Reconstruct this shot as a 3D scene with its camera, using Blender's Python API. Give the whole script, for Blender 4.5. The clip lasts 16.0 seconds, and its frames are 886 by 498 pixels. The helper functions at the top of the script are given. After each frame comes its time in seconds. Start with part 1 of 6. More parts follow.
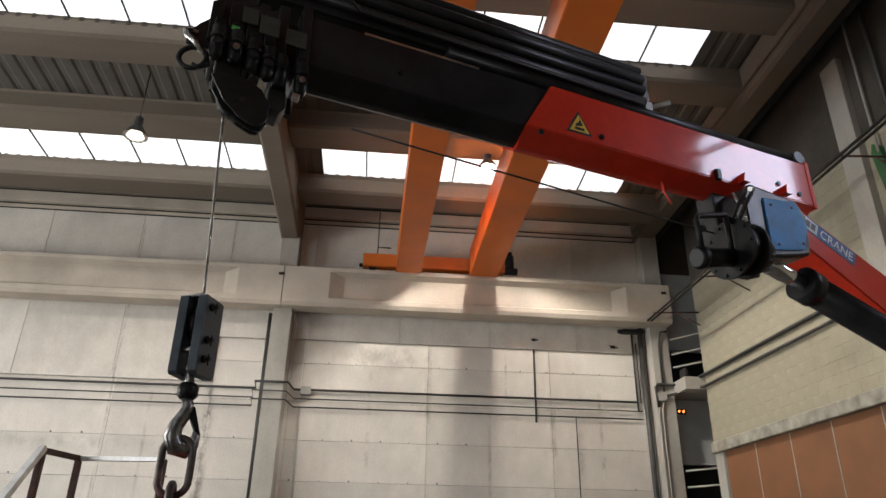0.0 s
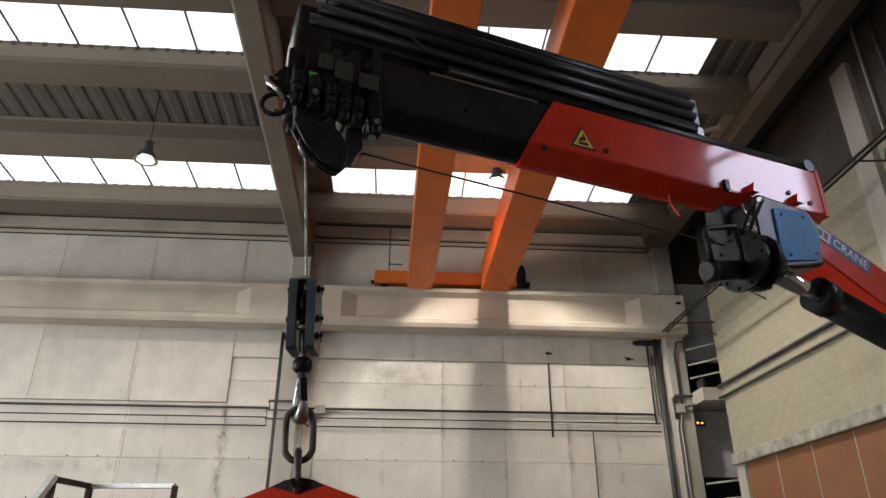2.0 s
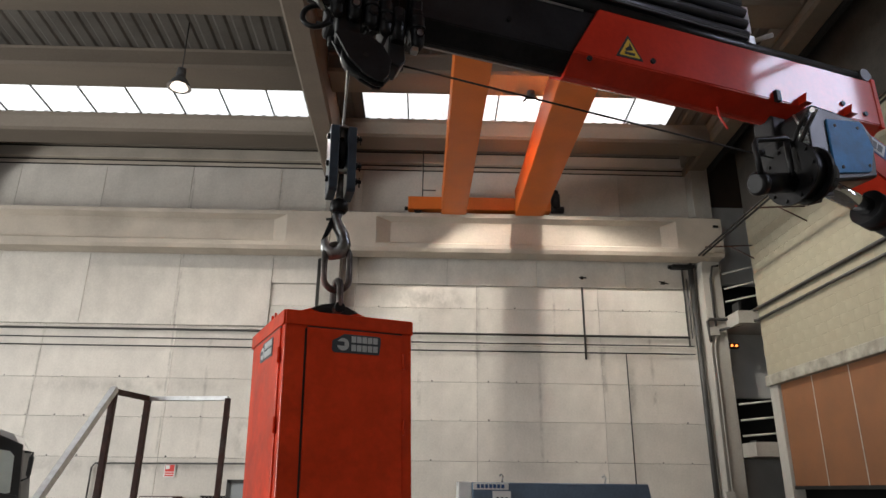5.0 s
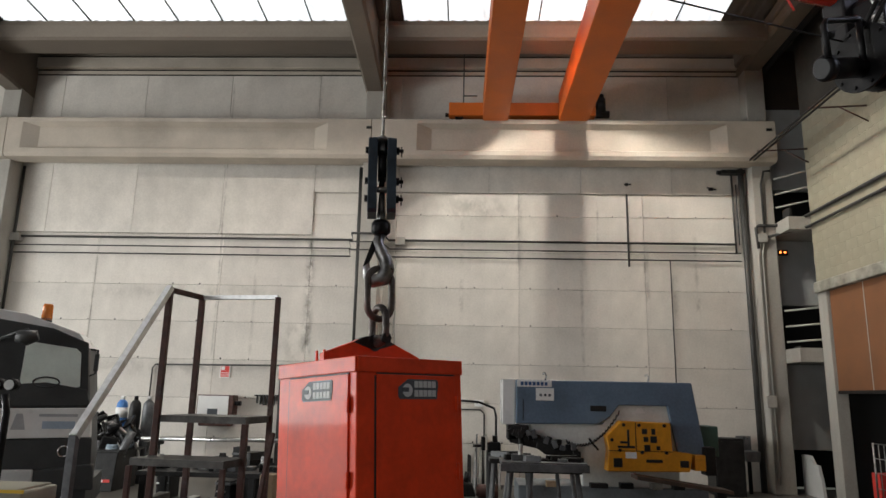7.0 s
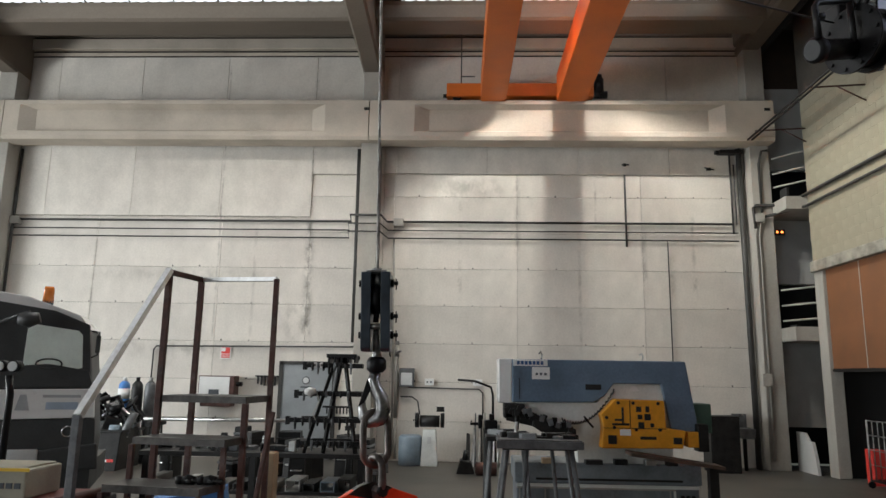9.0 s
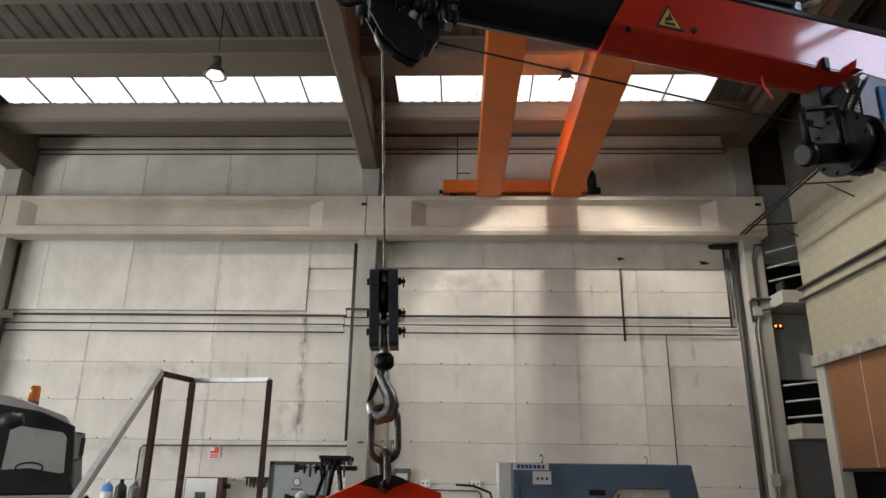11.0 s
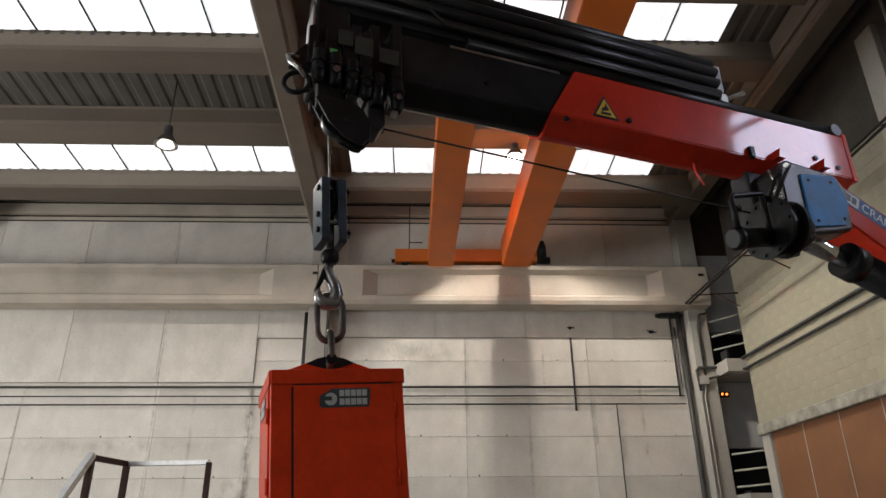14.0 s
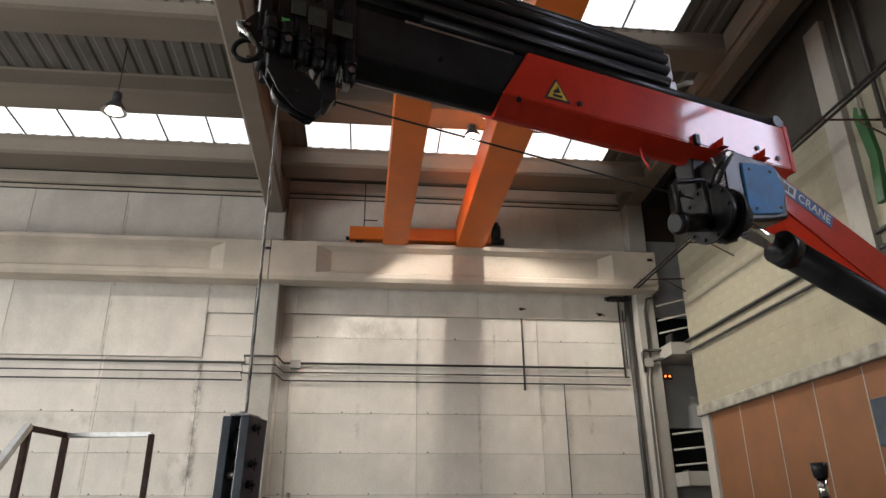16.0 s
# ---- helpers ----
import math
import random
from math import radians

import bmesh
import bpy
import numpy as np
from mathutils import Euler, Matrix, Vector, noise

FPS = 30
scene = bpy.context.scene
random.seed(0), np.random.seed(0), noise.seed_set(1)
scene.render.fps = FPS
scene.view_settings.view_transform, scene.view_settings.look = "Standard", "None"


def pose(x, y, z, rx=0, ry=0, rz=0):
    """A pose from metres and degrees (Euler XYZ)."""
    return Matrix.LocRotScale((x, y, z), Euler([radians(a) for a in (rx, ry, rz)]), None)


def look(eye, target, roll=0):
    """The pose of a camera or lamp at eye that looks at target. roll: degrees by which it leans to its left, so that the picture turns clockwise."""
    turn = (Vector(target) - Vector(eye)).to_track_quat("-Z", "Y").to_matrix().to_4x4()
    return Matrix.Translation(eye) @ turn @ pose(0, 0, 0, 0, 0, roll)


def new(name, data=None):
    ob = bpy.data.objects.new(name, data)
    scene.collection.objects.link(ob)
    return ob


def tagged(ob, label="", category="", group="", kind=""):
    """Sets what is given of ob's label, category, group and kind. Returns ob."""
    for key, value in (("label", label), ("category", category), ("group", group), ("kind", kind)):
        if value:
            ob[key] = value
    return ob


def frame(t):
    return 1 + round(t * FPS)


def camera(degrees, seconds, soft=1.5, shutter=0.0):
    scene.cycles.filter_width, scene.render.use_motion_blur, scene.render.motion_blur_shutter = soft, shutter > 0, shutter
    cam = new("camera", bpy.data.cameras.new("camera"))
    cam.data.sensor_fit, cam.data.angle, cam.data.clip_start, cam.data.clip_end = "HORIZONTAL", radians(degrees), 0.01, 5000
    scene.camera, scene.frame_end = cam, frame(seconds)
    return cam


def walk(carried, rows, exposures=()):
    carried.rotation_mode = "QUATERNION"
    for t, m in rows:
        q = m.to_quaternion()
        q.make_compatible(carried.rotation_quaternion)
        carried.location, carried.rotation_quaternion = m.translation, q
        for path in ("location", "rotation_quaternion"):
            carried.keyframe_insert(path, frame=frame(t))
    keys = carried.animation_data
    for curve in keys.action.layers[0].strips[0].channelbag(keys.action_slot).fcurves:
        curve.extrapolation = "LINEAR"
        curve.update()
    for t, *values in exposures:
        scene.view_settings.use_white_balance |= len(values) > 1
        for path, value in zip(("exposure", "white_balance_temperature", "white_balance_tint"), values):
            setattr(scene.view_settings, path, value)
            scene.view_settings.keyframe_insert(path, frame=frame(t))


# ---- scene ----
cam = camera(65.8, 16.0)
PATH = [
    (0, (2.274, -0.713, 1.929), (2.434, 1.103, 2.75), 1.1),
    (0.5, (2.302, -0.679, 1.98), (2.439, 1.133, 2.816), 1.0),
    (1, (2.3, -0.689, 1.968), (2.437, 1.123, 2.805), 0.3),
    (1.5, (2.293, -0.732, 1.944), (2.423, 1.072, 2.798), 0.2),
    (2, (2.324, -0.696, 1.977), (2.444, 1.107, 2.834), 0.2),
    (2.5, (2.31, -0.693, 1.992), (2.417, 1.101, 2.869), 0.6),
    (3, (2.3, -0.688, 1.99), (2.393, 1.129, 2.821), 0.3),
    (5.5, (2.247, -0.67, 1.869), (2.247, 1.238, 2.467), 1.3),
    (6, (2.298, -0.677, 1.842), (2.249, 1.257, 2.35), 1.7),
    (6.5, (2.264, -0.552, 1.833), (2.188, 1.397, 2.277), 1.3),
    (7, (2.22, -0.609, 1.817), (2.143, 1.345, 2.235), 1.2),
    (7.5, (2.242, -0.585, 1.782), (2.165, 1.37, 2.196), 0.9),
    (8, (2.241, -0.592, 1.773), (2.164, 1.373, 2.137), 0.7),
    (8.5, (2.251, -0.671, 1.787), (2.175, 1.298, 2.132), 0.9),
    (11, (2.237, -0.639, 1.877), (2.172, 1.261, 2.499), 0.8),
    (11.5, (2.24, -0.663, 1.891), (2.184, 1.216, 2.576), 0.4),
    (12, (2.237, -0.671, 1.94), (2.184, 1.18, 2.696), 0.5),
    (12.5, (2.238, -0.67, 1.942), (2.2, 1.162, 2.744), 0.1),
    (13, (2.247, -0.684, 1.951), (2.201, 1.146, 2.757), 0.2),
    (13.5, (2.266, -0.684, 1.952), (2.265, 1.139, 2.775), -0.2),
    (14, (2.288, -0.696, 1.951), (2.356, 1.136, 2.751), -0.5),
    (14.5, (2.298, -0.725, 1.925), (2.434, 1.112, 2.704), -0.7),
    (15, (2.32, -0.72, 1.909), (2.495, 1.12, 2.673), -0.4),
    (15.5, (2.34, -0.711, 1.91), (2.539, 1.128, 2.67), -0.4),
    (16, (2.332, -0.716, 1.919), (2.527, 1.13, 2.665), -0.4),
]
EXPOSURE = [(0, -0.05, 6500, 10), (1.5, -0.12, 6500, 10), (3.2, -0.05, 6500, 10), (5.5, -0.15, 6450, 10), (7.0, -0.22, 6400, 9), (8.5, -0.04, 6150, 7), (11.0, -0.22, 6350, 9),
            (12.5, -0.22, 6500, 10), (14.0, -0.28, 6500, 10), (15.0, -0.10, 6500, 10), (16.0, -0.05, 6500, 10)]
BASE = -0.70
walk(cam, [(t, look(eye, target, roll)) for t, eye, target, roll in PATH], [(t, BASE + e, k, tint) for t, e, k, tint in EXPOSURE])

# ---- world, light, exposure ----
world = bpy.data.worlds.new("sky")
scene.world = world
world.use_nodes = True
wn = world.node_tree
sky_node = wn.nodes.new("ShaderNodeTexSky")
sky_node.sky_type = 'NISHITA'
sky_node.sun_disc = False
sky_node.sun_elevation = radians(48)
sky_node.sun_rotation = radians(200)
wn.nodes["Background"].inputs[1].default_value = 0.10
wn.links.new(sky_node.outputs[0], wn.nodes["Background"].inputs[0])
SKYLIGHT = 2.3
GATE = 3800
YARD_FILL = 1250


def area_lamp(name, m, sx, sy, power, colour):
    d = bpy.data.lights.new(name, 'AREA')
    d.shape, d.size, d.size_y, d.energy, d.color = 'RECTANGLE', sx, sy, power, colour
    ob = new(name, d)
    ob.matrix_basis = m
    return ob


def spot_lamp(name, m, power, cone, blend, radius, colour):
    d = bpy.data.lights.new(name, 'SPOT')
    d.energy, d.spot_size, d.spot_blend, d.shadow_soft_size, d.color = power, radians(cone), blend, radius, colour
    ob = new(name, d)
    ob.matrix_basis = m
    return ob


# ---- materials ----
def material(name, colour, rough=0.6, metal=0.0, vary=0.15, scale=3.0, fine=40.0, bump=0.15, dark=None, stain=0.0,
             stain_colour=(0.03, 0.025, 0.02), streak=(1, 1, 1), per_object=0.0, emit=0.0, coat=0.0, rough_vary=0.15, spec=0.5):
    m = bpy.data.materials.new(name)
    m.use_nodes = True
    nt = m.node_tree
    b = nt.nodes["Principled BSDF"]
    n, l = nt.nodes, nt.links
    co = n.new("ShaderNodeTexCoord")
    mp = n.new("ShaderNodeMapping")
    mp.inputs["Scale"].default_value = streak
    l.new(co.outputs["Object"], mp.inputs[0])
    big = n.new("ShaderNodeTexNoise")
    big.inputs["Scale"].default_value, big.inputs["Detail"].default_value = scale, 6
    l.new(mp.outputs[0], big.inputs["Vector"])
    small = n.new("ShaderNodeTexNoise")
    small.inputs["Scale"].default_value, small.inputs["Detail"].default_value = fine, 4
    l.new(co.outputs["Object"], small.inputs["Vector"])
    ramp = n.new("ShaderNodeValToRGB")
    lo = dark or tuple(c * (1 - vary * 1.6) for c in colour)
    hi = tuple(min(1, c * (1 + vary)) for c in colour)
    ramp.color_ramp.elements[0].position, ramp.color_ramp.elements[1].position = 0.3, 0.7
    ramp.color_ramp.elements[0].color, ramp.color_ramp.elements[1].color = (*lo, 1), (*hi, 1)
    add = n.new("ShaderNodeMath")
    add.operation = 'MULTIPLY_ADD'
    l.new(small.outputs["Fac"], add.inputs[0])
    add.inputs[1].default_value = 0.35
    shift = n.new("ShaderNodeMath")
    shift.operation = 'SUBTRACT'
    l.new(big.outputs["Fac"], shift.inputs[0])
    shift.inputs[1].default_value = 0.175
    l.new(shift.outputs[0], add.inputs[2])
    l.new(add.outputs[0], ramp.inputs[0])
    out = ramp.outputs[0]
    if stain:
        st = n.new("ShaderNodeTexNoise")
        st.inputs["Scale"].default_value, st.inputs["Detail"].default_value, st.inputs["Roughness"].default_value = scale * 0.6, 9, 0.65
        l.new(mp.outputs[0], st.inputs["Vector"])
        sr = n.new("ShaderNodeValToRGB")
        sr.color_ramp.elements[0].position, sr.color_ramp.elements[1].position = 0.52, 0.72
        l.new(st.outputs["Fac"], sr.inputs[0])
        mul = n.new("ShaderNodeMath")
        mul.operation = 'MULTIPLY'
        l.new(sr.outputs[0], mul.inputs[0])
        mul.inputs[1].default_value = stain
        mx = n.new("ShaderNodeMix")
        mx.data_type = 'RGBA'
        l.new(mul.outputs[0], mx.inputs["Factor"])
        l.new(out, mx.inputs[6])
        mx.inputs[7].default_value = (*stain_colour, 1)
        out = mx.outputs[2]
    if per_object:
        oi = n.new("ShaderNodeObjectInfo")
        hs = n.new("ShaderNodeHueSaturation")
        mr = n.new("ShaderNodeMapRange")
        mr.inputs["To Min"].default_value, mr.inputs["To Max"].default_value = 1 - per_object, 1 + per_object
        l.new(oi.outputs["Random"], mr.inputs[0])
        l.new(mr.outputs[0], hs.inputs["Value"])
        l.new(out, hs.inputs["Color"])
        out = hs.outputs[0]
    l.new(out, b.inputs["Base Color"])
    rr = n.new("ShaderNodeMapRange")
    rr.inputs["To Min"].default_value = max(0.03, rough - rough_vary)
    rr.inputs["To Max"].default_value = min(1, rough + rough_vary)
    l.new(big.outputs["Fac"], rr.inputs[0])
    l.new(rr.outputs[0], b.inputs["Roughness"])
    b.inputs["Metallic"].default_value = metal
    b.inputs["Coat Weight"].default_value = coat
    b.inputs["Coat Roughness"].default_value = 0.07
    b.inputs["Specular IOR Level"].default_value = spec
    if bump:
        bp = n.new("ShaderNodeBump")
        bp.inputs["Strength"].default_value, bp.inputs["Distance"].default_value = bump, 0.01
        l.new(add.outputs[0], bp.inputs["Height"])
        l.new(bp.outputs[0], b.inputs["Normal"])
    if emit:
        b.inputs["Emission Color"].default_value = (*colour, 1)
        if stain:
            l.new(out, b.inputs["Emission Color"])
        b.inputs["Emission Strength"].default_value = emit
    return m


concrete = material("wall concrete", (0.66, 0.62, 0.56), 0.85, vary=0.12, scale=0.9, fine=25, bump=0.25, stain=0.32,
                    stain_colour=(0.34, 0.31, 0.265), streak=(1.2, 1.2, 0.8), per_object=0.05)
beam_concrete = material("beam concrete", (0.50, 0.44, 0.365), 0.85, vary=0.10, scale=1.2, fine=30, bump=0.2, stain=0.3,
                         stain_colour=(0.24, 0.20, 0.16))
column_concrete = material("column concrete", (0.38, 0.36, 0.32), 0.85, vary=0.12, scale=1.5, fine=30, bump=0.25, stain=0.3,
                           stain_colour=(0.2, 0.19, 0.17), streak=(1, 1, 0.4))
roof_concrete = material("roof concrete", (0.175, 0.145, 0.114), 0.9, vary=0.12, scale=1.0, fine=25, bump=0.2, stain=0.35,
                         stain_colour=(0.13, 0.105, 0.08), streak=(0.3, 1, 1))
upper_shade = material("upper wall with roof shade in it", (0.062, 0.055, 0.046), 0.9, vary=0.25, scale=1.1, fine=30, bump=0.3, stain=0.5, stain_colour=(0.11, 0.098, 0.08))
dark_joint = material("dark joint", (0.19, 0.17, 0.145), 0.9, bump=0)
block_mat = material("painted block", (0.335, 0.308, 0.228), 0.85, vary=0.12, scale=1.3, fine=45, bump=0.5, stain=0.4,
                     stain_colour=(0.20, 0.18, 0.13), per_object=0.015)
lintel_mat = material("rough lintel concrete", (0.30, 0.285, 0.24), 0.9, vary=0.25, scale=5, fine=50, bump=0.6)
white_plaster = material("white plaster", (0.52, 0.52, 0.50), 0.8, vary=0.06, bump=0.1)
floor_mat = material("workshop floor", (0.112, 0.103, 0.09), 0.5, vary=0.25, scale=0.8, fine=30, bump=0.15, stain=0.6,
                     stain_colour=(0.05, 0.045, 0.04))
sheet_mat = material("roof sheet", (0.095, 0.085, 0.074), 0.7, vary=0.2, scale=1.5, bump=0.1, stain=0.4)
brown_door = material("brown cladding", (0.205, 0.088, 0.038), 0.6, vary=0.10, scale=2, fine=60, bump=0.1)
base_blue = material("scuffed base blue", (0.20, 0.225, 0.245), 0.5, vary=0.2, scale=4, bump=0.1, stain=0.4)
stair_brown = material("dark brown upper wall", (0.055, 0.035, 0.024), 0.8, vary=0.15, scale=3, bump=0.1)
# Near-black colour that stands in for missing light in gaps and deep openings.
unlit_black = material("dark interior", (0.016, 0.0155, 0.015), 0.9, bump=0)
orange_paint = material("orange crane paint", (0.62, 0.15, 0.022), 0.5, spec=0.25, vary=0.10, scale=1.2, bump=0.05, stain=0.15,
                        stain_colour=(0.3, 0.1, 0.04))
red_paint = material("red crane paint", (0.68, 0.042, 0.017), 0.38, vary=0.10, scale=3, fine=30, bump=0.02, stain=0.25,
                     stain_colour=(0.14, 0.02, 0.012), coat=0.8, spec=0.12)
box_red = material("red box paint", (0.80, 0.058, 0.012), 0.42, vary=0.14, scale=4, fine=35, bump=0.06, stain=0.45,
                   stain_colour=(0.19, 0.018, 0.010), coat=0.12, spec=0.15)
black_paint = material("black crane paint", (0.016, 0.016, 0.0175), 0.36, vary=0.35, scale=4, bump=0.08, spec=0.28, stain=0.3, stain_colour=(0.032, 0.03, 0.028))
black_rubber = material("black hose rubber", (0.014, 0.014, 0.014), 0.55, vary=0.3, bump=0.1, spec=0.25)
cast_black = material("black cast iron", (0.010, 0.010, 0.011), 0.40, metal=0.0, vary=0.3, scale=8, bump=0.3, spec=0.22)
steel = material("bare steel", (0.50, 0.50, 0.49), 0.32, metal=1.0, vary=0.2, scale=8, bump=0.15)
chrome = material("chrome rod", (0.75, 0.75, 0.75), 0.12, metal=1.0, vary=0.05, bump=0, rough_vary=0.04)
worn_steel = material("worn forged steel", (0.33, 0.33, 0.33), 0.33, metal=0.9, vary=0.45, scale=14, bump=0.35, stain=0.4)
rusty_link = material("worn link with red marks", (0.12, 0.105, 0.097), 0.45, metal=0.7, vary=0.4, scale=9, bump=0.3, stain=0.5,
                      stain_colour=(0.22, 0.05, 0.03))
slate = material("slate blue paint", (0.040, 0.058, 0.080), 0.36, vary=0.25, scale=8, bump=0.1, stain=0.3, spec=0.55)
cover_blue = material("blue cover", (0.055, 0.27, 0.62), 0.6, vary=0.15, scale=8, fine=60, bump=0.2, stain=0.2)
yellow_label = material("yellow label", (0.80, 0.52, 0.03), 0.5, vary=0.05, bump=0)
black_label = material("black print", (0.012, 0.012, 0.012), 0.5, bump=0)
white_label = material("white print", (0.80, 0.80, 0.78), 0.5, vary=0.05, bump=0)
grey_label = material("dark grey sticker", (0.065, 0.075, 0.085), 0.5, vary=0.12, bump=0)
faint_print = material("faint grey print", (0.42, 0.43, 0.44), 0.5, vary=0.1, bump=0)
pale_print = material("pale grey print", (0.60, 0.61, 0.60), 0.5, vary=0.1, bump=0)
blue_label = material("blue label", (0.04, 0.10, 0.24), 0.5, vary=0.05, bump=0)
red_label = material("red label", (0.65, 0.05, 0.04), 0.5, vary=0.05, bump=0)
cable_mat = material("wire rope", (0.40, 0.39, 0.37), 0.45, metal=0.8, vary=0.2, scale=30, bump=0.4)
pipe_mat = material("grey conduit", (0.055, 0.053, 0.05), 0.5, metal=0.3, vary=0.2, scale=4, bump=0.05)
pipe_light = material("pale conduit", (0.36, 0.345, 0.31), 0.5, vary=0.1, scale=4, bump=0.05)
brown_steel = material("oxide brown steel", (0.085, 0.036, 0.028), 0.55, metal=0.2, vary=0.3, scale=9, bump=0.2, stain=0.35,
                       stain_colour=(0.26, 0.23, 0.21))
worn_rail = material("rail worn to bare metal", (0.92, 0.91, 0.90), 0.38, metal=1.0, vary=0.10, scale=14, bump=0.1, stain=0.22,
                     stain_colour=(0.13, 0.07, 0.055))
tread_steel = material("dark tread plate", (0.10, 0.094, 0.088), 0.55, metal=0.2, vary=0.3, scale=8, bump=0.3)
cab_white = material("truck white", (0.80, 0.80, 0.78), 0.3, vary=0.05, coat=0.4, bump=0, stain=0.1, stain_colour=(0.4, 0.38, 0.35))
cab_dark = material("truck black plastic", (0.036, 0.038, 0.038), 0.5, vary=0.2, bump=0.1)
machine_blue = material("machine blue grey", (0.13, 0.19, 0.265), 0.45, vary=0.14, scale=2.5, bump=0.05, stain=0.2)
machine_grey = material("machine pale grey", (0.74, 0.76, 0.73), 0.5, vary=0.12, scale=3, bump=0.05, stain=0.35, stain_colour=(0.2, 0.19, 0.17))
machine_yellow = material("machine yellow", (0.74, 0.32, 0.015), 0.45, vary=0.10, scale=5, bump=0.05, stain=0.2,
                          stain_colour=(0.2, 0.1, 0.02))
dark_steel = material("dark oily steel", (0.017, 0.0165, 0.016), 0.5, metal=0.3, vary=0.4, scale=7, bump=0.3)
mid_steel = material("mid grey steel", (0.14, 0.145, 0.15), 0.5, metal=0.4, vary=0.25, scale=6, bump=0.15)
green_paint = material("green paint", (0.06, 0.12, 0.085), 0.5, vary=0.15, bump=0.05)
dark_tread = material("worn stand plate", (0.085, 0.085, 0.088), 0.5, metal=0.3, vary=0.35, scale=7, bump=0.3, stain=0.4)
shaded_red = material("red paint darkened for shade", (0.15, 0.022, 0.016), 0.5, vary=0.25, scale=6, bump=0.1, stain=0.5)
green_pad = material("dull olive pad", (0.038, 0.042, 0.030), 0.6, vary=0.25, scale=9, bump=0.2)
bright_green = material("bright green tag", (0.10, 0.42, 0.10), 0.5, bump=0)
strip_green = material("strip green", (0.03, 0.12, 0.04), 0.55, vary=0.2, bump=0.1, stain=0.3)
wood_mat = material("pale wood", (0.40, 0.29, 0.18), 0.7, vary=0.15, scale=6, streak=(1, 8, 1), bump=0.2)
grey_door_mat = material("grey door", (0.29, 0.31, 0.32), 0.5, vary=0.08, bump=0.05)
beige_mat = material("beige plastic", (0.36, 0.34, 0.26), 0.5, vary=0.1, bump=0.05)
amber_mat = material("amber lens", (0.75, 0.22, 0.03), 0.25, vary=0.1, bump=0, coat=0.5)
tank_blue = material("blue drum", (0.22, 0.28, 0.33), 0.4, vary=0.2, bump=0.1)
bright_blue = material("bright blue paint", (0.07, 0.22, 0.55), 0.45, vary=0.1, bump=0.05)
led_mat = material("orange indicator", (1.0, 0.25, 0.05), 0.4, bump=0, emit=6)
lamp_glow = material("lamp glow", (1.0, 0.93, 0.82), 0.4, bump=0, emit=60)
lamp_glow_dim = material("warm lamp glow", (1.0, 0.84, 0.70), 0.4, bump=0, emit=4)
window_glow = material("daylight window pane", (0.74, 0.78, 1.0), 0.5, vary=0.02, bump=0, emit=20.0)
skylight_mat = material("translucent skylight", (0.93, 0.97, 1.0), 0.5, vary=0.10, scale=1.6, bump=0.1, emit=SKYLIGHT, stain=0.55, stain_colour=(0.30, 0.31, 0.31), streak=(5, 0.8, 1))

# ---- water stains and drips on the cast wall, where the leaks are ----
def wall_stains(m, spots):
    nt = m.node_tree
    n, l = nt.nodes, nt.links
    b = n["Principled BSDF"]
    src = b.inputs["Base Color"].links[0].from_socket
    geo = n.new("ShaderNodeNewGeometry")
    sep = n.new("ShaderNodeSeparateXYZ")
    l.new(geo.outputs["Position"], sep.inputs[0])
    mp = n.new("ShaderNodeMapping")
    mp.inputs["Scale"].default_value = (2.6, 1.0, 1.6)
    l.new(geo.outputs["Position"], mp.inputs[0])
    nz = n.new("ShaderNodeTexNoise")
    nz.inputs["Scale"].default_value, nz.inputs["Detail"].default_value, nz.inputs["Roughness"].default_value = 1.6, 8, 0.7
    l.new(mp.outputs[0], nz.inputs["Vector"])
    def math_node(op, a, c):
        k = n.new("ShaderNodeMath")
        k.operation = op
        for i, v in enumerate((a, c)):
            if isinstance(v, (int, float)):
                k.inputs[i].default_value = v
            else:
                l.new(v, k.inputs[i])
        return k.outputs[0]
    for x, w, z0, z1, amount in spots:
        d = math_node('ABSOLUTE', math_node('SUBTRACT', sep.outputs["X"], x), 0)
        band = n.new("ShaderNodeMapRange")
        band.interpolation_type = 'SMOOTHSTEP'
        band.inputs["From Min"].default_value, band.inputs["From Max"].default_value = w, 0.0
        l.new(d, band.inputs[0])
        lo = n.new("ShaderNodeMapRange")
        lo.interpolation_type = 'SMOOTHSTEP'
        lo.inputs["From Min"].default_value, lo.inputs["From Max"].default_value = z0, z0 + 0.5
        l.new(sep.outputs["Z"], lo.inputs[0])
        hi = n.new("ShaderNodeMapRange")
        hi.interpolation_type = 'SMOOTHSTEP'
        hi.inputs["From Min"].default_value, hi.inputs["From Max"].default_value = z1, z1 - 0.25
        l.new(sep.outputs["Z"], hi.inputs[0])
        grain = n.new("ShaderNodeMapRange")
        grain.inputs["From Min"].default_value, grain.inputs["From Max"].default_value = 0.42, 0.62
        l.new(nz.outputs["Fac"], grain.inputs[0])
        f = math_node('MULTIPLY', math_node('MULTIPLY', band.outputs[0], lo.outputs[0]), math_node('MULTIPLY', hi.outputs[0], grain.outputs[0]))
        f = math_node('MULTIPLY', f, amount)
        mx = n.new("ShaderNodeMix")
        mx.data_type = 'RGBA'
        l.new(f, mx.inputs["Factor"])
        l.new(src, mx.inputs[6])
        mx.inputs[7].default_value = (0.13, 0.115, 0.095, 1)
        src = mx.outputs[2]
    l.new(src, b.inputs["Base Color"])


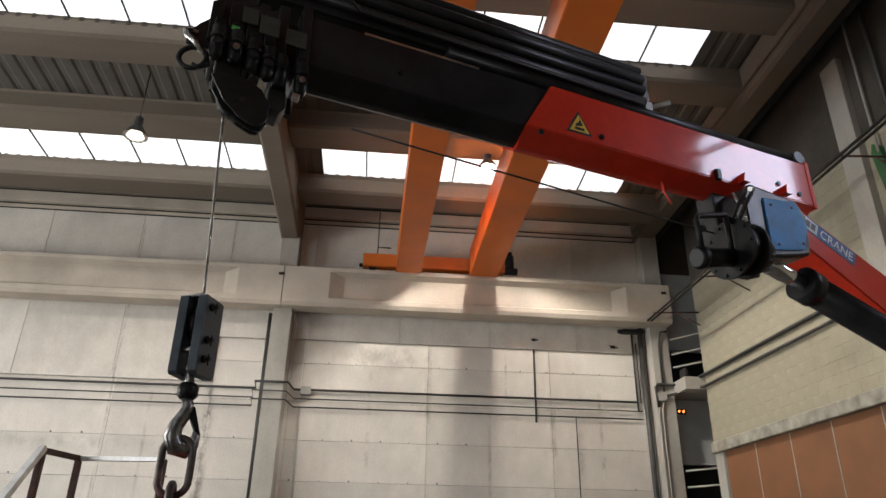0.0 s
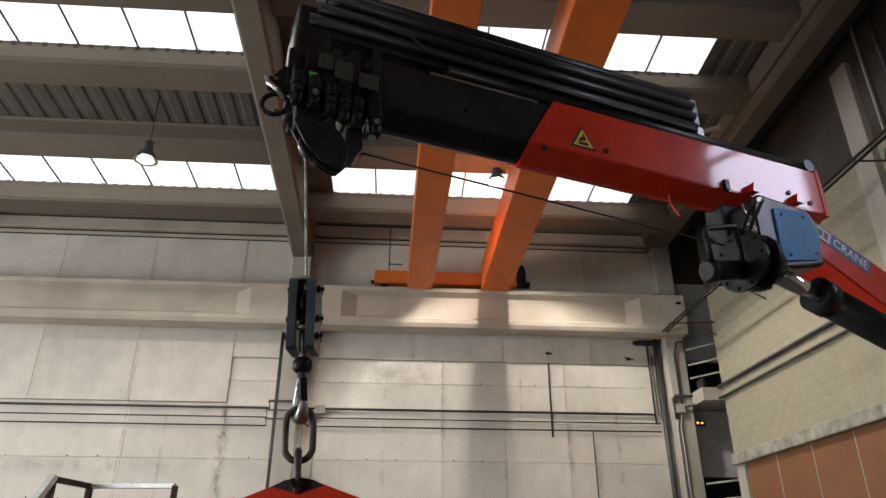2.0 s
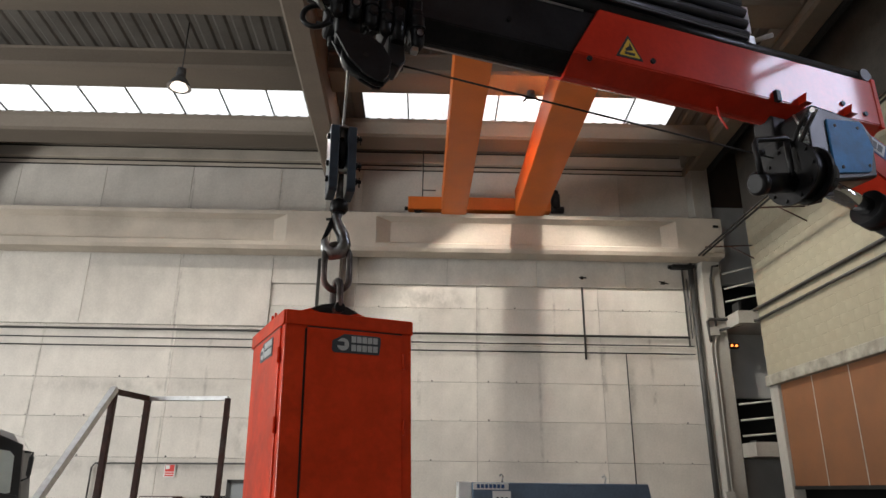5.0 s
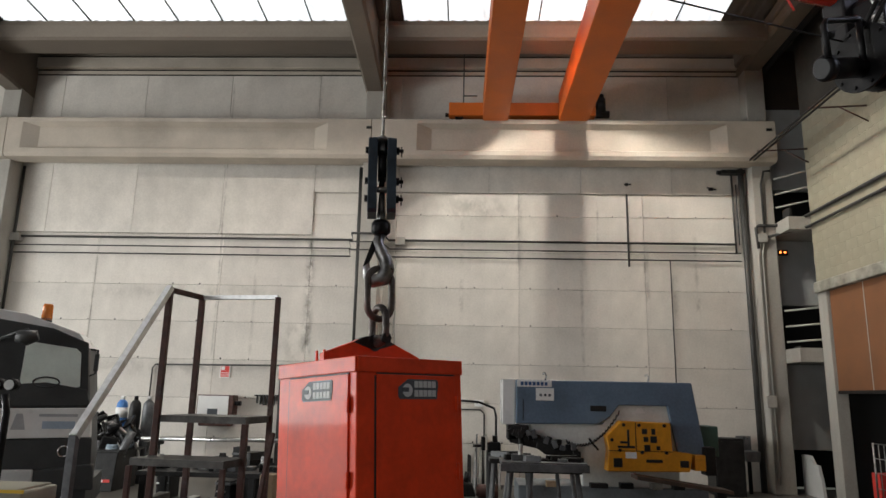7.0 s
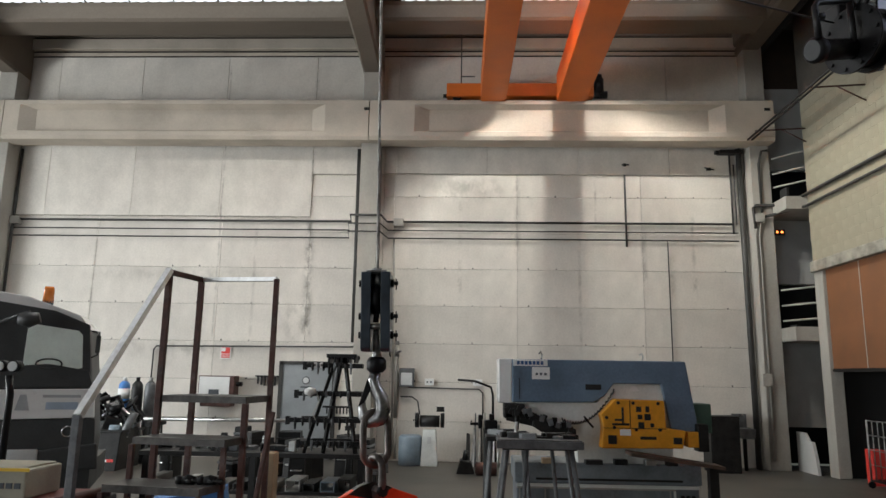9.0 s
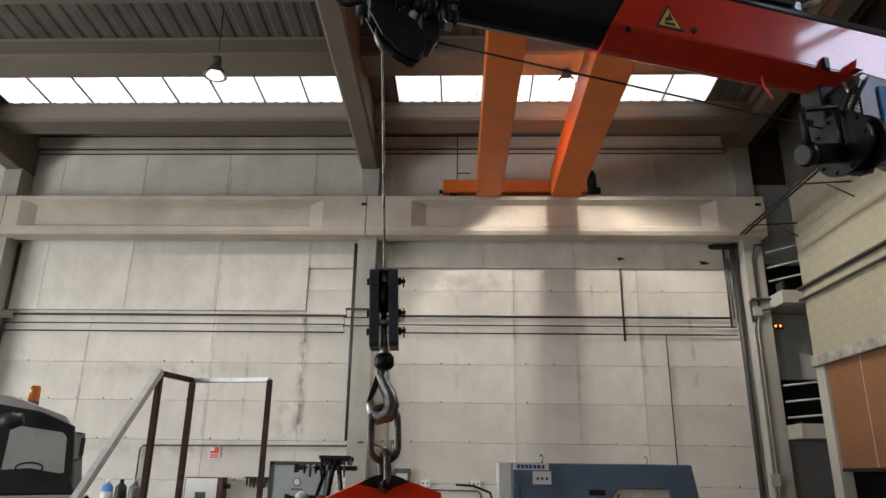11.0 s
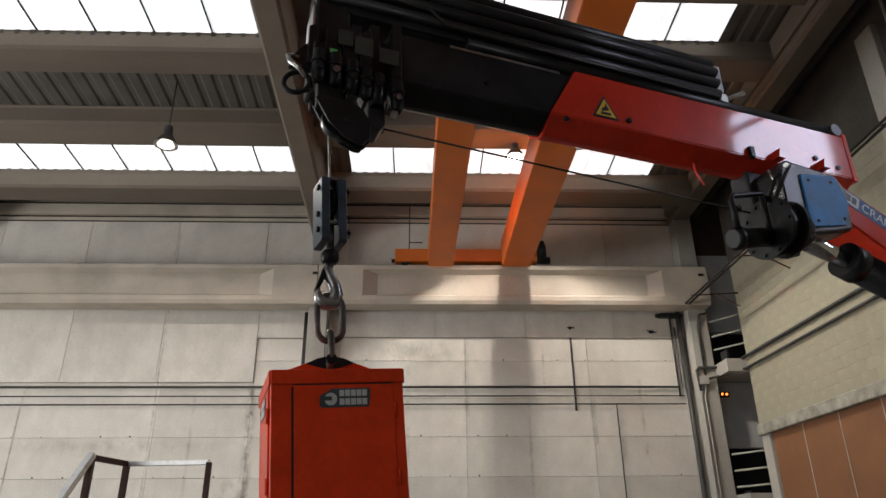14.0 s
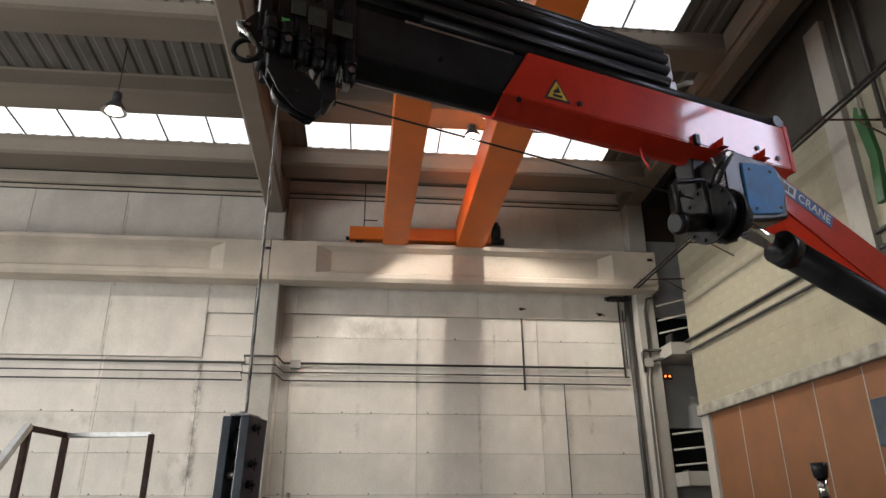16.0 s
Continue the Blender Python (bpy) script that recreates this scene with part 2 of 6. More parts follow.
wall_stains(concrete, ((-1.36, 0.16, 2.3, 5.35, 0.85), (-1.36, 0.10, 5.2, 9.4, 0.35), (3.33, 0.12, 4.2, 6.4, 0.5), (6.15, 0.10, 3.2, 5.2, 0.5), (-1.6, 0.5, 2.2, 3.4, 0.35),
                       (2.2, 1.4, 5.55, 6.36, 0.45), (3.0, 2.6, 3.98, 4.2, 0.6), (-4.5, 3.0, 5.30, 5.52, 0.5), (6.75, 0.12, 3.3, 4.6, 0.4), (-6.3, 0.05, 2.3, 5.3, 0.4), (4.4, 3.8, 3.08, 3.35, 0.5), (4.4, 3.8, 3.92, 4.18, 0.5), (4.6, 3.6, 4.75, 5.0, 0.4), (-4.2, 3.8, 2.0, 2.52, 0.6), (-4.4, 3.6, 3.7, 4.18, 0.55), (2.05, 0.07, 3.3, 5.8, 0.5), (4.72, 0.06, 2.2, 5.0, 0.4), (7.25, 0.08, 3.3, 5.5, 0.5), (-2.6, 0.06, 2.4, 5.2, 0.35), (5.1, 0.05, 4.9, 6.3, 0.5), (-3.45, 0.04, 2.3, 9.3, 0.6)))


# ---- mesh helpers ----
def slab(bm, x0, x1, y0, y1, z0, z1, m=None):
    vs = [Vector((x, y, z)) for z in (z0, z1) for y in (y0, y1) for x in (x0, x1)]
    if m:
        vs = [m @ v for v in vs]
    v = [bm.verts.new(p) for p in vs]
    for f in ((0, 2, 3, 1), (4, 5, 7, 6), (0, 1, 5, 4), (2, 6, 7, 3), (0, 4, 6, 2), (1, 3, 7, 5)):
        bm.faces.new([v[i] for i in f])
    return bm


def box(x0, x1, y0, y1, z0, z1, bevel=0.0, m=None):
    bm = slab(bmesh.new(), x0, x1, y0, y1, z0, z1, m)
    if bevel:
        bmesh.ops.bevel(bm, geom=bm.edges[:], offset=bevel, segments=2, affect='EDGES', profile=0.5)
    return bm


def tube(points, r, seg=10, bm=None, closed=False):
    """A round bar along a line of points."""
    bm = bm or bmesh.new()
    pts = [Vector(p) for p in points]
    n = len(pts)
    rings = []
    ref = None
    for i, p in enumerate(pts):
        if closed:
            d = (pts[(i + 1) % n] - pts[i - 1]).normalized()
        else:
            d = (pts[min(i + 1, n - 1)] - pts[max(i - 1, 0)]).normalized()
        if ref is None:
            ref = d.orthogonal().normalized()
        ref = (ref - d * ref.dot(d)).normalized()
        side = d.cross(ref)
        rad = r[i] if isinstance(r, (list, tuple)) else r
        rings.append([bm.verts.new(p + (ref * math.cos(a) + side * math.sin(a)) * rad)
                      for a in (2 * math.pi * k / seg for k in range(seg))])
    for i in range(n if closed else n - 1):
        a, b = rings[i], rings[(i + 1) % n]
        for k in range(seg):
            f = bm.faces.new((a[k], a[(k + 1) % seg], b[(k + 1) % seg], b[k]))
            f.smooth = True
    if not closed:
        bm.faces.new(rings[0][::-1])
        bm.faces.new(rings[-1])
    return bm


def prism(outline, depth0, depth1, axis='y', bevel=0.0):
    """A plate: an outline in the plane across the axis, drawn from depth0 to depth1."""
    bm = bmesh.new()
    def put(a, b, d):
        return {'y': (a, d, b), 'x': (d, a, b), 'z': (a, b, d)}[axis]
    lo = [bm.verts.new(put(a, b, depth0)) for a, b in outline]
    hi = [bm.verts.new(put(a, b, depth1)) for a, b in outline]
    n = len(outline)
    bm.faces.new(lo)
    bm.faces.new(hi[::-1])
    for i in range(n):
        bm.faces.new((lo[i], hi[i], hi[(i + 1) % n], lo[(i + 1) % n]))
    bmesh.ops.recalc_face_normals(bm, faces=bm.faces[:])
    if bevel:
        bmesh.ops.bevel(bm, geom=bm.edges[:], offset=bevel, segments=2, affect='EDGES', profile=0.5)
    return bm


def merge(*bms):
    out = bmesh.new()
    for b in bms:
        me = bpy.data.meshes.new("tmp")
        b.to_mesh(me)
        out.from_mesh(me)
        b.free()
        bpy.data.meshes.remove(me)
    return out


def part(name, bm, mat, parent=None, label=""):
    me = bpy.data.meshes.new(name)
    bmesh.ops.recalc_face_normals(bm, faces=bm.faces[:])
    bm.to_mesh(me)
    bm.free()
    me.materials.append(mat)
    ob = new(name, me)
    if parent:
        ob.parent = parent
    return tagged(ob, label) if label else ob


def thing(name, label, category, m=None, group="", kind=""):
    ob = new(name)
    ob.empty_display_size = 0.1
    if m:
        ob.matrix_basis = m
    return tagged(ob, label, category, group, kind)


def structure(name, bm, mat, label="", category=""):
    return tagged(part(name, bm, mat), label, category, kind="structure")


# ---- the hall ----
WALL = 14.5
EAST = 9.3


PURLINS = [12.66, 10.51, 8.58, 6.85] + [4.9 - 1.93 * i for i in range(12)]


def roof(y):
    return 9.63 + 0.078 * (12.66 - y)


floor = structure("floor", box(-17, 13, -20, 15.2, -0.2, 0.0), floor_mat, "grey oil-stained concrete workshop floor", "floor")
wall_north = structure("wall_north", box(-17, 8.95, 14.52, 14.75, 0, 11.9), dark_joint, "beige cast concrete panel wall with pipes and stains", "wall")
wall_west = structure("wall_west", merge(box(-17.2, -17, -20, 1.0, 0, 13), box(-17.2, -17, 9.0, 14.75, 0, 13), box(-17.2, -17, 1.0, 9.0, 5.1, 13)), concrete, "concrete end wall with a wide open gate", "wall")
# Out of view; its opening and lamp are added to brighten south-facing sides.
wall_south = structure("wall_south", merge(box(-17, -16.5, -20.2, -20, 0, 13), box(-8.0, 13, -20.2, -20, 0, 13), box(-16.5, -8.0, -20.2, -20, 5.3, 13)), concrete, "unseen concrete end wall with an opening added for fill light", "wall")
area_lamp("yard_fill", look((-12.25, -18.7, 3.0), (-10.5, 14, -9.0)), 8.2, 5.0, YARD_FILL, (0.97, 0.985, 1.0))
area_lamp("gate_daylight", look((-15.8, 5.0, 3.0), (0.0, 6.5, -3.6)), 8.0, 5.0, GATE, (0.985, 0.985, 0.965))


def build_panels():
    """Cast panels with open joints; rows and columns follow the formwork."""
    meshes = {}
    def panel(x0, x1, z0, z1, proud=0.0):
        g = 0.0028
        key = (round(x1 - x0, 3), round(z1 - z0, 3), proud)
        if key not in meshes:
            w, h = key[0] / 2 - g, key[1] / 2 - g
            b = 0.006
            bm = bmesh.new()
            back = [bm.verts.new((x, 0.02, z)) for x, z in ((-w, -h), (w, -h), (w, h), (-w, h))]
            mid = [bm.verts.new((x, b - proud, z)) for x, z in ((-w, -h), (w, -h), (w, h), (-w, h))]
            fr = [bm.verts.new((x, -proud, z)) for x, z in ((-w + b, -h + b), (w - b, -h + b), (w - b, h - b), (-w + b, h - b))]
            bm.faces.new(fr)
            for i in range(4):
                j = (i + 1) % 4
                bm.faces.new((mid[i], mid[j], fr[j], fr[i]))
                bm.faces.new((back[i], back[j], mid[j], mid[i]))
            bmesh.ops.recalc_face_normals(bm, faces=bm.faces[:])
            me = bpy.data.meshes.new("panel")
            bm.to_mesh(me)
            bm.free()
            me.materials.append(concrete)
            meshes[key] = me
        ob = new("panel", meshes[key])
        ob.location = ((x0 + x1) / 2, WALL, (z0 + z1) / 2)
        ob.parent = wall_north
    rows = [0, 0.83, 1.66, 2.49, 3.32, 4.15]
    for xs, top in (((-17, -14, -11.2, -8.5), 5.33), ((-8.5, -6.3, -3.4, -1.37), 5.33), ((-1.37, 0.3), 6.34), ((0.3, 0.55, 3.33, 6.12, 8.95), 6.36)):
        rr = rows + ([5.33] if top == 5.33 else [4.98, 5.82, top])
        for a, b in zip(xs, xs[1:]):
            for z0, z1 in zip(rr, rr[1:]):
                panel(a, b, z0, z1)
    for xs, z0 in (((-17, -14.5, -11.5, -8.5), 5.33), ((-8.5, -7.6, -5.57, -3.5, -1.37), 5.33), ((-1.37, 0.3), 6.34), ((0.3, 0.58, 2.65, 4.73, 6.78, 8.95), 6.36)):
        for a, b in zip(xs, xs[1:]):
            panel(a, b, z0, 9.235, 0.055)


# column things
def column(name, x0, x1, y0, top, label):
    bm = box(x0, x1, y0, 14.52, 0, top, 0.015)
    return structure(name, bm, column_concrete, label, "column")


column("column_1", -0.19, 0.23, 13.98, 8.75, "square concrete column carrying the crane beam")
column("column_2", 8.44, 8.86, 14.08, 9.3, "square concrete column in the corner")
column("column_3", -8.75, -8.33, 13.98, 8.75, "square concrete column carrying the crane beam")


def crane_beam(name, x0, x1, r0, r1):
    """Precast beam with a long recess in its face."""
    bm = bmesh.new()
    y, d = 13.7, 0.15
    prof = [(y + 0.05, 6.92), (y, 7.0), (y, 7.83), (14.2, 7.83), (14.2, 6.92)]
    def row(x):
        return [bm.verts.new((x, a, b)) for a, b in prof]
    A, B = row(x0), row(x1)
    for i in (0, 2, 3, 4):
        j = (i + 1) % 5
        bm.faces.new((A[i], A[j], B[j], B[i]))
    bm.faces.new(A), bm.faces.new(B[::-1])
    O = [bm.verts.new(p) for p in ((r0, y, 7.10), (r1, y, 7.10), (r1, y, 7.74), (r0, y, 7.74))]
    I = [bm.verts.new(p) for p in ((r0 + 0.32, y + d, 7.17), (r1 - 0.32, y + d, 7.17), (r1 - 0.32, y + d, 7.66), (r0 + 0.32, y + d, 7.66))]
    c = [A[1], B[1], B[2], A[2]]
    for i in range(4):
        j = (i + 1) % 4
        bm.faces.new((c[i], c[j], O[j], O[i]))
        bm.faces.new((O[i], O[j], I[j], I[i]))
    bm.faces.new(I)
    ob = structure(name, bm, beam_concrete, "precast concrete crane beam with a recessed face", "beam")
    part("crane_rail", box(x0, x1, 13.86, 13.94, 7.83, 7.90), dark_steel, ob)
    return ob


crane_beam("beam_1", -16.6, -8.36, -16.0, -9.1)
crane_beam("beam_2", -8.34, -0.006, -7.98, -0.98)
crane_beam("beam_3", 0.012, 8.86, 1.02, 7.82)
for bx in (-0.05, 8.72):
    tagged(part("beam_fixing_plate", box(bx - 0.06, bx + 0.06, 13.685, 13.7, 7.60, 7.66), dark_steel),
           "small dark steel fixing plate on the crane beam", "plate")
structure("trim_3", box(-17, 8.95, 14.44, 14.50, 9.272, 9.352, 0.006), beam_concrete, "narrow concrete ledge on the upper wall", "ledge")
# Solid dark strips: the shadow lines between the ledges, drawn in colour.
structure("trim_gap_shade", merge(box(-17, 8.95, 14.47, 14.50, 9.236, 9.27), box(-17, 8.95, 14.47, 14.50, 9.354, 9.40), box(-17, 8.95, 14.42, 14.50, 9.662, 9.718)), unlit_black, "dark strips standing for the shaded gaps between the wall ledges", "joint")
structure("trim_1", box(-17, 8.95, 14.34, 14.50, 9.402, 9.66, 0.01), beam_concrete, "concrete ledge along the wall head", "ledge")
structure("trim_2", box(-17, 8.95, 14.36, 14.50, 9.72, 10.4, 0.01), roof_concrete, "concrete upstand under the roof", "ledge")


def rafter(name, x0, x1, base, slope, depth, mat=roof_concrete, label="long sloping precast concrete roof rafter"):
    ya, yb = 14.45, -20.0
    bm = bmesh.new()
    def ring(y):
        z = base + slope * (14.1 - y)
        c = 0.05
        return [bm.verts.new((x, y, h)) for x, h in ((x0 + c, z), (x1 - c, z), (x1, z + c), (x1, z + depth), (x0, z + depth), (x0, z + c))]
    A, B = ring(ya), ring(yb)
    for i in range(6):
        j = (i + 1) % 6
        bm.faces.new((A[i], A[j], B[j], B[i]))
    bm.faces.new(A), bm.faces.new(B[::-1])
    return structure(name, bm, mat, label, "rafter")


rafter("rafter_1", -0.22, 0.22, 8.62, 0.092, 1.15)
# Extra depth at the top is added to block skylight from the east wall.
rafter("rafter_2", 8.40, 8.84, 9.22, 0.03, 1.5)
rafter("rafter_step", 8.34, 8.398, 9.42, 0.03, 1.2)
# Solid black strip; the shade of the gap is put into its colour.
rafter("trim_shadow_gap", 8.842, 9.02, 9.235, 0.03, 1.4, unlit_black, "dark strip standing in for the shaded gap between the rafter and the block wall")
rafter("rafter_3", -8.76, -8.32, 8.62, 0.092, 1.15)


def purlin(k):
    y = PURLINS[k]
    z = 9.2 + 0.096 * (12.66 - y)
    w = 0.78 if k == 1 else 0.66
    prof = [(y + 0.04, z), (y, z + 0.06), (y, z + 0.34), (y - 0.03, roof(y) - 0.01), (y + w, roof(y) - 0.06), (y + w, z + 0.06), (y + w - 0.03, z)]
    for b, (x0, x1) in enumerate(((-16.9, -8.77), (-8.31, -0.23), (0.23, 8.39))):
        bm = bmesh.new()
        A = [bm.verts.new((x0, a, b)) for a, b in prof]
        B = [bm.verts.new((x1, a, b)) for a, b in prof]
        n = len(prof)
        for i in range(n):
            bm.faces.new((A[i], A[(i + 1) % n], B[(i + 1) % n], B[i]))
        bm.faces.new(A), bm.faces.new(B[::-1])
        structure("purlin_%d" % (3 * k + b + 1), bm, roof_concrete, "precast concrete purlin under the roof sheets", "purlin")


for k in range(16):
    purlin(k)


def corrugated(x0, x1, y0, y1, pitch=0.33, lift=0.022):
    """Trapezoid sheet with its ribs running down the slope."""
    bm = bmesh.new()
    xs, x = [], x0
    while x < x1 - 0.01:
        for dx, dz in ((0, 0), (0.16, 0), (0.21, lift), (0.29, lift)):
            if x + dx <= x1:
                xs.append((x + dx, dz))
        x += pitch
    xs.append((x1, 0))
    lo = [bm.verts.new((a, y0, roof(y0) + d)) for a, d in xs]
    hi = [bm.verts.new((a, y1, roof(y1) + d)) for a, d in xs]
    for i in range(len(xs) - 1):
        bm.faces.new((lo[i], lo[i + 1], hi[i + 1], hi[i]))
    return bm


structure("ceiling", merge(
    *[corrugated(x0, x1, PURLINS[k + 1] if k < 15 else -20, PURLINS[k] + 0.02)
      for k in range(1, 16, 2) for x0, x1 in ((-17, -8.77), (-8.31, -0.22), (0.22, 8.6))],
    # From k = 6 the east bay is sheeted over, unseen, to block light.
    *[corrugated(x0, x1, PURLINS[k + 1] if k < 15 else -20, PURLINS[k])
      for k in range(0, 16, 2) for x0, x1 in (((-8.31, -8.05), (0.22, 0.76), (7.45, 9.4)) if k < 6 else ((-8.31, -8.05), (0.22, 9.4)))],
    box(-17, -8.05, -20, 14.75, 12.5, 12.7), box(-17, 13, 12.6, 14.75, 9.98, 10.2), box(8.4, 13, -20, 14.75, 12.5, 12.7)),
    sheet_mat, "dark corrugated roof sheeting between concrete purlins", "ceiling")


def skylight(name, x0, x1, k):
    ya, yb = PURLINS[k] + 0.02, PURLINS[k + 1] + 0.6
    ob = tagged(thing(name, "", ""), "translucent white skylight strip glowing with daylight", "skylight", kind="structure")
    n = max(1, round((x1 - x0) / 0.95))
    w = (x1 - x0) / n
    for i in range(n):
        bm = bmesh.new()
        a, b = x0 + i * w + 0.012, x0 + (i + 1) * w - 0.012
        vs = [bm.verts.new(p) for p in ((a, ya, roof(ya) + 0.02), (b, ya, roof(ya) + 0.02), (b, yb, roof(yb) + 0.02), (a, yb, roof(yb) + 0.02))]
        bm.faces.new(vs[::-1])
        part("pane", bm, skylight_mat, ob)
        part("glazing_bar", tube([(a - 0.012, ya, roof(ya) + 0.0), (a - 0.012, yb, roof(yb) + 0.0)], 0.016, 6), pipe_mat, ob)
    teeth = bmesh.new()
    x = x0
    while x < x1 - 0.1:
        slab(teeth, x + 0.02, x + 0.09, ya - 0.03, ya + 0.01, roof(ya) - 0.06, roof(ya) + 0.02)
        x += 0.25
    slab(teeth, x0, x1, ya - 0.01, ya + 0.02, roof(ya) - 0.035, roof(ya) - 0.015)
    part("sheet_closer", teeth, pipe_mat, ob)


# Strips from k = 6 are out of view, added to light the wall.
number = 0
for k in range(0, 16, 2):
    for x0, x1 in ((-8.02, -0.26), (0.76, 7.45))[:2 if k < 6 else 1]:
        number += 1
        skylight("window_%d" % number, x0, x1, k)

# ---- east side: block wall, corner opening, door ----
wall_east = structure("wall_east", merge(
    box(9.307, 9.55, -20, 0.9, 4.22, 12.6), box(9.307, 9.55, 2.2, 13.45, 4.22, 12.6), box(9.307, 9.55, 0.9, 2.2, 4.22, 5.6), box(9.307, 9.55, 0.9, 2.2, 8.0, 12.6), box(9.33, 9.55, -20, 5.0, 0, 4.22)), block_mat, "painted concrete block wall", "wall")
# Smooth darker slab; the shade under the roof is put into its colour.
structure("wall_east_upper", merge(box(9.285, 9.306, 2.22, 13.45, 7.8, 12.5), box(9.285, 9.306, -20, 0.88, 7.8, 12.5)), upper_shade, "smooth upper part of the block wall, coloured dark for the roof's shade", "wall")
side_window = thing("window_side", "tall daylight window high in the block wall", "window", kind="structure")
part("pane", box(9.46, 9.47, 0.93, 2.17, 5.63, 7.97), window_glow, side_window)
part("window_frame", merge(*[box(9.42, 9.50, 0.90 + 1.27 * i, 0.93 + 1.27 * i, 5.6, 8.0) for i in range(2)], *[box(9.425, 9.495, 0.9, 2.2, 5.60 + 2.37 * j, 5.63 + 2.37 * j) for j in range(2)]), pipe_mat, side_window)
structure("lintel", box(9.24, 9.55, 5.0, 13.47, 4.0, 4.22, 0.02), lintel_mat, "rough cast concrete lintel over the brown cladding", "lintel")
structure("door_jamb", box(9.3, 9.55, 13.12, 13.45, 0, 4.0, 0.015), column_concrete, "concrete jamb beside the wide door opening", "jamb")
for n, (z0, z1) in enumerate(((0.85, 2.62), (3.92, 5.35), (6.55, 8.5))):
    structure("wall_stair_%d" % (n + 1), box(8.87, 11.6, 14.62, 14.8, z0, z1), white_plaster, "white plastered wall of the stairwell", "wall")
structure("wall_stair_6", box(8.87, 11.6, 14.60, 14.8, 8.5, 10.9), stair_brown, "dark brown upper part of the stairwell wall", "wall")
structure("wall_stair_4", box(11.6, 11.8, 9.5, 18, 0, 12.6), white_plaster, "white plastered side of the stairwell", "wall")
structure("wall_stair_5", box(8.87, 11.8, 15.6, 15.8, 0, 12.6), unlit_black, "back of the stairwell, coloured black for lack of light", "wall")
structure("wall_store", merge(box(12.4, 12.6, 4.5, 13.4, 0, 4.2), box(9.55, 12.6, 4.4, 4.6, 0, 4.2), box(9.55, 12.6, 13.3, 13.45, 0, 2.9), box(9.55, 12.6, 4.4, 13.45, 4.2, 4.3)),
          unlit_black, "store walls behind the door opening, coloured black for lack of light", "wall")
structure("floor_stair", merge(box(8.86, 11.6, 13.46, 17.8, 2.62, 2.9), box(8.86, 11.6, 13.46, 17.8, 5.35, 5.62), box(11.6, 13, 13.4, 18, -0.2, 0.0)),
          column_concrete, "concrete landings of the stairwell", "landing")
cladding = thing("door_1", "brown cladding panels above a dark wide opening", "door", kind="structure")
for i in range(7):
    y1 = 13.10 - 1.17 * i
    part("cladding_panel", box(9.36, 9.42, max(5.0, y1 - 1.165), y1, 2.06, 4.0, 0.004), brown_door, cladding)
for i in range(1, 7):
    part("joint_strip", box(9.352, 9.37, 13.10 - 1.17 * i - 0.008, 13.10 - 1.17 * i + 0.012, 2.06, 4.0), pipe_light, cladding, "pale joint strip")
part("bottom_rail", box(9.34, 9.43, 5.0, 13.1, 2.0, 2.06), dark_steel, cladding)


def railing(zs, name):
    t = thing(name, "pale tubular guard rails across the stairwell opening", "railing", group="stairwell guard rails")
    for z in zs:
        part("rail", tube([(8.87, 14.0, z), (9.34, 13.47, z + 0.02)], 0.022, 8), pipe_light, t)
    part("kick_board", box(8.95, 9.0, 13.6, 13.9, zs[0] - 0.35, zs[0] - 0.1), unlit_black, t)


railing((3.05, 3.37, 3.70), "stair_railing")
railing((5.95, 6.25, 6.60), "stair_railing")

# ---- overhead travelling crane ----
def bridge_crane():
    t = thing("overhead_crane", "orange twin-girder overhead travelling crane on the concrete beams", "overhead crane")
    def girder(xa, xb, w, h):
        bm = bmesh.new()
        ya, yb = 13.45, -7.0
        def ring(y, x):
            return [bm.verts.new((a, y, b)) for a, b in ((x, 7.70), (x + w, 7.70), (x + w, 7.70 + h), (x, 7.70 + h))]
        A, B = ring(ya, xa), ring(yb, xb)
        for i in range(4):
            bm.faces.new((A[i], A[(i + 1) % 4], B[(i + 1) % 4], B[i]))
        bm.faces.new(A), bm.faces.new(B[::-1])
        bmesh.ops.bevel(bm, geom=bm.edges[:], offset=0.012, segments=2, affect='EDGES')
        return bm
    part("girder", girder(2.48, 2.72, 0.55, 0.62), orange_paint, t)
    part("girder", girder(4.13, 4.17, 0.63, 0.62), orange_paint, t)
    part("end_carriage", box(1.72, 5.0, 13.78, 14.02, 7.97, 8.28, 0.015), orange_paint, t)
    part("buffer", merge(tube([(1.72, 13.9, 8.02), (1.64, 13.9, 8.02)], 0.045, 10)), cast_black, t, "black rubber buffer")
    motor = part("drive_motor", merge(tube([(5.12, 13.85, 8.03), (5.12, 13.85, 8.4)], 0.11, 14), tube([(5.12, 13.85, 8.4), (5.12, 13.85, 8.5)], 0.075, 12),
                                      tube([(5.0, 13.85, 8.03), (5.3, 13.85, 8.03)], 0.085, 12)), cast_black, t, "black drive motor")
    part("support_rod", merge(tube([(2.05, 13.6, 8.2), (2.05, 13.6, 9.9)], 0.014, 6), tube([(2.05, 13.6, 8.35), (2.35, 13.6, 8.35)], 0.014, 6)), pipe_mat, t)
    for x in (1.95, 4.55):
        part("wheel", tube([(x, 13.86, 8.0), (x, 13.94, 8.0)], 0.10, 16), dark_steel, t)
    return t


bridge_crane()


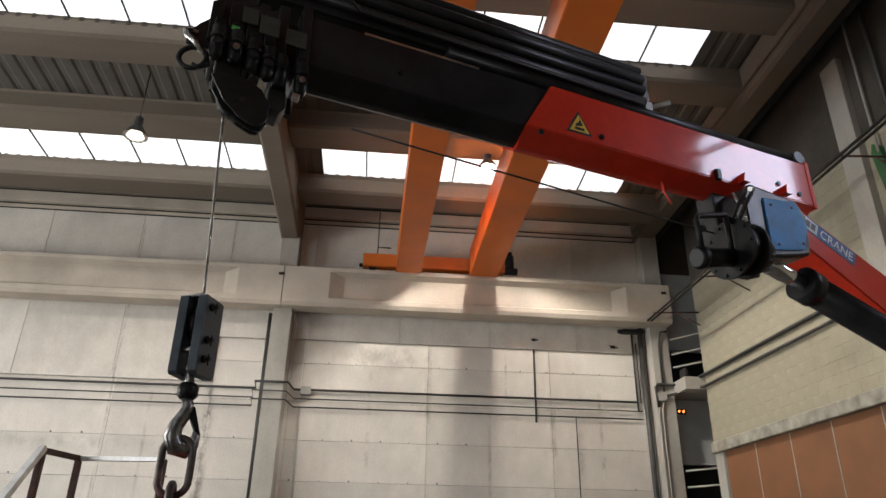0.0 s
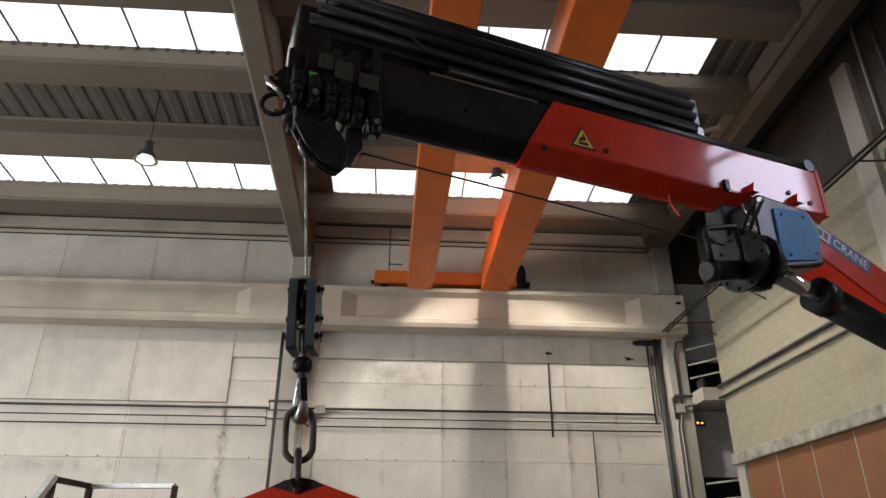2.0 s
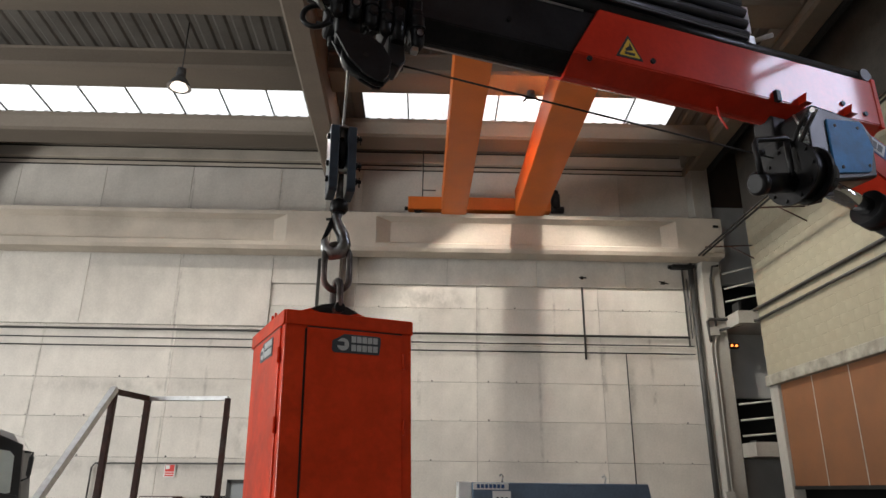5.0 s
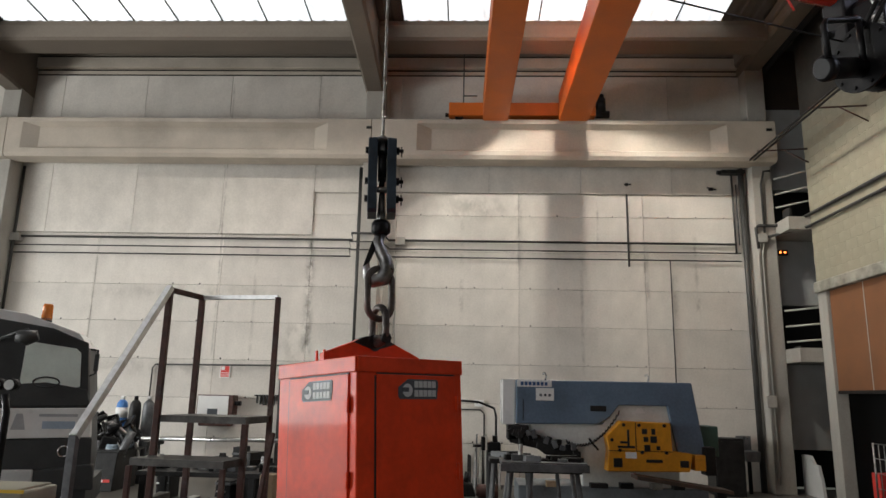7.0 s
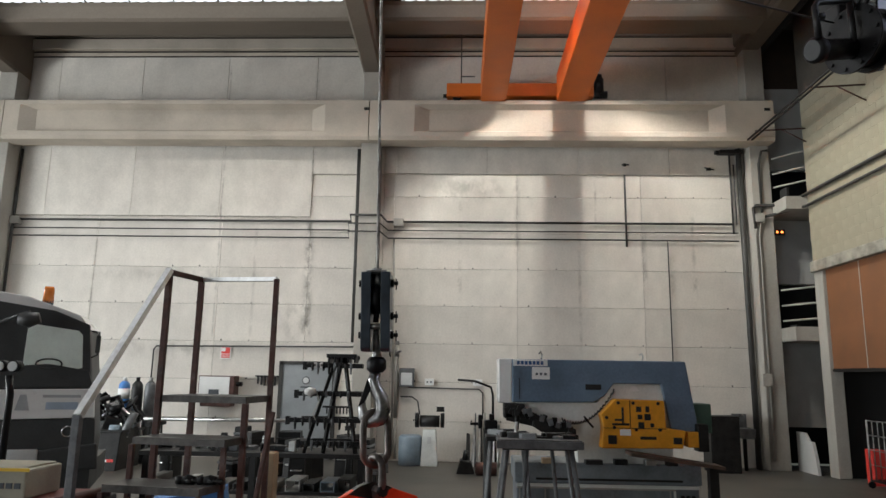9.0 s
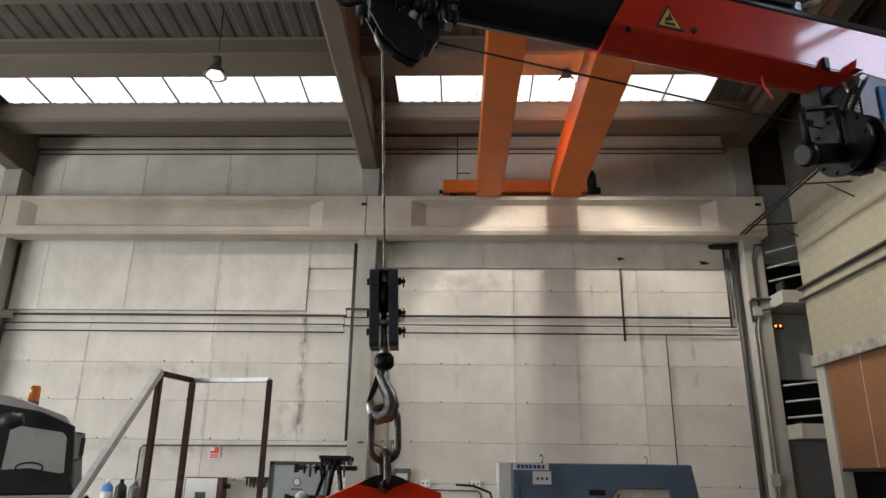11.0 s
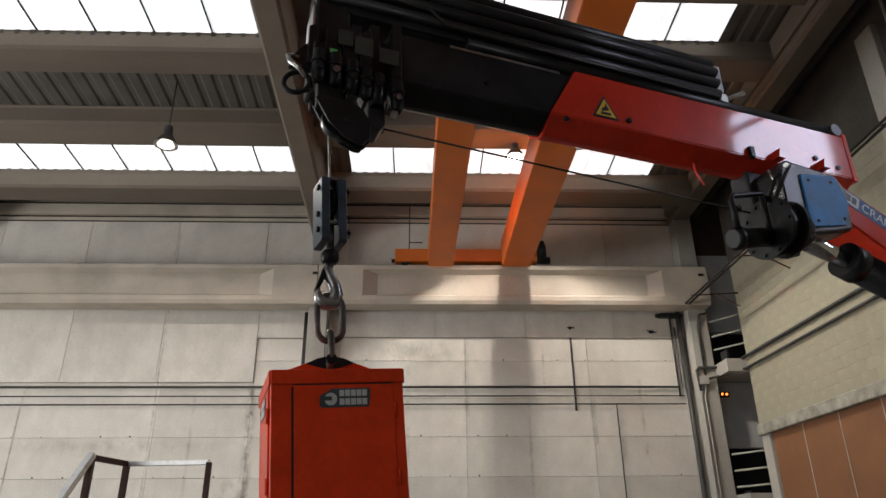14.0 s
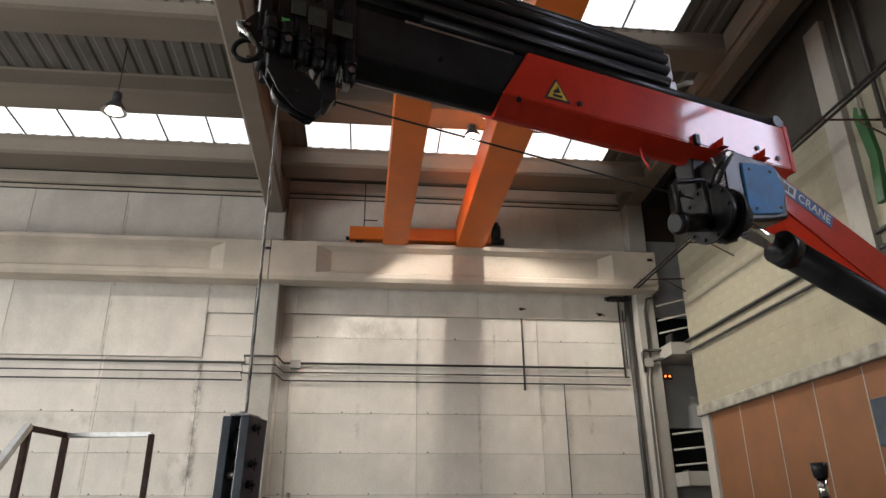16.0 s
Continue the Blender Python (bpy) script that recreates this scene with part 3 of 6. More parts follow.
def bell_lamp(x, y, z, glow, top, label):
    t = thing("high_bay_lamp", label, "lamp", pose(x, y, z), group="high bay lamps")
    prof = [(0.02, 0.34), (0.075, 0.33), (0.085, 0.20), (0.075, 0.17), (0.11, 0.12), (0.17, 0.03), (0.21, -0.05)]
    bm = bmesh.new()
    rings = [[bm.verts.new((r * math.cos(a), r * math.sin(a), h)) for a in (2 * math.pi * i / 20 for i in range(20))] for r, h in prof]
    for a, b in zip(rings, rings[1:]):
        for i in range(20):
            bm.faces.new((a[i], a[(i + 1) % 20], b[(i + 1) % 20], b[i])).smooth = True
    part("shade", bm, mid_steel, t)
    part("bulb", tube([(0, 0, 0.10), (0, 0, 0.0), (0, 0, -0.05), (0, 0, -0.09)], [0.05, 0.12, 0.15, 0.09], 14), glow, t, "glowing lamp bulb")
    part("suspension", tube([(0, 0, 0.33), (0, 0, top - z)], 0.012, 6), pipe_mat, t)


bell_lamp(-2.2, 9.8, 8.55, lamp_glow_dim, 9.9, "dusty bell-shaped high bay lamp hung from a purlin")
# Left lamp shows; the right one is added unseen to light the wall beyond.
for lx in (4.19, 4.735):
    bell_lamp(lx, 11.1, 9.15, lamp_glow, 9.9, "brightly lit bell-shaped high bay lamp above the crane girder, the right one of the pair added unseen")
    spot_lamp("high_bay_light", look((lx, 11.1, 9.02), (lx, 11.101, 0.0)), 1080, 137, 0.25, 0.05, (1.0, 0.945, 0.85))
# Stronger than the dim bulb here: adds light of unseen lamps in the left bay.
spot_lamp("high_bay_light", look((-2.2, 9.8, 8.32), (-2.2, 9.801, 0.0)), 1050, 164, 0.5, 0.08, (1.0, 0.94, 0.86))

# ---- loader crane boom ----
BOOM = Matrix(((-0.945, -0.328, -0.010, 3.053), (-0.328, 0.945, -0.003, 2.646), (-0.011, 0.0, 1.0, 4.295), (0, 0, 0, 1)))


def hexagon(s0, s1, inset=0.0, z0=0.0, z1=0.345, keel=-0.09, notch=0.0):
    """Boom section: upright cheeks and a keel below; s runs towards the tip."""
    i = inset
    prof = [(i, z0), (i, z1 - i), (0.03 + i, z1 - i + 0.02), (0.27 - i, z1 - i + 0.02), (0.30 - i, z1 - i), (0.30 - i, z0), (0.17, keel + i), (0.13, keel + i)]
    bm = bmesh.new()
    A = [bm.verts.new((s0, y, z)) for y, z in prof]
    B = [bm.verts.new((s1 - notch * (max(0, z) / z1), y, z)) for y, z in prof]
    n = len(prof)
    for k in range(n):
        bm.faces.new((A[k], A[(k + 1) % n], B[(k + 1) % n], B[k]))
    bm.faces.new(A), bm.faces.new(B[::-1])
    bmesh.ops.bevel(bm, geom=bm.edges[:], offset=0.006, segments=2, affect='EDGES')
    return bm


loader_crane = thing("loader_crane", "red and black hydraulic truck loader crane with a folded boom", "crane", BOOM)
outer_boom = part("outer_boom", hexagon(-2.45, 0.0, notch=0.2), red_paint, loader_crane, "red outer boom section, glossy and scuffed")
part("end_plate", box(-2.47, -2.43, -0.006, 0.306, -0.02, 0.37, 0.004), red_paint, outer_boom)
for s, z in ((-0.10, -0.03), (-0.55, 0.06), (-1.75, 0.05), (-2.1, 0.10), (-2.3, 0.06)):
    part("bolt", tube([(s, -0.012, z), (s, 0.0, z)], 0.018, 8), cast_black, outer_boom)
for s in (-1.72, -2.12):
    part("lug_rib", prism([(s - 0.03, 0.0), (s + 0.03, 0.0), (s + 0.01, 0.07), (s - 0.01, 0.07)], -0.06, 0.0), red_paint, outer_boom)
part("side_clamp", box(-1.52, -1.48, -0.03, 0.0, -0.02, 0.06, 0.004), black_paint, outer_boom)
part("warning_label", prism([(-0.48, 0.04), (-0.29, 0.04), (-0.385, 0.205)], -0.004, 0.0), black_label, outer_boom, "black-edged warning triangle")
wl = part("warning_field", prism([(-0.457, 0.053), (-0.313, 0.053), (-0.385, 0.178)], -0.007, -0.004), yellow_label, outer_boom, "yellow warning triangle field")
part("warning_sign", merge(box(-0.42, -0.35, -0.009, -0.007, 0.062, 0.080), prism([(-0.41, 0.10), (-0.36, 0.085), (-0.355, 0.10), (-0.385, 0.125), (-0.39, 0.15), (-0.40, 0.125)], -0.009, -0.007)), black_label, outer_boom)
part("long_cylinder", merge(tube([(0.5, 0.06, 0.40), (-2.42, 0.06, 0.40)], 0.045, 14), tube([(-2.36, 0.06, 0.40), (-2.47, 0.06, 0.40)], 0.055, 14)), black_paint, loader_crane, "black extension cylinder along the boom")
part("cylinder_eye", tube([(-2.40, 0.0, 0.40), (-2.40, 0.13, 0.40)], 0.05, 14), black_paint, loader_crane)

# main boom and knuckle
def along(p, q, width, h0, h1):
    p, q = Vector(p), Vector(q)
    d = (q - p).normalized()
    n = Vector((d.z, 0, -d.x))
    if n.z < 0:
        n = -n
    bm = bmesh.new()
    A = [bm.verts.new(p + n * z + Vector((0, y, 0))) for y, z in ((0, -h0), (0, 0), (width, 0), (width, -h0))]
    B = [bm.verts.new(q + n * z + Vector((0, y, 0))) for y, z in ((0, -h1), (0, 0), (width, 0), (width, -h1))]
    for k in range(4):
        bm.faces.new((A[k], A[(k + 1) % 4], B[(k + 1) % 4], B[k]))
    bm.faces.new(A), bm.faces.new(B[::-1])
    bmesh.ops.bevel(bm, geom=bm.edges[:], offset=0.01, segments=2, affect='EDGES')
    return bm


main_boom = part("main_boom", along((-2.1, 0.03, 0.06), (-5.0, 0.03, -1.33), 0.26, 0.26, 0.42), red_paint, loader_crane, "red main boom running down behind the winch")
LAB = pose(-2.1, 0.03, 0.06) @ pose(0, 0, 0, 0, -math.degrees(math.atan2(1.39, 2.9)), 0)


def label_plate(x0, x1, z0, z1, lift, mat, name, lab=""):
    part(name, box(-x1, -x0, -lift, 0.002, z0, z1, 0, LAB), mat, main_boom, lab)


label_plate(0.14, 0.80, -0.135, -0.02, 0.004, blue_label, "name_plate", "blue and pale name label")
label_plate(0.15, 0.42, -0.125, -0.03, 0.006, pale_print, "name_field")
for i in range(4):
    label_plate(0.20 + i * 0.052, 0.24 + i * 0.052, -0.105, -0.05, 0.008, grey_label, "name_bar")
word = bpy.data.curves.new("word", 'FONT')
word.body, word.size, word.extrude = "CRANE", 0.102, 0.001
word.materials.append(white_label)
word_ob = new("lettering", word)
word_ob.parent = main_boom
word_ob.matrix_basis = LAB @ Matrix(((-1, 0, 0, -0.445), (0, 0, -1, -0.0065), (0, 1, 0, -0.113), (0, 0, 0, 1)))
column_part = part("crane_column", box(-5.2, -4.7, -0.1, 0.4, -4.25, -1.2, 0.03), red_paint, loader_crane)
part("boom_cylinder", tube([(-2.10, -0.05, -0.71), (-4.6, -0.05, -1.52)], 0.105, 20), black_paint, loader_crane, "black hydraulic lift cylinder")
part("cylinder_gland", tube([(-2.04, -0.05, -0.69), (-2.15, -0.05, -0.726)], 0.118, 20), black_paint, loader_crane)
part("cylinder_rod", tube([(-1.66, -0.06, -0.60), (-2.10, -0.06, -0.71)], 0.058, 16), chrome, loader_crane, "polished chrome rod")

# winch
winch = part("winch", merge(tube([(-1.385, -0.10, -0.59), (-1.40, -0.10, -0.59)], 0.195, 30), tube([(-1.40, -0.10, -0.58), (-1.52, -0.10, -0.58)], 0.15, 26),
                            tube([(-1.52, -0.10, -0.58), (-1.55, -0.10, -0.58)], 0.178, 26), tube([(-1.55, -0.10, -0.58), (-1.66, -0.10, -0.58)], [0.15, 0.11], 22)),
             cast_black, loader_crane, "black cast winch drum and gearbox")
part("winch_bracket", merge(box(-1.80, -1.52, 0.08, 0.24, -0.30, -0.06, 0.015), box(-1.80, -1.46, 0.02, 0.22, -0.52, -0.28, 0.015)), black_paint, loader_crane)
part("winch_frame", merge(tube([(-1.10, -0.15, -0.66), (-1.09, -0.15, -0.47), (-1.11, -0.15, -0.44), (-1.34, -0.15, -0.385), (-1.38, -0.15, -0.41)], 0.018, 8), tube([(-1.345, -0.15, -0.40), (-1.345, -0.15, -0.64)], 0.018, 8), tube([(-1.10, -0.15, -0.53), (-1.14, -0.15, -0.52)], 0.022, 8)), cast_black, winch)
part("winch_motor", merge(tube([(-1.11, -0.10, -0.70), (-1.38, -0.10, -0.65)], [0.062, 0.058], 18), tube([(-1.095, -0.10, -0.703), (-1.11, -0.10, -0.70), (-1.15, -0.10, -0.693)], [0.055, 0.072, 0.072], 18)), cast_black, winch)
for k in range(5):
    a = -0.5 + k * 0.75
    part("gear_rib", tube([(-1.545, -0.10 + 0.10 * math.sin(a) - 0.04, -0.58 - 0.10 * math.cos(a)), (-1.64, -0.10 + 0.08 * math.sin(a) - 0.04, -0.58 - 0.08 * math.cos(a))], 0.026, 8), cast_black, winch)
part("gear_boss", tube([(-1.56, -0.20, -0.52), (-1.56, -0.14, -0.52)], 0.05, 12), cast_black, winch)
spring = [(-1.53 + 0.026 * math.cos(a), -0.12 + 0.026 * math.sin(a), -0.26 - 0.0022 * i) for i, a in enumerate(k * 0.7 for k in range(54))]
part("spring", tube(spring, 0.006, 6), steel, winch, "bright coil spring")
part("spring_hook", tube([(-1.53, -0.12, -0.38), (-1.53, -0.15, -0.42), (-1.55, -0.15, -0.46), (-1.56, -0.14, -0.44)], 0.010, 6), steel, winch)
part("spring_rod", tube([(-1.53, -0.12, -0.26), (-1.53, -0.08, -0.15)], 0.010, 6), steel, winch)
part("winch_side", prism([(-1.58, -0.14), (-1.66, -0.06), (-2.08, -0.10), (-2.16, -0.20), (-2.12, -0.50), (-1.95, -0.545), (-1.68, -0.60), (-1.57, -0.56)], -0.12, 0.10, 'y', 0.02), black_paint, winch)
cover = part("winch_cover", prism([(-1.745, -0.16), (-2.04, -0.125), (-2.065, -0.15), (-2.115, -0.30), (-2.05, -0.475), (-2.03, -0.485), (-1.76, -0.535), (-1.735, -0.50)], -0.135, -0.118, 'y', 0.004), cover_blue, winch, "faded blue plastic cover")
part("red_hose", tube([(-1.10, 0.10, -0.08), (-1.07, 0.06, -0.18), (-1.10, 0.04, -0.27)], 0.007, 8), red_label, loader_crane, "thin red hose")
part("return_rope", tube([(1.05, 0.06, -0.30), (-1.42, 0.0, -0.44)], 0.006, 6), dark_steel, loader_crane, "thin rope running back to the winch")

for k, (y0, z0) in enumerate(((-0.15, -0.16), (-0.10, -0.13), (-0.16, -0.62))):
    part("winch_hose", tube([(-1.62, y0, z0), (-1.55, y0 - 0.05, z0 - 0.05), (-1.47, y0 - 0.05, z0 - 0.16 + 0.2 * (k == 2)), (-1.44, y0 + 0.02, z0 - 0.28 + 0.45 * (k == 2))], 0.013, 8), black_rubber, winch)
for k in range(10):
    a = 2 * math.pi * k / 10
    part("flange_bolt", tube([(-1.372, -0.10 + 0.17 * math.cos(a), -0.59 + 0.17 * math.sin(a)), (-1.388, -0.10 + 0.17 * math.cos(a), -0.59 + 0.17 * math.sin(a))], 0.012, 6), cast_black, winch)
for k in range(8):
    a = 2 * math.pi * k / 8 + 0.3
    part("gear_fin", along((-1.53, -0.10 + 0.155 * math.cos(a), -0.58 + 0.155 * math.sin(a)), (-1.66, -0.10 + 0.11 * math.cos(a), -0.58 + 0.11 * math.sin(a)), 0.018, 0.03, 0.03), cast_black, winch)
part("hose_fitting", tube([(-1.60, -0.16, -0.14), (-1.64, -0.15, -0.13)], 0.018, 6), steel, winch)
for x, z in ((-1.80, -0.20), (-2.00, -0.18), (-2.04, -0.44), (-1.80, -0.49)):
    part("cover_screw", tube([(x, -0.141, z), (x, -0.134, z)], 0.011, 8), dark_steel, winch)

# sliding extension: black sections, head and hose bank
extension = part("extension", hexagon(-1.6, 0.98, 0.022), black_paint, loader_crane, "black telescopic boom sections with the head")
for i, (s, w) in enumerate(((0.92, 0.0), (1.04, 0.02), (1.14, 0.035), (1.23, 0.05), (1.32, 0.065))):
    part("collar", prism([(0.0 + w, 0.36 - w), (0.30 - w, 0.36 - w), (0.31 - w, 0.0), (0.19, -0.12 + w * 0.4), (0.11, -0.12 + w * 0.4), (-0.01 + w, 0.0)], s, s + 0.055, 'x', 0.006), black_paint, extension)
    for y in (0.0 + w, 0.30 - w):
        part("pad_bolt", merge(tube([(s + 0.03, y - 0.025, -0.03), (s + 0.03, y + 0.01, -0.03)], 0.022, 8), tube([(s + 0.03, y, -0.16), (s + 0.03, y, -0.05)], 0.022, 10)), cast_black, extension)
part("section_end", hexagon(0.98, 1.40, 0.07), black_paint, extension)
part("head_block", box(1.20, 1.40, 0.05, 0.27, -0.10, 0.60, 0.02), black_paint, extension)
CHEEK = [(x - 0.03, z) for x, z in ((1.41, -0.245), (1.337, -0.377), (1.26, -0.446), (1.185, -0.478), (1.155, -0.474), (1.125, -0.43), (1.117, -0.343), (1.166, -0.265), (1.23, -0.229), (1.356, -0.225))]
for y in (-0.03, 0.05):
    part("sheave_cheek", prism(CHEEK, y, y + 0.016, 'y', 0.004), black_paint, extension, "black rounded sheave guard plate")
part("cheek_rim", tube([(x, 0.01, z) for x, z in CHEEK[1:6]], 0.012, 8), cast_black, extension)
part("cheek_hanger", box(1.24, 1.37, -0.012, 0.05, -0.27, -0.05, 0.01), black_paint, extension)
part("cheek_pin", tube([(1.22, -0.036, -0.35), (1.22, 0.07, -0.35)], 0.014, 10), dark_steel, extension)
part("head_sheave", tube([(1.235, -0.012, -0.34), (1.235, 0.048, -0.34)], 0.10, 22), cast_black, extension)
# stepped row of section end lugs, each with its pin
for k, (s, z) in enumerate(((1.375, -0.16), (1.29, -0.165), (1.20, -0.185), (1.125, -0.21), (0.955, -0.255))):
    lug = part("section_lug", merge(tube([(s, -0.035, z + 0.19), (s, -0.035, z + 0.05), (s, -0.035, z + 0.02), (s, -0.035, z)], [0.036, 0.036, 0.032, 0.018], 14),
                                    box(s - 0.03, s + 0.03, -0.03, 0.05, z + 0.06, z + 0.26, 0.008)), cast_black, extension)
    part("lug_pin", tube([(s, -0.085, z + 0.075), (s, -0.03, z + 0.075)], 0.017, 10), worn_steel if k in (1, 4) else black_paint, lug)
    part("lug_nut", tube([(s, -0.078, z + 0.075), (s, -0.066, z + 0.075)], 0.026, 6), cast_black, lug)
    part("lug_band", tube([(s, -0.035, z + 0.115), (s, -0.035, z + 0.135)], 0.041, 14), cast_black, lug)
guide = part("guide_block", prism([(1.02, -0.20), (1.10, -0.18), (1.105, -0.30), (1.085, -0.355), (1.04, -0.37), (1.01, -0.33)], -0.02, 0.12, 'y', 0.008), black_paint, extension)
part("guide_lug", merge(tube([(1.06, -0.03, -0.04), (1.06, -0.03, -0.24)], 0.036, 12), tube([(1.06, -0.08, -0.12), (1.06, -0.02, -0.12)], 0.02, 10)), cast_black, extension)
part("guide_tip", box(0.955, 0.99, -0.06, -0.02, -0.285, -0.255, 0.005), steel, extension, "bright worn guide tip")
ring_pts = [(1.475 + 0.062 * math.cos(a), 0.0 + 0.02 * math.cos(a), -0.165 + 0.062 * math.sin(a)) for a in (2 * math.pi * i / 20 for i in range(20))]
part("head_ring", tube(ring_pts, 0.014, 8, closed=True), cast_black, extension)
part("ring_hook", tube([(1.42, -0.01, -0.12), (1.40, -0.02, -0.20), (1.44, -0.02, -0.225), (1.47, -0.01, -0.21)], 0.012, 8), cast_black, extension)
part("head_shackle", tube([(1.44, -0.03, -0.14), (1.475, -0.03, -0.09), (1.52, -0.02, -0.055), (1.53, -0.01, -0.02), (1.50, 0.0, 0.0)], [0.010, 0.015, 0.016, 0.014, 0.011], 8), steel, extension, "bright steel shackle")
part("tip_plate", prism([(1.40, 0.15), (1.47, 0.07), (1.515, 0.0), (1.52, -0.06), (1.46, -0.075), (1.40, -0.06)], 0.02, 0.045, 'y', 0.005), black_paint, extension)
part("tip_wear", box(1.47, 1.51, 0.012, 0.02, 0.0, 0.015), steel, extension)
part("head_edge", box(1.395, 1.41, 0.05, 0.25, 0.10, 0.42, 0.004), steel, extension, "worn bright edge of the boom head")
for x, z, w, h in ((1.00, 0.10, 0.055, 0.05), (1.14, 0.13, 0.05, 0.06), (1.24, 0.16, 0.04, 0.05)):
    part("slide_pad", box(x - w, x + w, -0.036, -0.028, z - h, z + h, 0.004), green_pad, extension, "dull olive slide pad")
part("green_tag", box(1.285, 1.325, -0.05, -0.046, 0.03, 0.055), bright_green, extension, "small bright green tag")
bank = part("bank_carrier", box(-1.36, 1.26, 0.045, 0.27, 0.40, 0.76, 0.02), black_paint, extension, "black carrier of the extension cylinders")
for i in range(7):
    y, z = ((0.04, 0.485), (0.035, 0.575), (0.035, 0.665), (0.06, 0.75), (0.15, 0.78), (0.24, 0.76), (0.28, 0.60))[i]
    part("extension_cylinder", tube([(1.34 - 0.05 * (i % 3), y, z), (-1.38, y, z)], 0.036, 12), black_paint, bank)
part("bank_end", merge(box(-1.45, -1.38, 0.03, 0.28, 0.42, 0.50, 0.008), box(-1.44, -1.38, 0.04, 0.27, 0.52, 0.74, 0.008)), steel, bank, "bare metal end block")
part("bank_valve", tube([(-1.47, 0.1, 0.50), (-1.60, 0.02, 0.54)], 0.018, 8), pipe_light, bank)
for y, z in ((-0.005, 0.44), (0.01, 0.47)):
    part("hose", tube([(1.30, y, z + 0.08), (1.05, y, z + 0.10), (0.75, y, z + 0.085), (0.66, y, z + 0.005), (0.2, y, z), (-1.35, y, z - 0.01)], 0.0075, 8), pipe_mat, bank, "thin hydraulic pipe")
part("slide_strip", box(-0.10, 0.62, 0.018, 0.024, 0.312, 0.328), steel, extension, "bare worn strip along the section")
part("pin", tube([(0.40, 0.005, 0.12), (0.40, 0.03, 0.12)], 0.015, 10), cast_black, extension)
for i in range(4):
    part("head_plate", prism([(1.10 + 0.09 * i, -0.02), (1.16 + 0.09 * i, -0.02), (1.16 + 0.09 * i, 0.22), (1.10 + 0.09 * i, 0.26)], -0.03 + 0.012 * i, 0.0 + 0.012 * i, 'y', 0.004), black_paint, extension)

# ---- hook block, link, shackle and red box ----
def hook_block():
    """Origin at the rope entry; hangs down; the slot faces -y."""
    t = thing("hook_block", "dark slate hook block with twin cheek plates and forged hook", "hook block")
    for x in (-0.061, 0.021):
        part("cheek_plate", prism([(-0.07, -0.005), (0.07, -0.005), (0.075, -0.012), (0.075, -0.325), (0.062, -0.338), (-0.062, -0.338), (-0.075, -0.325), (-0.075, -0.012)], x, x + 0.040, 'x', 0.003), slate, t)
    part("top_yoke", merge(box(-0.045, 0.045, -0.05, 0.05, -0.004, 0.006, 0.003), tube([(0, -0.02, 0.0), (0, -0.02, 0.016)], 0.020, 10)), worn_steel, t, "worn top yoke")
    for k, z in enumerate((-0.075, -0.115, -0.155, -0.195)):
        part("rope_wedge", tube([(-0.004 + 0.006 * (k % 2), -0.03, z + 0.022), (0.004 - 0.006 * (k % 2), -0.03, z - 0.022)], 0.012, 8), cast_black, t)
    part("sheave", tube([(-0.018, 0, -0.12), (0.018, 0, -0.12)], 0.062, 20), cast_black, t)
    part("spacer", tube([(-0.028, -0.05, -0.235), (0.028, -0.05, -0.235)], 0.012, 8), steel, t)
    for z in (-0.05, -0.19, -0.27):
        part("bolt", merge(tube([(0.060, -0.03, z), (0.074, -0.03, z)], 0.017, 6), tube([(0.074, -0.03, z), (0.092, -0.03, z)], 0.009, 8), tube([(0.084, -0.03, z + 0.02), (0.084, -0.03, z - 0.028)], 0.003, 6)), cast_black, t)
        part("bolt", tube([(-0.074, -0.03, z), (-0.060, -0.03, z)], 0.015, 6), cast_black, t)
    part("rope_socket", tube([(0, 0, 0.0), (0, 0, -0.07)], 0.022, 10), steel, t)
    part("shank", tube([(0, -0.03, -0.235), (0, -0.02, -0.30), (0, 0, -0.345), (0, 0, -0.38)], [0.012, 0.014, 0.019, 0.026], 10), worn_steel, t)
    part("nut", tube([(0, 0, -0.36), (0, 0, -0.375), (0, 0, -0.41), (0, 0, -0.425)], [0.03, 0.042, 0.042, 0.028], 12), cast_black, t)
    pts, rad = [], []
    for k, (x, z, r) in enumerate(((0.0, -0.42, 0.022), (-0.012, -0.455, 0.025), (0.0, -0.49, 0.027), (0.022, -0.53, 0.030), (0.030, -0.575, 0.033), (0.012, -0.615, 0.034),
                                   (-0.025, -0.625, 0.030), (-0.052, -0.60, 0.024), (-0.058, -0.565, 0.017), (-0.055, -0.54, 0.010))):
        pts.append((x, 0.0, z)), rad.append(r)
    global hook
    hook = part("hook", tube(pts, rad, 12), worn_steel, t, "forged steel hook worn bright")
    part("latch", prism([(-0.074, -0.565), (-0.050, -0.55), (-0.006, -0.46), (-0.036, -0.452)], -0.015, 0.015, 'y', 0.003), cast_black, hook, "black safety latch")
    return t


def oval(w, h, r, zc, axis='x', seg=28):
    pts = []
    for i in range(seg):
        a = 2 * math.pi * i / seg
        c, s = math.cos(a), math.sin(a)
        x = w * c
        z = zc + (h - w) * (1 if s > 0.001 else -1 if s < -0.001 else 0) + w * s
        pts.append((x, 0, z) if axis == 'x' else (0, x, z))
    return tube(pts, r, 10, closed=True)


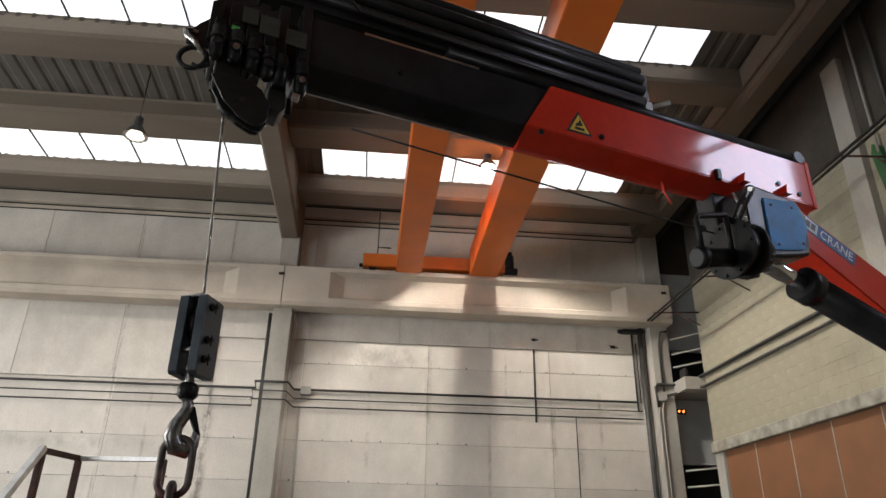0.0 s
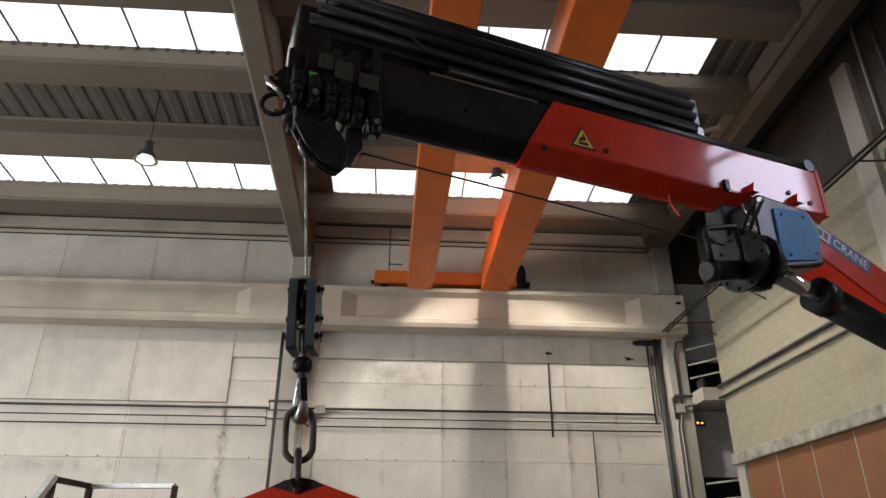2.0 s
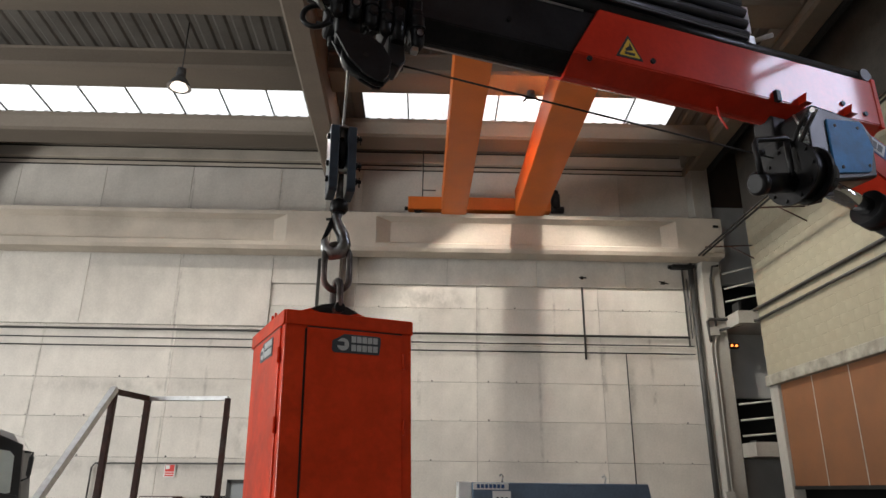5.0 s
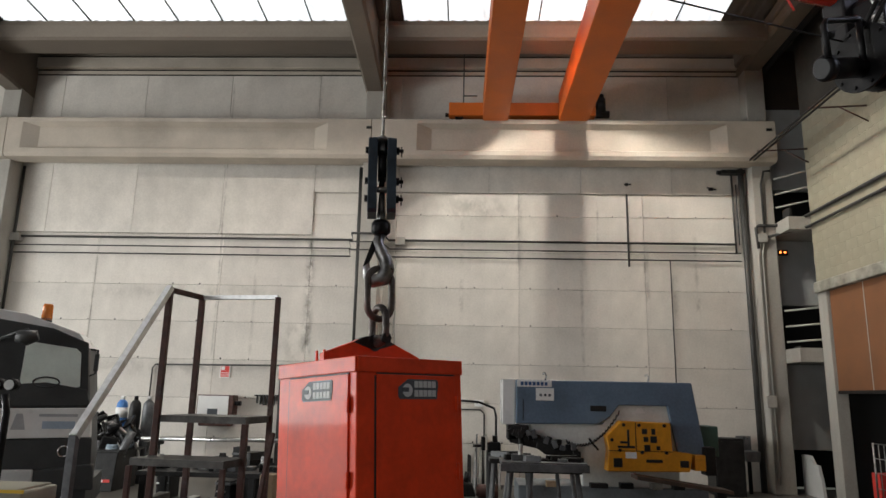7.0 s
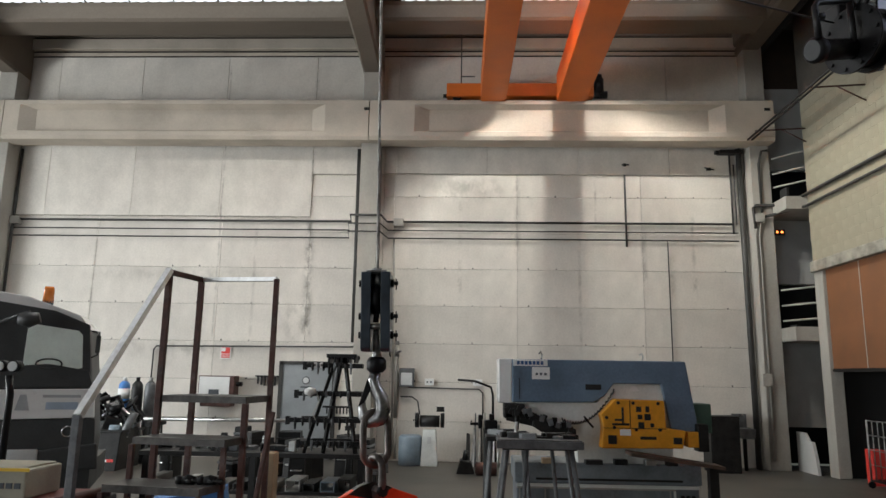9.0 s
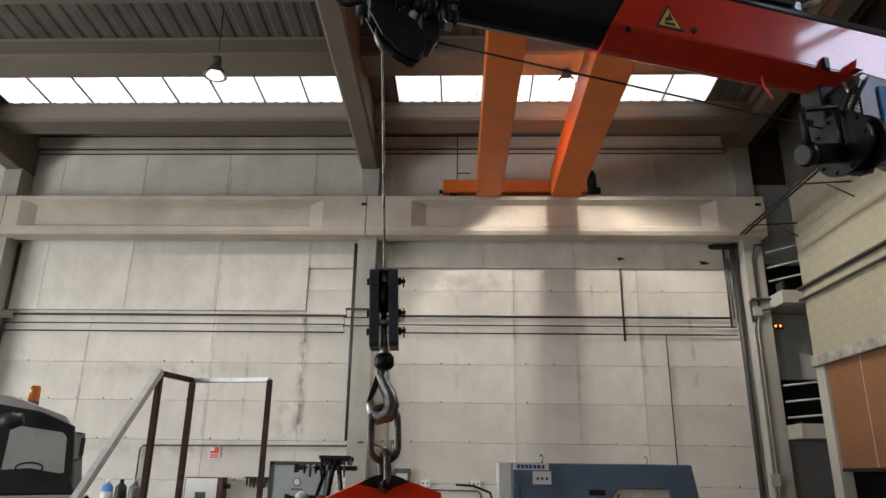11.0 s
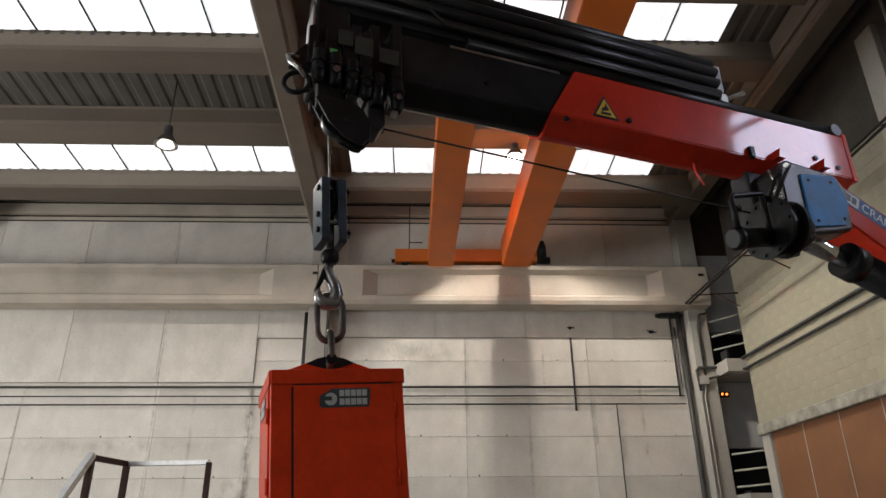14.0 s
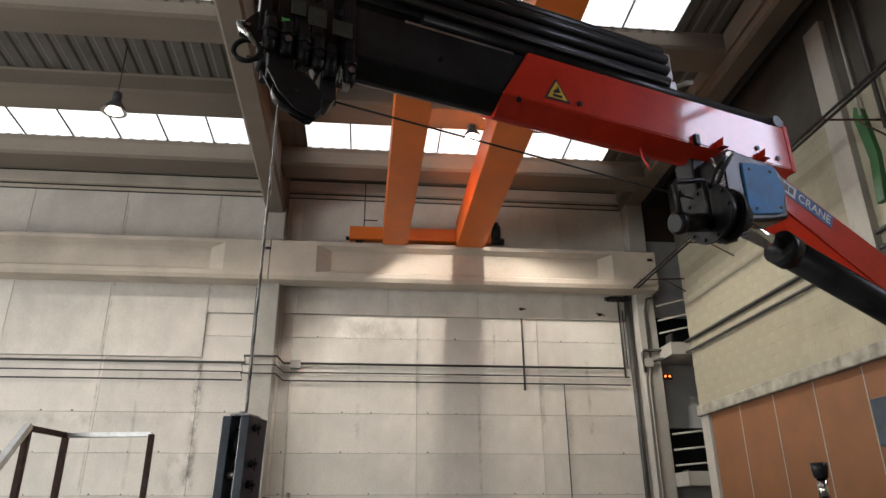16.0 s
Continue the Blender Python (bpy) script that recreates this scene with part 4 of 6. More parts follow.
block = hook_block()
link = tagged(part("master_link", oval(0.057, 0.108, 0.0145, 0.0), rusty_link), "large oval steel lifting link with red paint marks", "link")
shackle = thing("shackle", "worn steel bow shackle through the box lug", "shackle")
part("bow", oval(0.047, 0.076, 0.0155, 0.055, 'y'), rusty_link, shackle)
part("pin", tube([(0, -0.045, 0.0), (0, 0.055, 0.0)], 0.017, 10), rusty_link, shackle)
part("pin_head", tube([(0, -0.058, 0.0), (0, -0.042, 0.0)], 0.024, 8), cast_black, shackle)

HB, HH = 0.266, 1.06
TOPZ = -0.085


def red_box():
    """Origin at the lug hole; the box hangs below it."""
    t = thing("test_weight_box", "tall red painted steel test weight box with lifting lug", "weight box")
    body = part("body", box(-HB, HB, -HB, HB, TOPZ - HH, TOPZ, 0.006), box_red, t)
    c = 0.012
    part("lifting_plate", prism([(c - 0.255, TOPZ - 0.005), (c + 0.250, TOPZ - 0.005), (c + 0.250, TOPZ + 0.034), (c + 0.06, TOPZ + 0.105), (c, TOPZ + 0.118), (c - 0.06, TOPZ + 0.105), (c - 0.255, TOPZ + 0.034)], -0.015, 0.015, 'y', 0.004), box_red, t, "red lifting plate with a scuffed dark top")
    part("lug_wear", prism([(c + 0.11, TOPZ + 0.084), (c + 0.06, TOPZ + 0.107), (c, TOPZ + 0.120), (c - 0.06, TOPZ + 0.107), (c - 0.11, TOPZ + 0.084), (c - 0.03, TOPZ + 0.062), (c + 0.03, TOPZ + 0.062)], -0.0165, 0.0165, 'y'), dark_steel, t, "bare dark rubbed steel at the lug")
    part("lug_eye", tube([(c, -0.018, 0.0), (c, 0.018, 0.0)], 0.034, 16), dark_steel, t)
    for y in (-0.03, 0.022):
        part("plate_stay", box(c - 0.263, c - 0.254, y, y + 0.008, TOPZ - 0.002, TOPZ + 0.045), box_red, t)
    part("weld_seam", merge(tube([(c - 0.25, -0.017, TOPZ + 0.003), (c + 0.23, -0.017, TOPZ + 0.003)], 0.006, 6), tube([(c - 0.25, 0.017, TOPZ + 0.003), (c + 0.23, 0.017, TOPZ + 0.003)], 0.006, 6)), box_red, t)
    for k in range(4):
        m = pose(0, 0, 0, 0, 0, 90 * k)
        top_lip = part("top_flange", box(-HB, HB, -HB - 0.008, -HB + 0.002, TOPZ - 0.055, TOPZ + 0.002, 0.003, m), box_red, t)
        part("door_leaf", box(-HB + 0.088, HB - 0.045, -HB - 0.007, -HB + 0.002, TOPZ - HH + 0.05, TOPZ - 0.0612, 0.002, m), box_red, t)
        part("flange_gap", box(-HB + 0.088, HB - 0.045, -HB - 0.0045, -HB + 0.002, TOPZ - 0.0610, TOPZ - 0.0555, 0, m), black_label, t)
        part("door_seam", box(-HB + 0.079, -HB + 0.086, -HB - 0.002, -HB + 0.002, TOPZ - HH + 0.05, TOPZ - 0.066, 0, m), black_label, t)
        for z in (0.14, 0.40, 0.75):
            part("hinge", tube([tuple(m @ Vector((HB - 0.04, -HB - 0.009, TOPZ - z))), tuple(m @ Vector((HB - 0.04, -HB - 0.009, TOPZ - z - 0.06)))], 0.006, 8), box_red, t)
        st = part("sticker", prism([(-0.07, TOPZ - 0.152), (0.118, TOPZ - 0.152), (0.125, TOPZ - 0.107), (0.125, TOPZ - 0.084), (0.118, TOPZ - 0.077), (-0.03, TOPZ - 0.077), (-0.078, TOPZ - 0.107), (-0.08, TOPZ - 0.142)], -HB - 0.0095, -HB - 0.007), grey_label, t, "dark grey sticker with pale print")
        st.data.transform(m)
        disc = part("sticker_disc", tube([(-0.035, -HB - 0.0115, TOPZ - 0.119), (-0.035, -HB - 0.0095, TOPZ - 0.119)], 0.025, 18), pale_print, st)
        disc.data.transform(m)
        cut = part("sticker_cut", box(-0.062, -0.03, -HB - 0.0135, -HB - 0.0115, TOPZ - 0.125, TOPZ - 0.109), grey_label, st)
        cut.data.transform(m)
        for row in range(2):
            for i in range(5):
                bar = part("sticker_bar", box(0.0 + 0.023 * i, 0.019 + 0.023 * i, -HB - 0.0115, -HB - 0.0095, TOPZ - 0.109 - 0.034 * row, TOPZ - 0.084 - 0.034 * row), pale_print, st)
                bar.data.transform(m)
    return t


weight_box = red_box()
SEG = 0.16
rope_bits = []
for i in range(12):
    rope_bits.append(tagged(part("rope_piece", tube([(0, 0, 0), (0, 0, SEG)], 0.0065, 8), cable_mat), "pale steel hoist rope above the hook block", "rope", "hoist rope"))

# ---- pipes and conduits on the walls ----
def pipe(points, r, mat, label, name="pipe", group="wall pipes"):
    return tagged(part(name, tube(points, r, 8), mat), label, "pipe", group)


PY = 14.43
for z, r in ((5.22, 0.026), (5.02, 0.014), (4.84, 0.016)):
    pipe([(-16.5, PY, z), (-0.42, PY, z), (-0.36, 13.93, z + (0.04 if z > 5.2 else 0)), (0.32, 13.93, z + (0.04 if z > 5.2 else 0)), (0.40, PY, z), (8.10, PY, z)] if z > 5.1 else
         [(-16.5, PY, z), (-0.46, PY, z), (-0.40, 13.93, z + 0.05), (0.30, 13.93, z + 0.05), (0.42, PY, z), (8.22, PY, z)], r, pipe_mat,
         "dark conduit running along the concrete wall")
pipe([(-0.29, 14.4, 6.92), (-0.27, 14.4, 2.5)], 0.05, pipe_mat, "grey downpipe beside the column")
pipe([(8.31, 14.38, 6.95), (8.33, 14.38, 0.0)], 0.065, pipe_mat, "thick grey downpipe beside the corner column")
pipe([(8.12, 14.42, 6.85), (8.12, 14.42, 5.0)], 0.022, pipe_mat, "thin dark upright conduit on the wall")
pipe([(8.20, 14.42, 6.6), (8.20, 14.42, 5.2)], 0.015, pipe_mat, "thin dark upright conduit on the wall")
pipe([(5.77, 14.475, 6.57), (5.77, 14.475, 4.70)], 0.022, pipe_mat, "thin dark upright conduit on the wall")
pipe([(6.67, 14.45, 4.84), (6.67, 14.45, 2.0)], 0.012, pipe_mat, "thin dark cable down the wall")
pipe([(-8.27, 14.4, 6.9), (-8.27, 14.4, 3.0)], 0.03, pipe_mat, "upright conduit near the column")
pipe([(-8.42, 13.94, 5.0), (-8.42, 13.94, 2.4)], 0.03, pipe_mat, "upright conduit near the column")
pipe([(-4.72, 14.45, 1.2), (-4.72, 14.45, 2.28), (-4.66, 14.45, 2.36), (-0.3, 14.45, 2.40), (0.10, 13.9, 2.46), (0.35, 14.40, 2.42), (0.52, 14.43, 2.36), (0.56, 14.43, 2.2)], 0.018, pipe_mat, "dark conduit with a rounded bend")
pipe([(0.56, 14.475, 4.86), (0.60, 14.475, 2.4), (0.62, 14.475, 0.1)], 0.02, pipe_light, "pale upright conduit on the wall")
pipe([(0.70, 14.46, 0.9), (0.70, 14.46, 0.05)], 0.035, pipe_light, "pale upright water pipe on the wall")
pipe([(0.95, 14.485, 1.55), (2.50, 14.485, 1.53), (2.58, 14.485, 1.45), (2.58, 14.485, 0.9)], 0.014, pipe_mat, "thin conduit to the sockets")
pipe([(0.8, 14.44, 1.35), (1.05, 14.44, 1.35), (1.18, 14.44, 1.26), (1.24, 14.2, 1.0)], 0.016, pipe_mat, "curved cable to the grinder")
for x in (8.50, 8.58):
    pipe([(x, 14.04, 5.25 if x > 8.55 else 5.2), (x - 0.06, 14.04, 4.9), (x - 0.06, 14.04, 0.2)], 0.018, pipe_light, "pale conduit on the corner column")
pipe([(8.45, 14.04, 5.05), (8.42, 14.04, 5.50), (8.48, 14.04, 5.56), (8.85, 14.04, 5.56), (9.2, 13.6, 5.62), (9.24, 13.2, 5.64), (9.24, -5, 5.64)], 0.035, pipe_mat, "dark pipe along the block wall")
pipe([(8.62, 14.04, 5.30), (8.9, 13.95, 5.36), (9.24, 13.4, 5.40), (9.24, -5, 5.42)], 0.03, pipe_mat, "dark pipe along the block wall")
pipe([(8.6, 14.04, 5.4), (8.60, 14.04, 6.5), (8.66, 14.0, 6.78), (8.8, 14.0, 6.80)], 0.025, pipe_mat, "upright pipe on the corner column")
tagged(part("junction_box", box(8.44, 8.64, 13.98, 14.08, 5.18, 5.36, 0.008), pipe_light), "small pale junction box on the column", "junction box", "junction boxes")
tagged(part("junction_box", box(8.36, 8.56, 13.98, 14.10, 1.70, 1.95, 0.008), column_concrete), "small grey junction box on the column", "junction box", "junction boxes")
for x in (0.55, -8.33):
    tagged(part("junction_box", box(x, x + 0.22, 14.34, 14.5, 5.10, 5.28, 0.008), pipe_light), "small pale junction box on the wall", "junction box", "junction boxes")
for z0 in (6.86,):
    tagged(part("bracket", merge(box(7.86, 8.36, 14.25, 14.45, 6.82, 6.90), tube([(7.86, 14.35, 6.86), (7.78, 14.35, 6.86)], 0.05, 8)), dark_steel), "dark steel pipe bracket under the beam", "bracket")
tagged(part("wall_bracket", merge(box(5.74, 5.80, 14.42, 14.5, 6.55, 6.62), tube([(5.70, 14.40, 6.58), (5.86, 14.40, 6.58)], 0.016, 6)), dark_steel), "small steel bracket on the wall", "bracket")

tagged(part("wall_bracket", merge(box(7.60, 7.70, 14.42, 14.5, 6.46, 6.53), tube([(7.55, 14.40, 6.52), (7.76, 14.40, 6.47)], 0.014, 6)), dark_steel), "small steel bracket on the wall", "bracket")

# tie holes along the joints
holes = bmesh.new()
rnd = random.Random(3)
for z in (0.83, 1.66, 2.49, 3.32, 4.15, 5.82):
    x = -8.2
    while x < 8.2:
        if not (z == 5.82 and x < 0.6) and rnd.random() < 0.75:
            w = rnd.uniform(0.007, 0.016)
            slab(holes, x - w, x + w, 14.494, 14.504, z + 0.01, z + 0.01 + 2.2 * w)
        x += 0.62
tie = part("tie_holes", holes, black_label, wall_north)
tagged(tie, kind="stuff")

# busbar along the east wall
busbar = thing("conductor_rail", "dark crane conductor rail on steel brackets along the block wall", "conductor rail")
for dx in (0.0, 0.09):
    part("bar", tube([(8.28 + dx, 14.25, 6.95), (8.28 + dx, -8, 7.03)], 0.022, 8), dark_steel, busbar)
for y in (13.3, 11.1, 8.9, 6.7, 4.5, 2.3):
    part("rail_bracket", merge(tube([(8.26, y, 6.99), (9.3, y, 7.05)], 0.016, 6), tube([(8.8, y, 7.02), (9.3, y, 6.75)], 0.014, 6)), brown_steel, busbar)
pipe([(9.22, 7.06, 7.35), (9.22, 7.06, 12.4)], 0.02, pipe_light, "thin pale conduit up the wall beside the pilaster")
pipe([(9.20, 6.66, 6.9), (9.20, 6.66, 12.4)], 0.035, pipe_mat, "dark pipe up the wall beside the pilaster")
structure("pilaster", box(9.18, 9.33, 7.36, 7.76, 5.2, 9.3, 0.01), column_concrete, "concrete pilaster on the block wall", "pilaster")
indicator = thing("exit_indicator", "small box with orange indicator lights", "indicator", pose(9.05, 14.3, 5.02))
part("case", box(-0.12, 0.12, -0.03, 0.05, -0.06, 0.06, 0.01), dark_steel, indicator)
for x in (-0.05, 0.05):
    part("light", tube([(x, -0.045, 0), (x, -0.03, 0)], 0.025, 10), led_mat, indicator, "glowing orange light")
tagged(part("wall_board", prism([(13.55, 0.0), (14.35, 0.0), (14.35, 0.78), (14.0, 0.78), (13.85, 0.62), (13.7, 0.62), (13.6, 0.3)], 9.12, 9.18, 'x'), white_plaster), "broken pale board leaning in the stairwell", "board")

# ---- things on and before the concrete wall ----
hose_box = thing("hose_cabinet", "white wall cabinet with a brown side and dark base", "cabinet", pose(-3.55, 14.3, 1.18))
part("case", box(0, 0.78, -0.12, 0.2, 0, 0.55, 0.01), brown_steel, hose_box)
part("front", box(0.02, 0.68, -0.13, -0.119, 0.06, 0.53, 0.004), white_label, hose_box, "white front panel")
part("window", box(0.24, 0.46, -0.136, -0.129, 0.10, 0.26), grey_label, hose_box)
part("base", box(0.05, 0.72, -0.10, 0.2, -0.10, 0.0, 0.02), brown_steel, hose_box, "dark base")
part("valve", tube([(0.80, -0.02, 0.38), (0.92, -0.02, 0.38)], 0.05, 12), cast_black, hose_box)
sign = thing("fire_sign", "red and white fire equipment sign on the wall", "sign", pose(-3.22, 14.47, 2.10))
part("plate", box(0, 0.23, 0, 0.01, 0, 0.27), white_label, sign)
part("field", box(0.02, 0.21, -0.003, 0, 0.11, 0.25), red_label, sign)
part("hose_mark", box(0.03, 0.11, -0.006, -0.003, 0.16, 0.24), white_label, sign)
for i in range(2):
    part("text_bar", box(0.02, 0.21, -0.003, 0, 0.02 + 0.045 * i, 0.05 + 0.045 * i), red_label, sign)
steel_door = thing("door_2", "grey steel door with a round notice in the concrete wall", "door", kind="structure")
part("leaf", box(-1.80, -0.70, 14.455, 14.49, 0.0, 2.0, 0.006), grey_door_mat, steel_door)
part("door_frame", merge(box(-1.88, -1.80, 14.43, 14.5, 0, 2.06), box(-0.70, -0.62, 14.43, 14.5, 0, 2.06), box(-1.88, -0.62, 14.43, 14.5, 2.0, 2.07)), pipe_mat, steel_door)
part("notice", tube([(-1.28, 14.448, 1.66), (-1.28, 14.455, 1.66)], 0.085, 20), grey_label, steel_door, "round notice")
part("notice_face", tube([(-1.28, 14.444, 1.66), (-1.28, 14.448, 1.66)], 0.065, 20), pale_print, steel_door)
part("notice_bars", box(-1.40, -1.16, 14.449, 14.455, 1.50, 1.53), grey_label, steel_door)
switch = thing("switch_cabinet", "grey electrical switch box on the wall", "switch box", pose(0.77, 14.35, 1.56))
part("case", box(0, 0.32, 0, 0.15, 0, 0.40, 0.01), mid_steel, switch)
part("front", box(0.04, 0.28, -0.006, 0, 0.04, 0.30, 0.004), pale_print, switch)
for x in (1.32, 2.37):
    sk = thing("socket_box", "white double wall socket", "socket", pose(x, 14.43, 1.60), "wall sockets")
    part("plate", box(0, 0.2, 0, 0.07, 0, 0.14, 0.006), white_label, sk)
    for dx in (0.06, 0.14):
        part("outlet", tube([(dx, -0.004, 0.07), (dx, 0.0, 0.07)], 0.02, 10), grey_label, sk)
tool_rail = thing("tool_rail", "row of small dark tools on a wall rail", "tool rail", pose(-2.35, 14.45, 1.62))
part("rail", box(-0.05, 0.45, -0.02, 0.05, 0.10, 0.13), dark_steel, tool_rail)
for i in range(6):
    part("tool", box(0.0 + 0.075 * i, 0.03 + 0.075 * i, -0.03, 0.01, -0.05 - 0.02 * (i % 3), 0.11), dark_steel, tool_rail)
grinder = thing("pedestal_grinder", "dark bench grinder on a grey pedestal by the wall", "grinder", pose(1.48, 13.85, 0.0))
part("pedestal", prism([(-0.17, 0.0), (0.17, 0.0), (0.13, 0.72), (-0.13, 0.72)], -0.15, 0.15, 'y', 0.01), machine_grey, grinder)
part("motor", tube([(-0.2, 0, 0.88), (0.2, 0, 0.88)], 0.12, 16), dark_steel, grinder)
for x in (-0.26, 0.26):
    part("wheel_guard", tube([(x - 0.04, 0, 0.90), (x + 0.04, 0, 0.90)], 0.15, 18), cast_black, grinder)
part("shield", box(0.14, 0.30, -0.15, -0.13, 1.08, 1.18), dark_steel, grinder)
part("switch", box(-0.04, 0.04, -0.17, -0.15, 0.45, 0.58), pale_print, grinder)
drum = tagged(part("drum", tube([(1.08, 13.9, 0), (1.08, 13.9, 0.02), (1.08, 13.9, 0.55), (1.08, 13.9, 0.60)], [0.22, 0.24, 0.24, 0.2], 20), tank_blue), "blue and grey steel drum on the floor", "drum")
stack = thing("bar_stack", "leaning steel bars and tubes by the wall", "steel bars")
rnd = random.Random(4)
for i in range(16):
    x = 2.25 + 0.042 * i
    part("bar", tube([(x, 13.8 + 0.02 * (i % 3), 0.0), (x + rnd.uniform(-0.02, 0.10), 14.44, rnd.uniform(0.55, 1.05))], rnd.choice((0.014, 0.022, 0.03)), 8), rnd.choice((white_label, steel, pipe_light, dark_steel, dark_steel, mid_steel)), stack)
tagged(part("rusty_roll", merge(tube([(2.42, 12.6, 0.12), (2.80, 12.6, 0.12)], 0.12, 18), tube([(2.40, 12.6, 0.12), (2.42, 12.6, 0.12)], 0.09, 18)), brown_steel), "rust-brown steel roll lying on the floor", "steel roll")
tagged(part("anvil_block", merge(prism([(2.05, 0.0), (2.40, 0.0), (2.33, 0.22), (2.12, 0.26)], 12.7, 13.0, 'y', 0.02), tube([(2.2, 12.85, 0.22), (2.24, 12.85, 0.42)], 0.05, 10)), dark_steel), "dark cast anvil block on the floor", "anvil")
part("valve", merge(tube([(0.70, 14.46, 2.20), (0.70, 14.46, 2.34)], 0.05, 10), tube([(0.66, 14.40, 2.28), (0.80, 14.36, 2.32)], 0.022, 8), tube([(0.70, 14.46, 2.46), (0.70, 14.46, 2.54)], 0.045, 10)), worn_steel, tagged(part("standpipe", tube([(0.70, 14.46, 0.9), (0.70, 14.46, 2.54)], 0.040, 10), pipe_light), "pale upright standpipe with a steel valve", "pipe"))
locker = thing("tool_locker", "dark grey metal locker against the wall", "locker", pose(7.1, 13.6, 0))
part("case", box(0, 0.58, 0, 0.5, 0, 1.1, 0.01), dark_steel, locker)
part("door", box(0.02, 0.56, -0.012, 0, 0.05, 1.05, 0.004), dark_steel, locker)
basin = thing("wash_basin", "grey wall basin with a tap", "basin", pose(7.8, 13.9, 0))
part("bowl", prism([(0, 0.84), (0.32, 0.84), (0.30, 0.64), (0.04, 0.64)], 0, 0.45, 'y', 0.01), mid_steel, basin)
part("splash", box(0.02, 0.30, 0.42, 0.5, 0.84, 1.12), mid_steel, basin)
part("tap", tube([(0.16, 0.42, 1.0), (0.16, 0.42, 1.12), (0.16, 0.25, 1.13), (0.16, 0.22, 1.08)], 0.014, 8), chrome, basin)
part("waste", tube([(0.16, 0.22, 0.64), (0.16, 0.22, 0.0)], 0.04, 10), cast_black, basin)

trolley = thing("roll_cage", "wire roll cage trolley on castors", "trolley", pose(9.35, 11.8, 0))
for x in (-0.05, 0.7):
    for y in (-0.55, 0.25):
        part("post", tube([(x, y, 0.12), (x, y, 1.16)], 0.016, 8), steel, trolley)
        part("castor", tube([(x, y - 0.02, 0.06), (x, y + 0.02, 0.06)], 0.06, 12), cast_black, trolley)
for i in range(6):
    part("wire", tube([(-0.05, -0.55 + 0.16 * i, 0.14), (-0.05, -0.55 + 0.16 * i, 1.14)], 0.008, 6), steel, trolley)
for z in (0.14, 0.40, 0.65, 0.90, 1.15):
    part("wire", tube([(-0.05, -0.55, z), (-0.05, 0.25, z)], 0.008, 6), steel, trolley)
part("deck", box(-0.06, 0.72, -0.57, 0.27, 0.12, 0.15), dark_steel, trolley)
red_case = tagged(part("red_case", box(9.5, 9.75, 12.3, 12.55, 0, 0.62, 0.01), red_label), "red case standing on the floor inside the opening", "case")

# ---- ironworker press ----
rusty_plate = material("rusty plate", (0.10, 0.065, 0.048), 0.6, metal=0.2, vary=0.3, scale=7, bump=0.2)


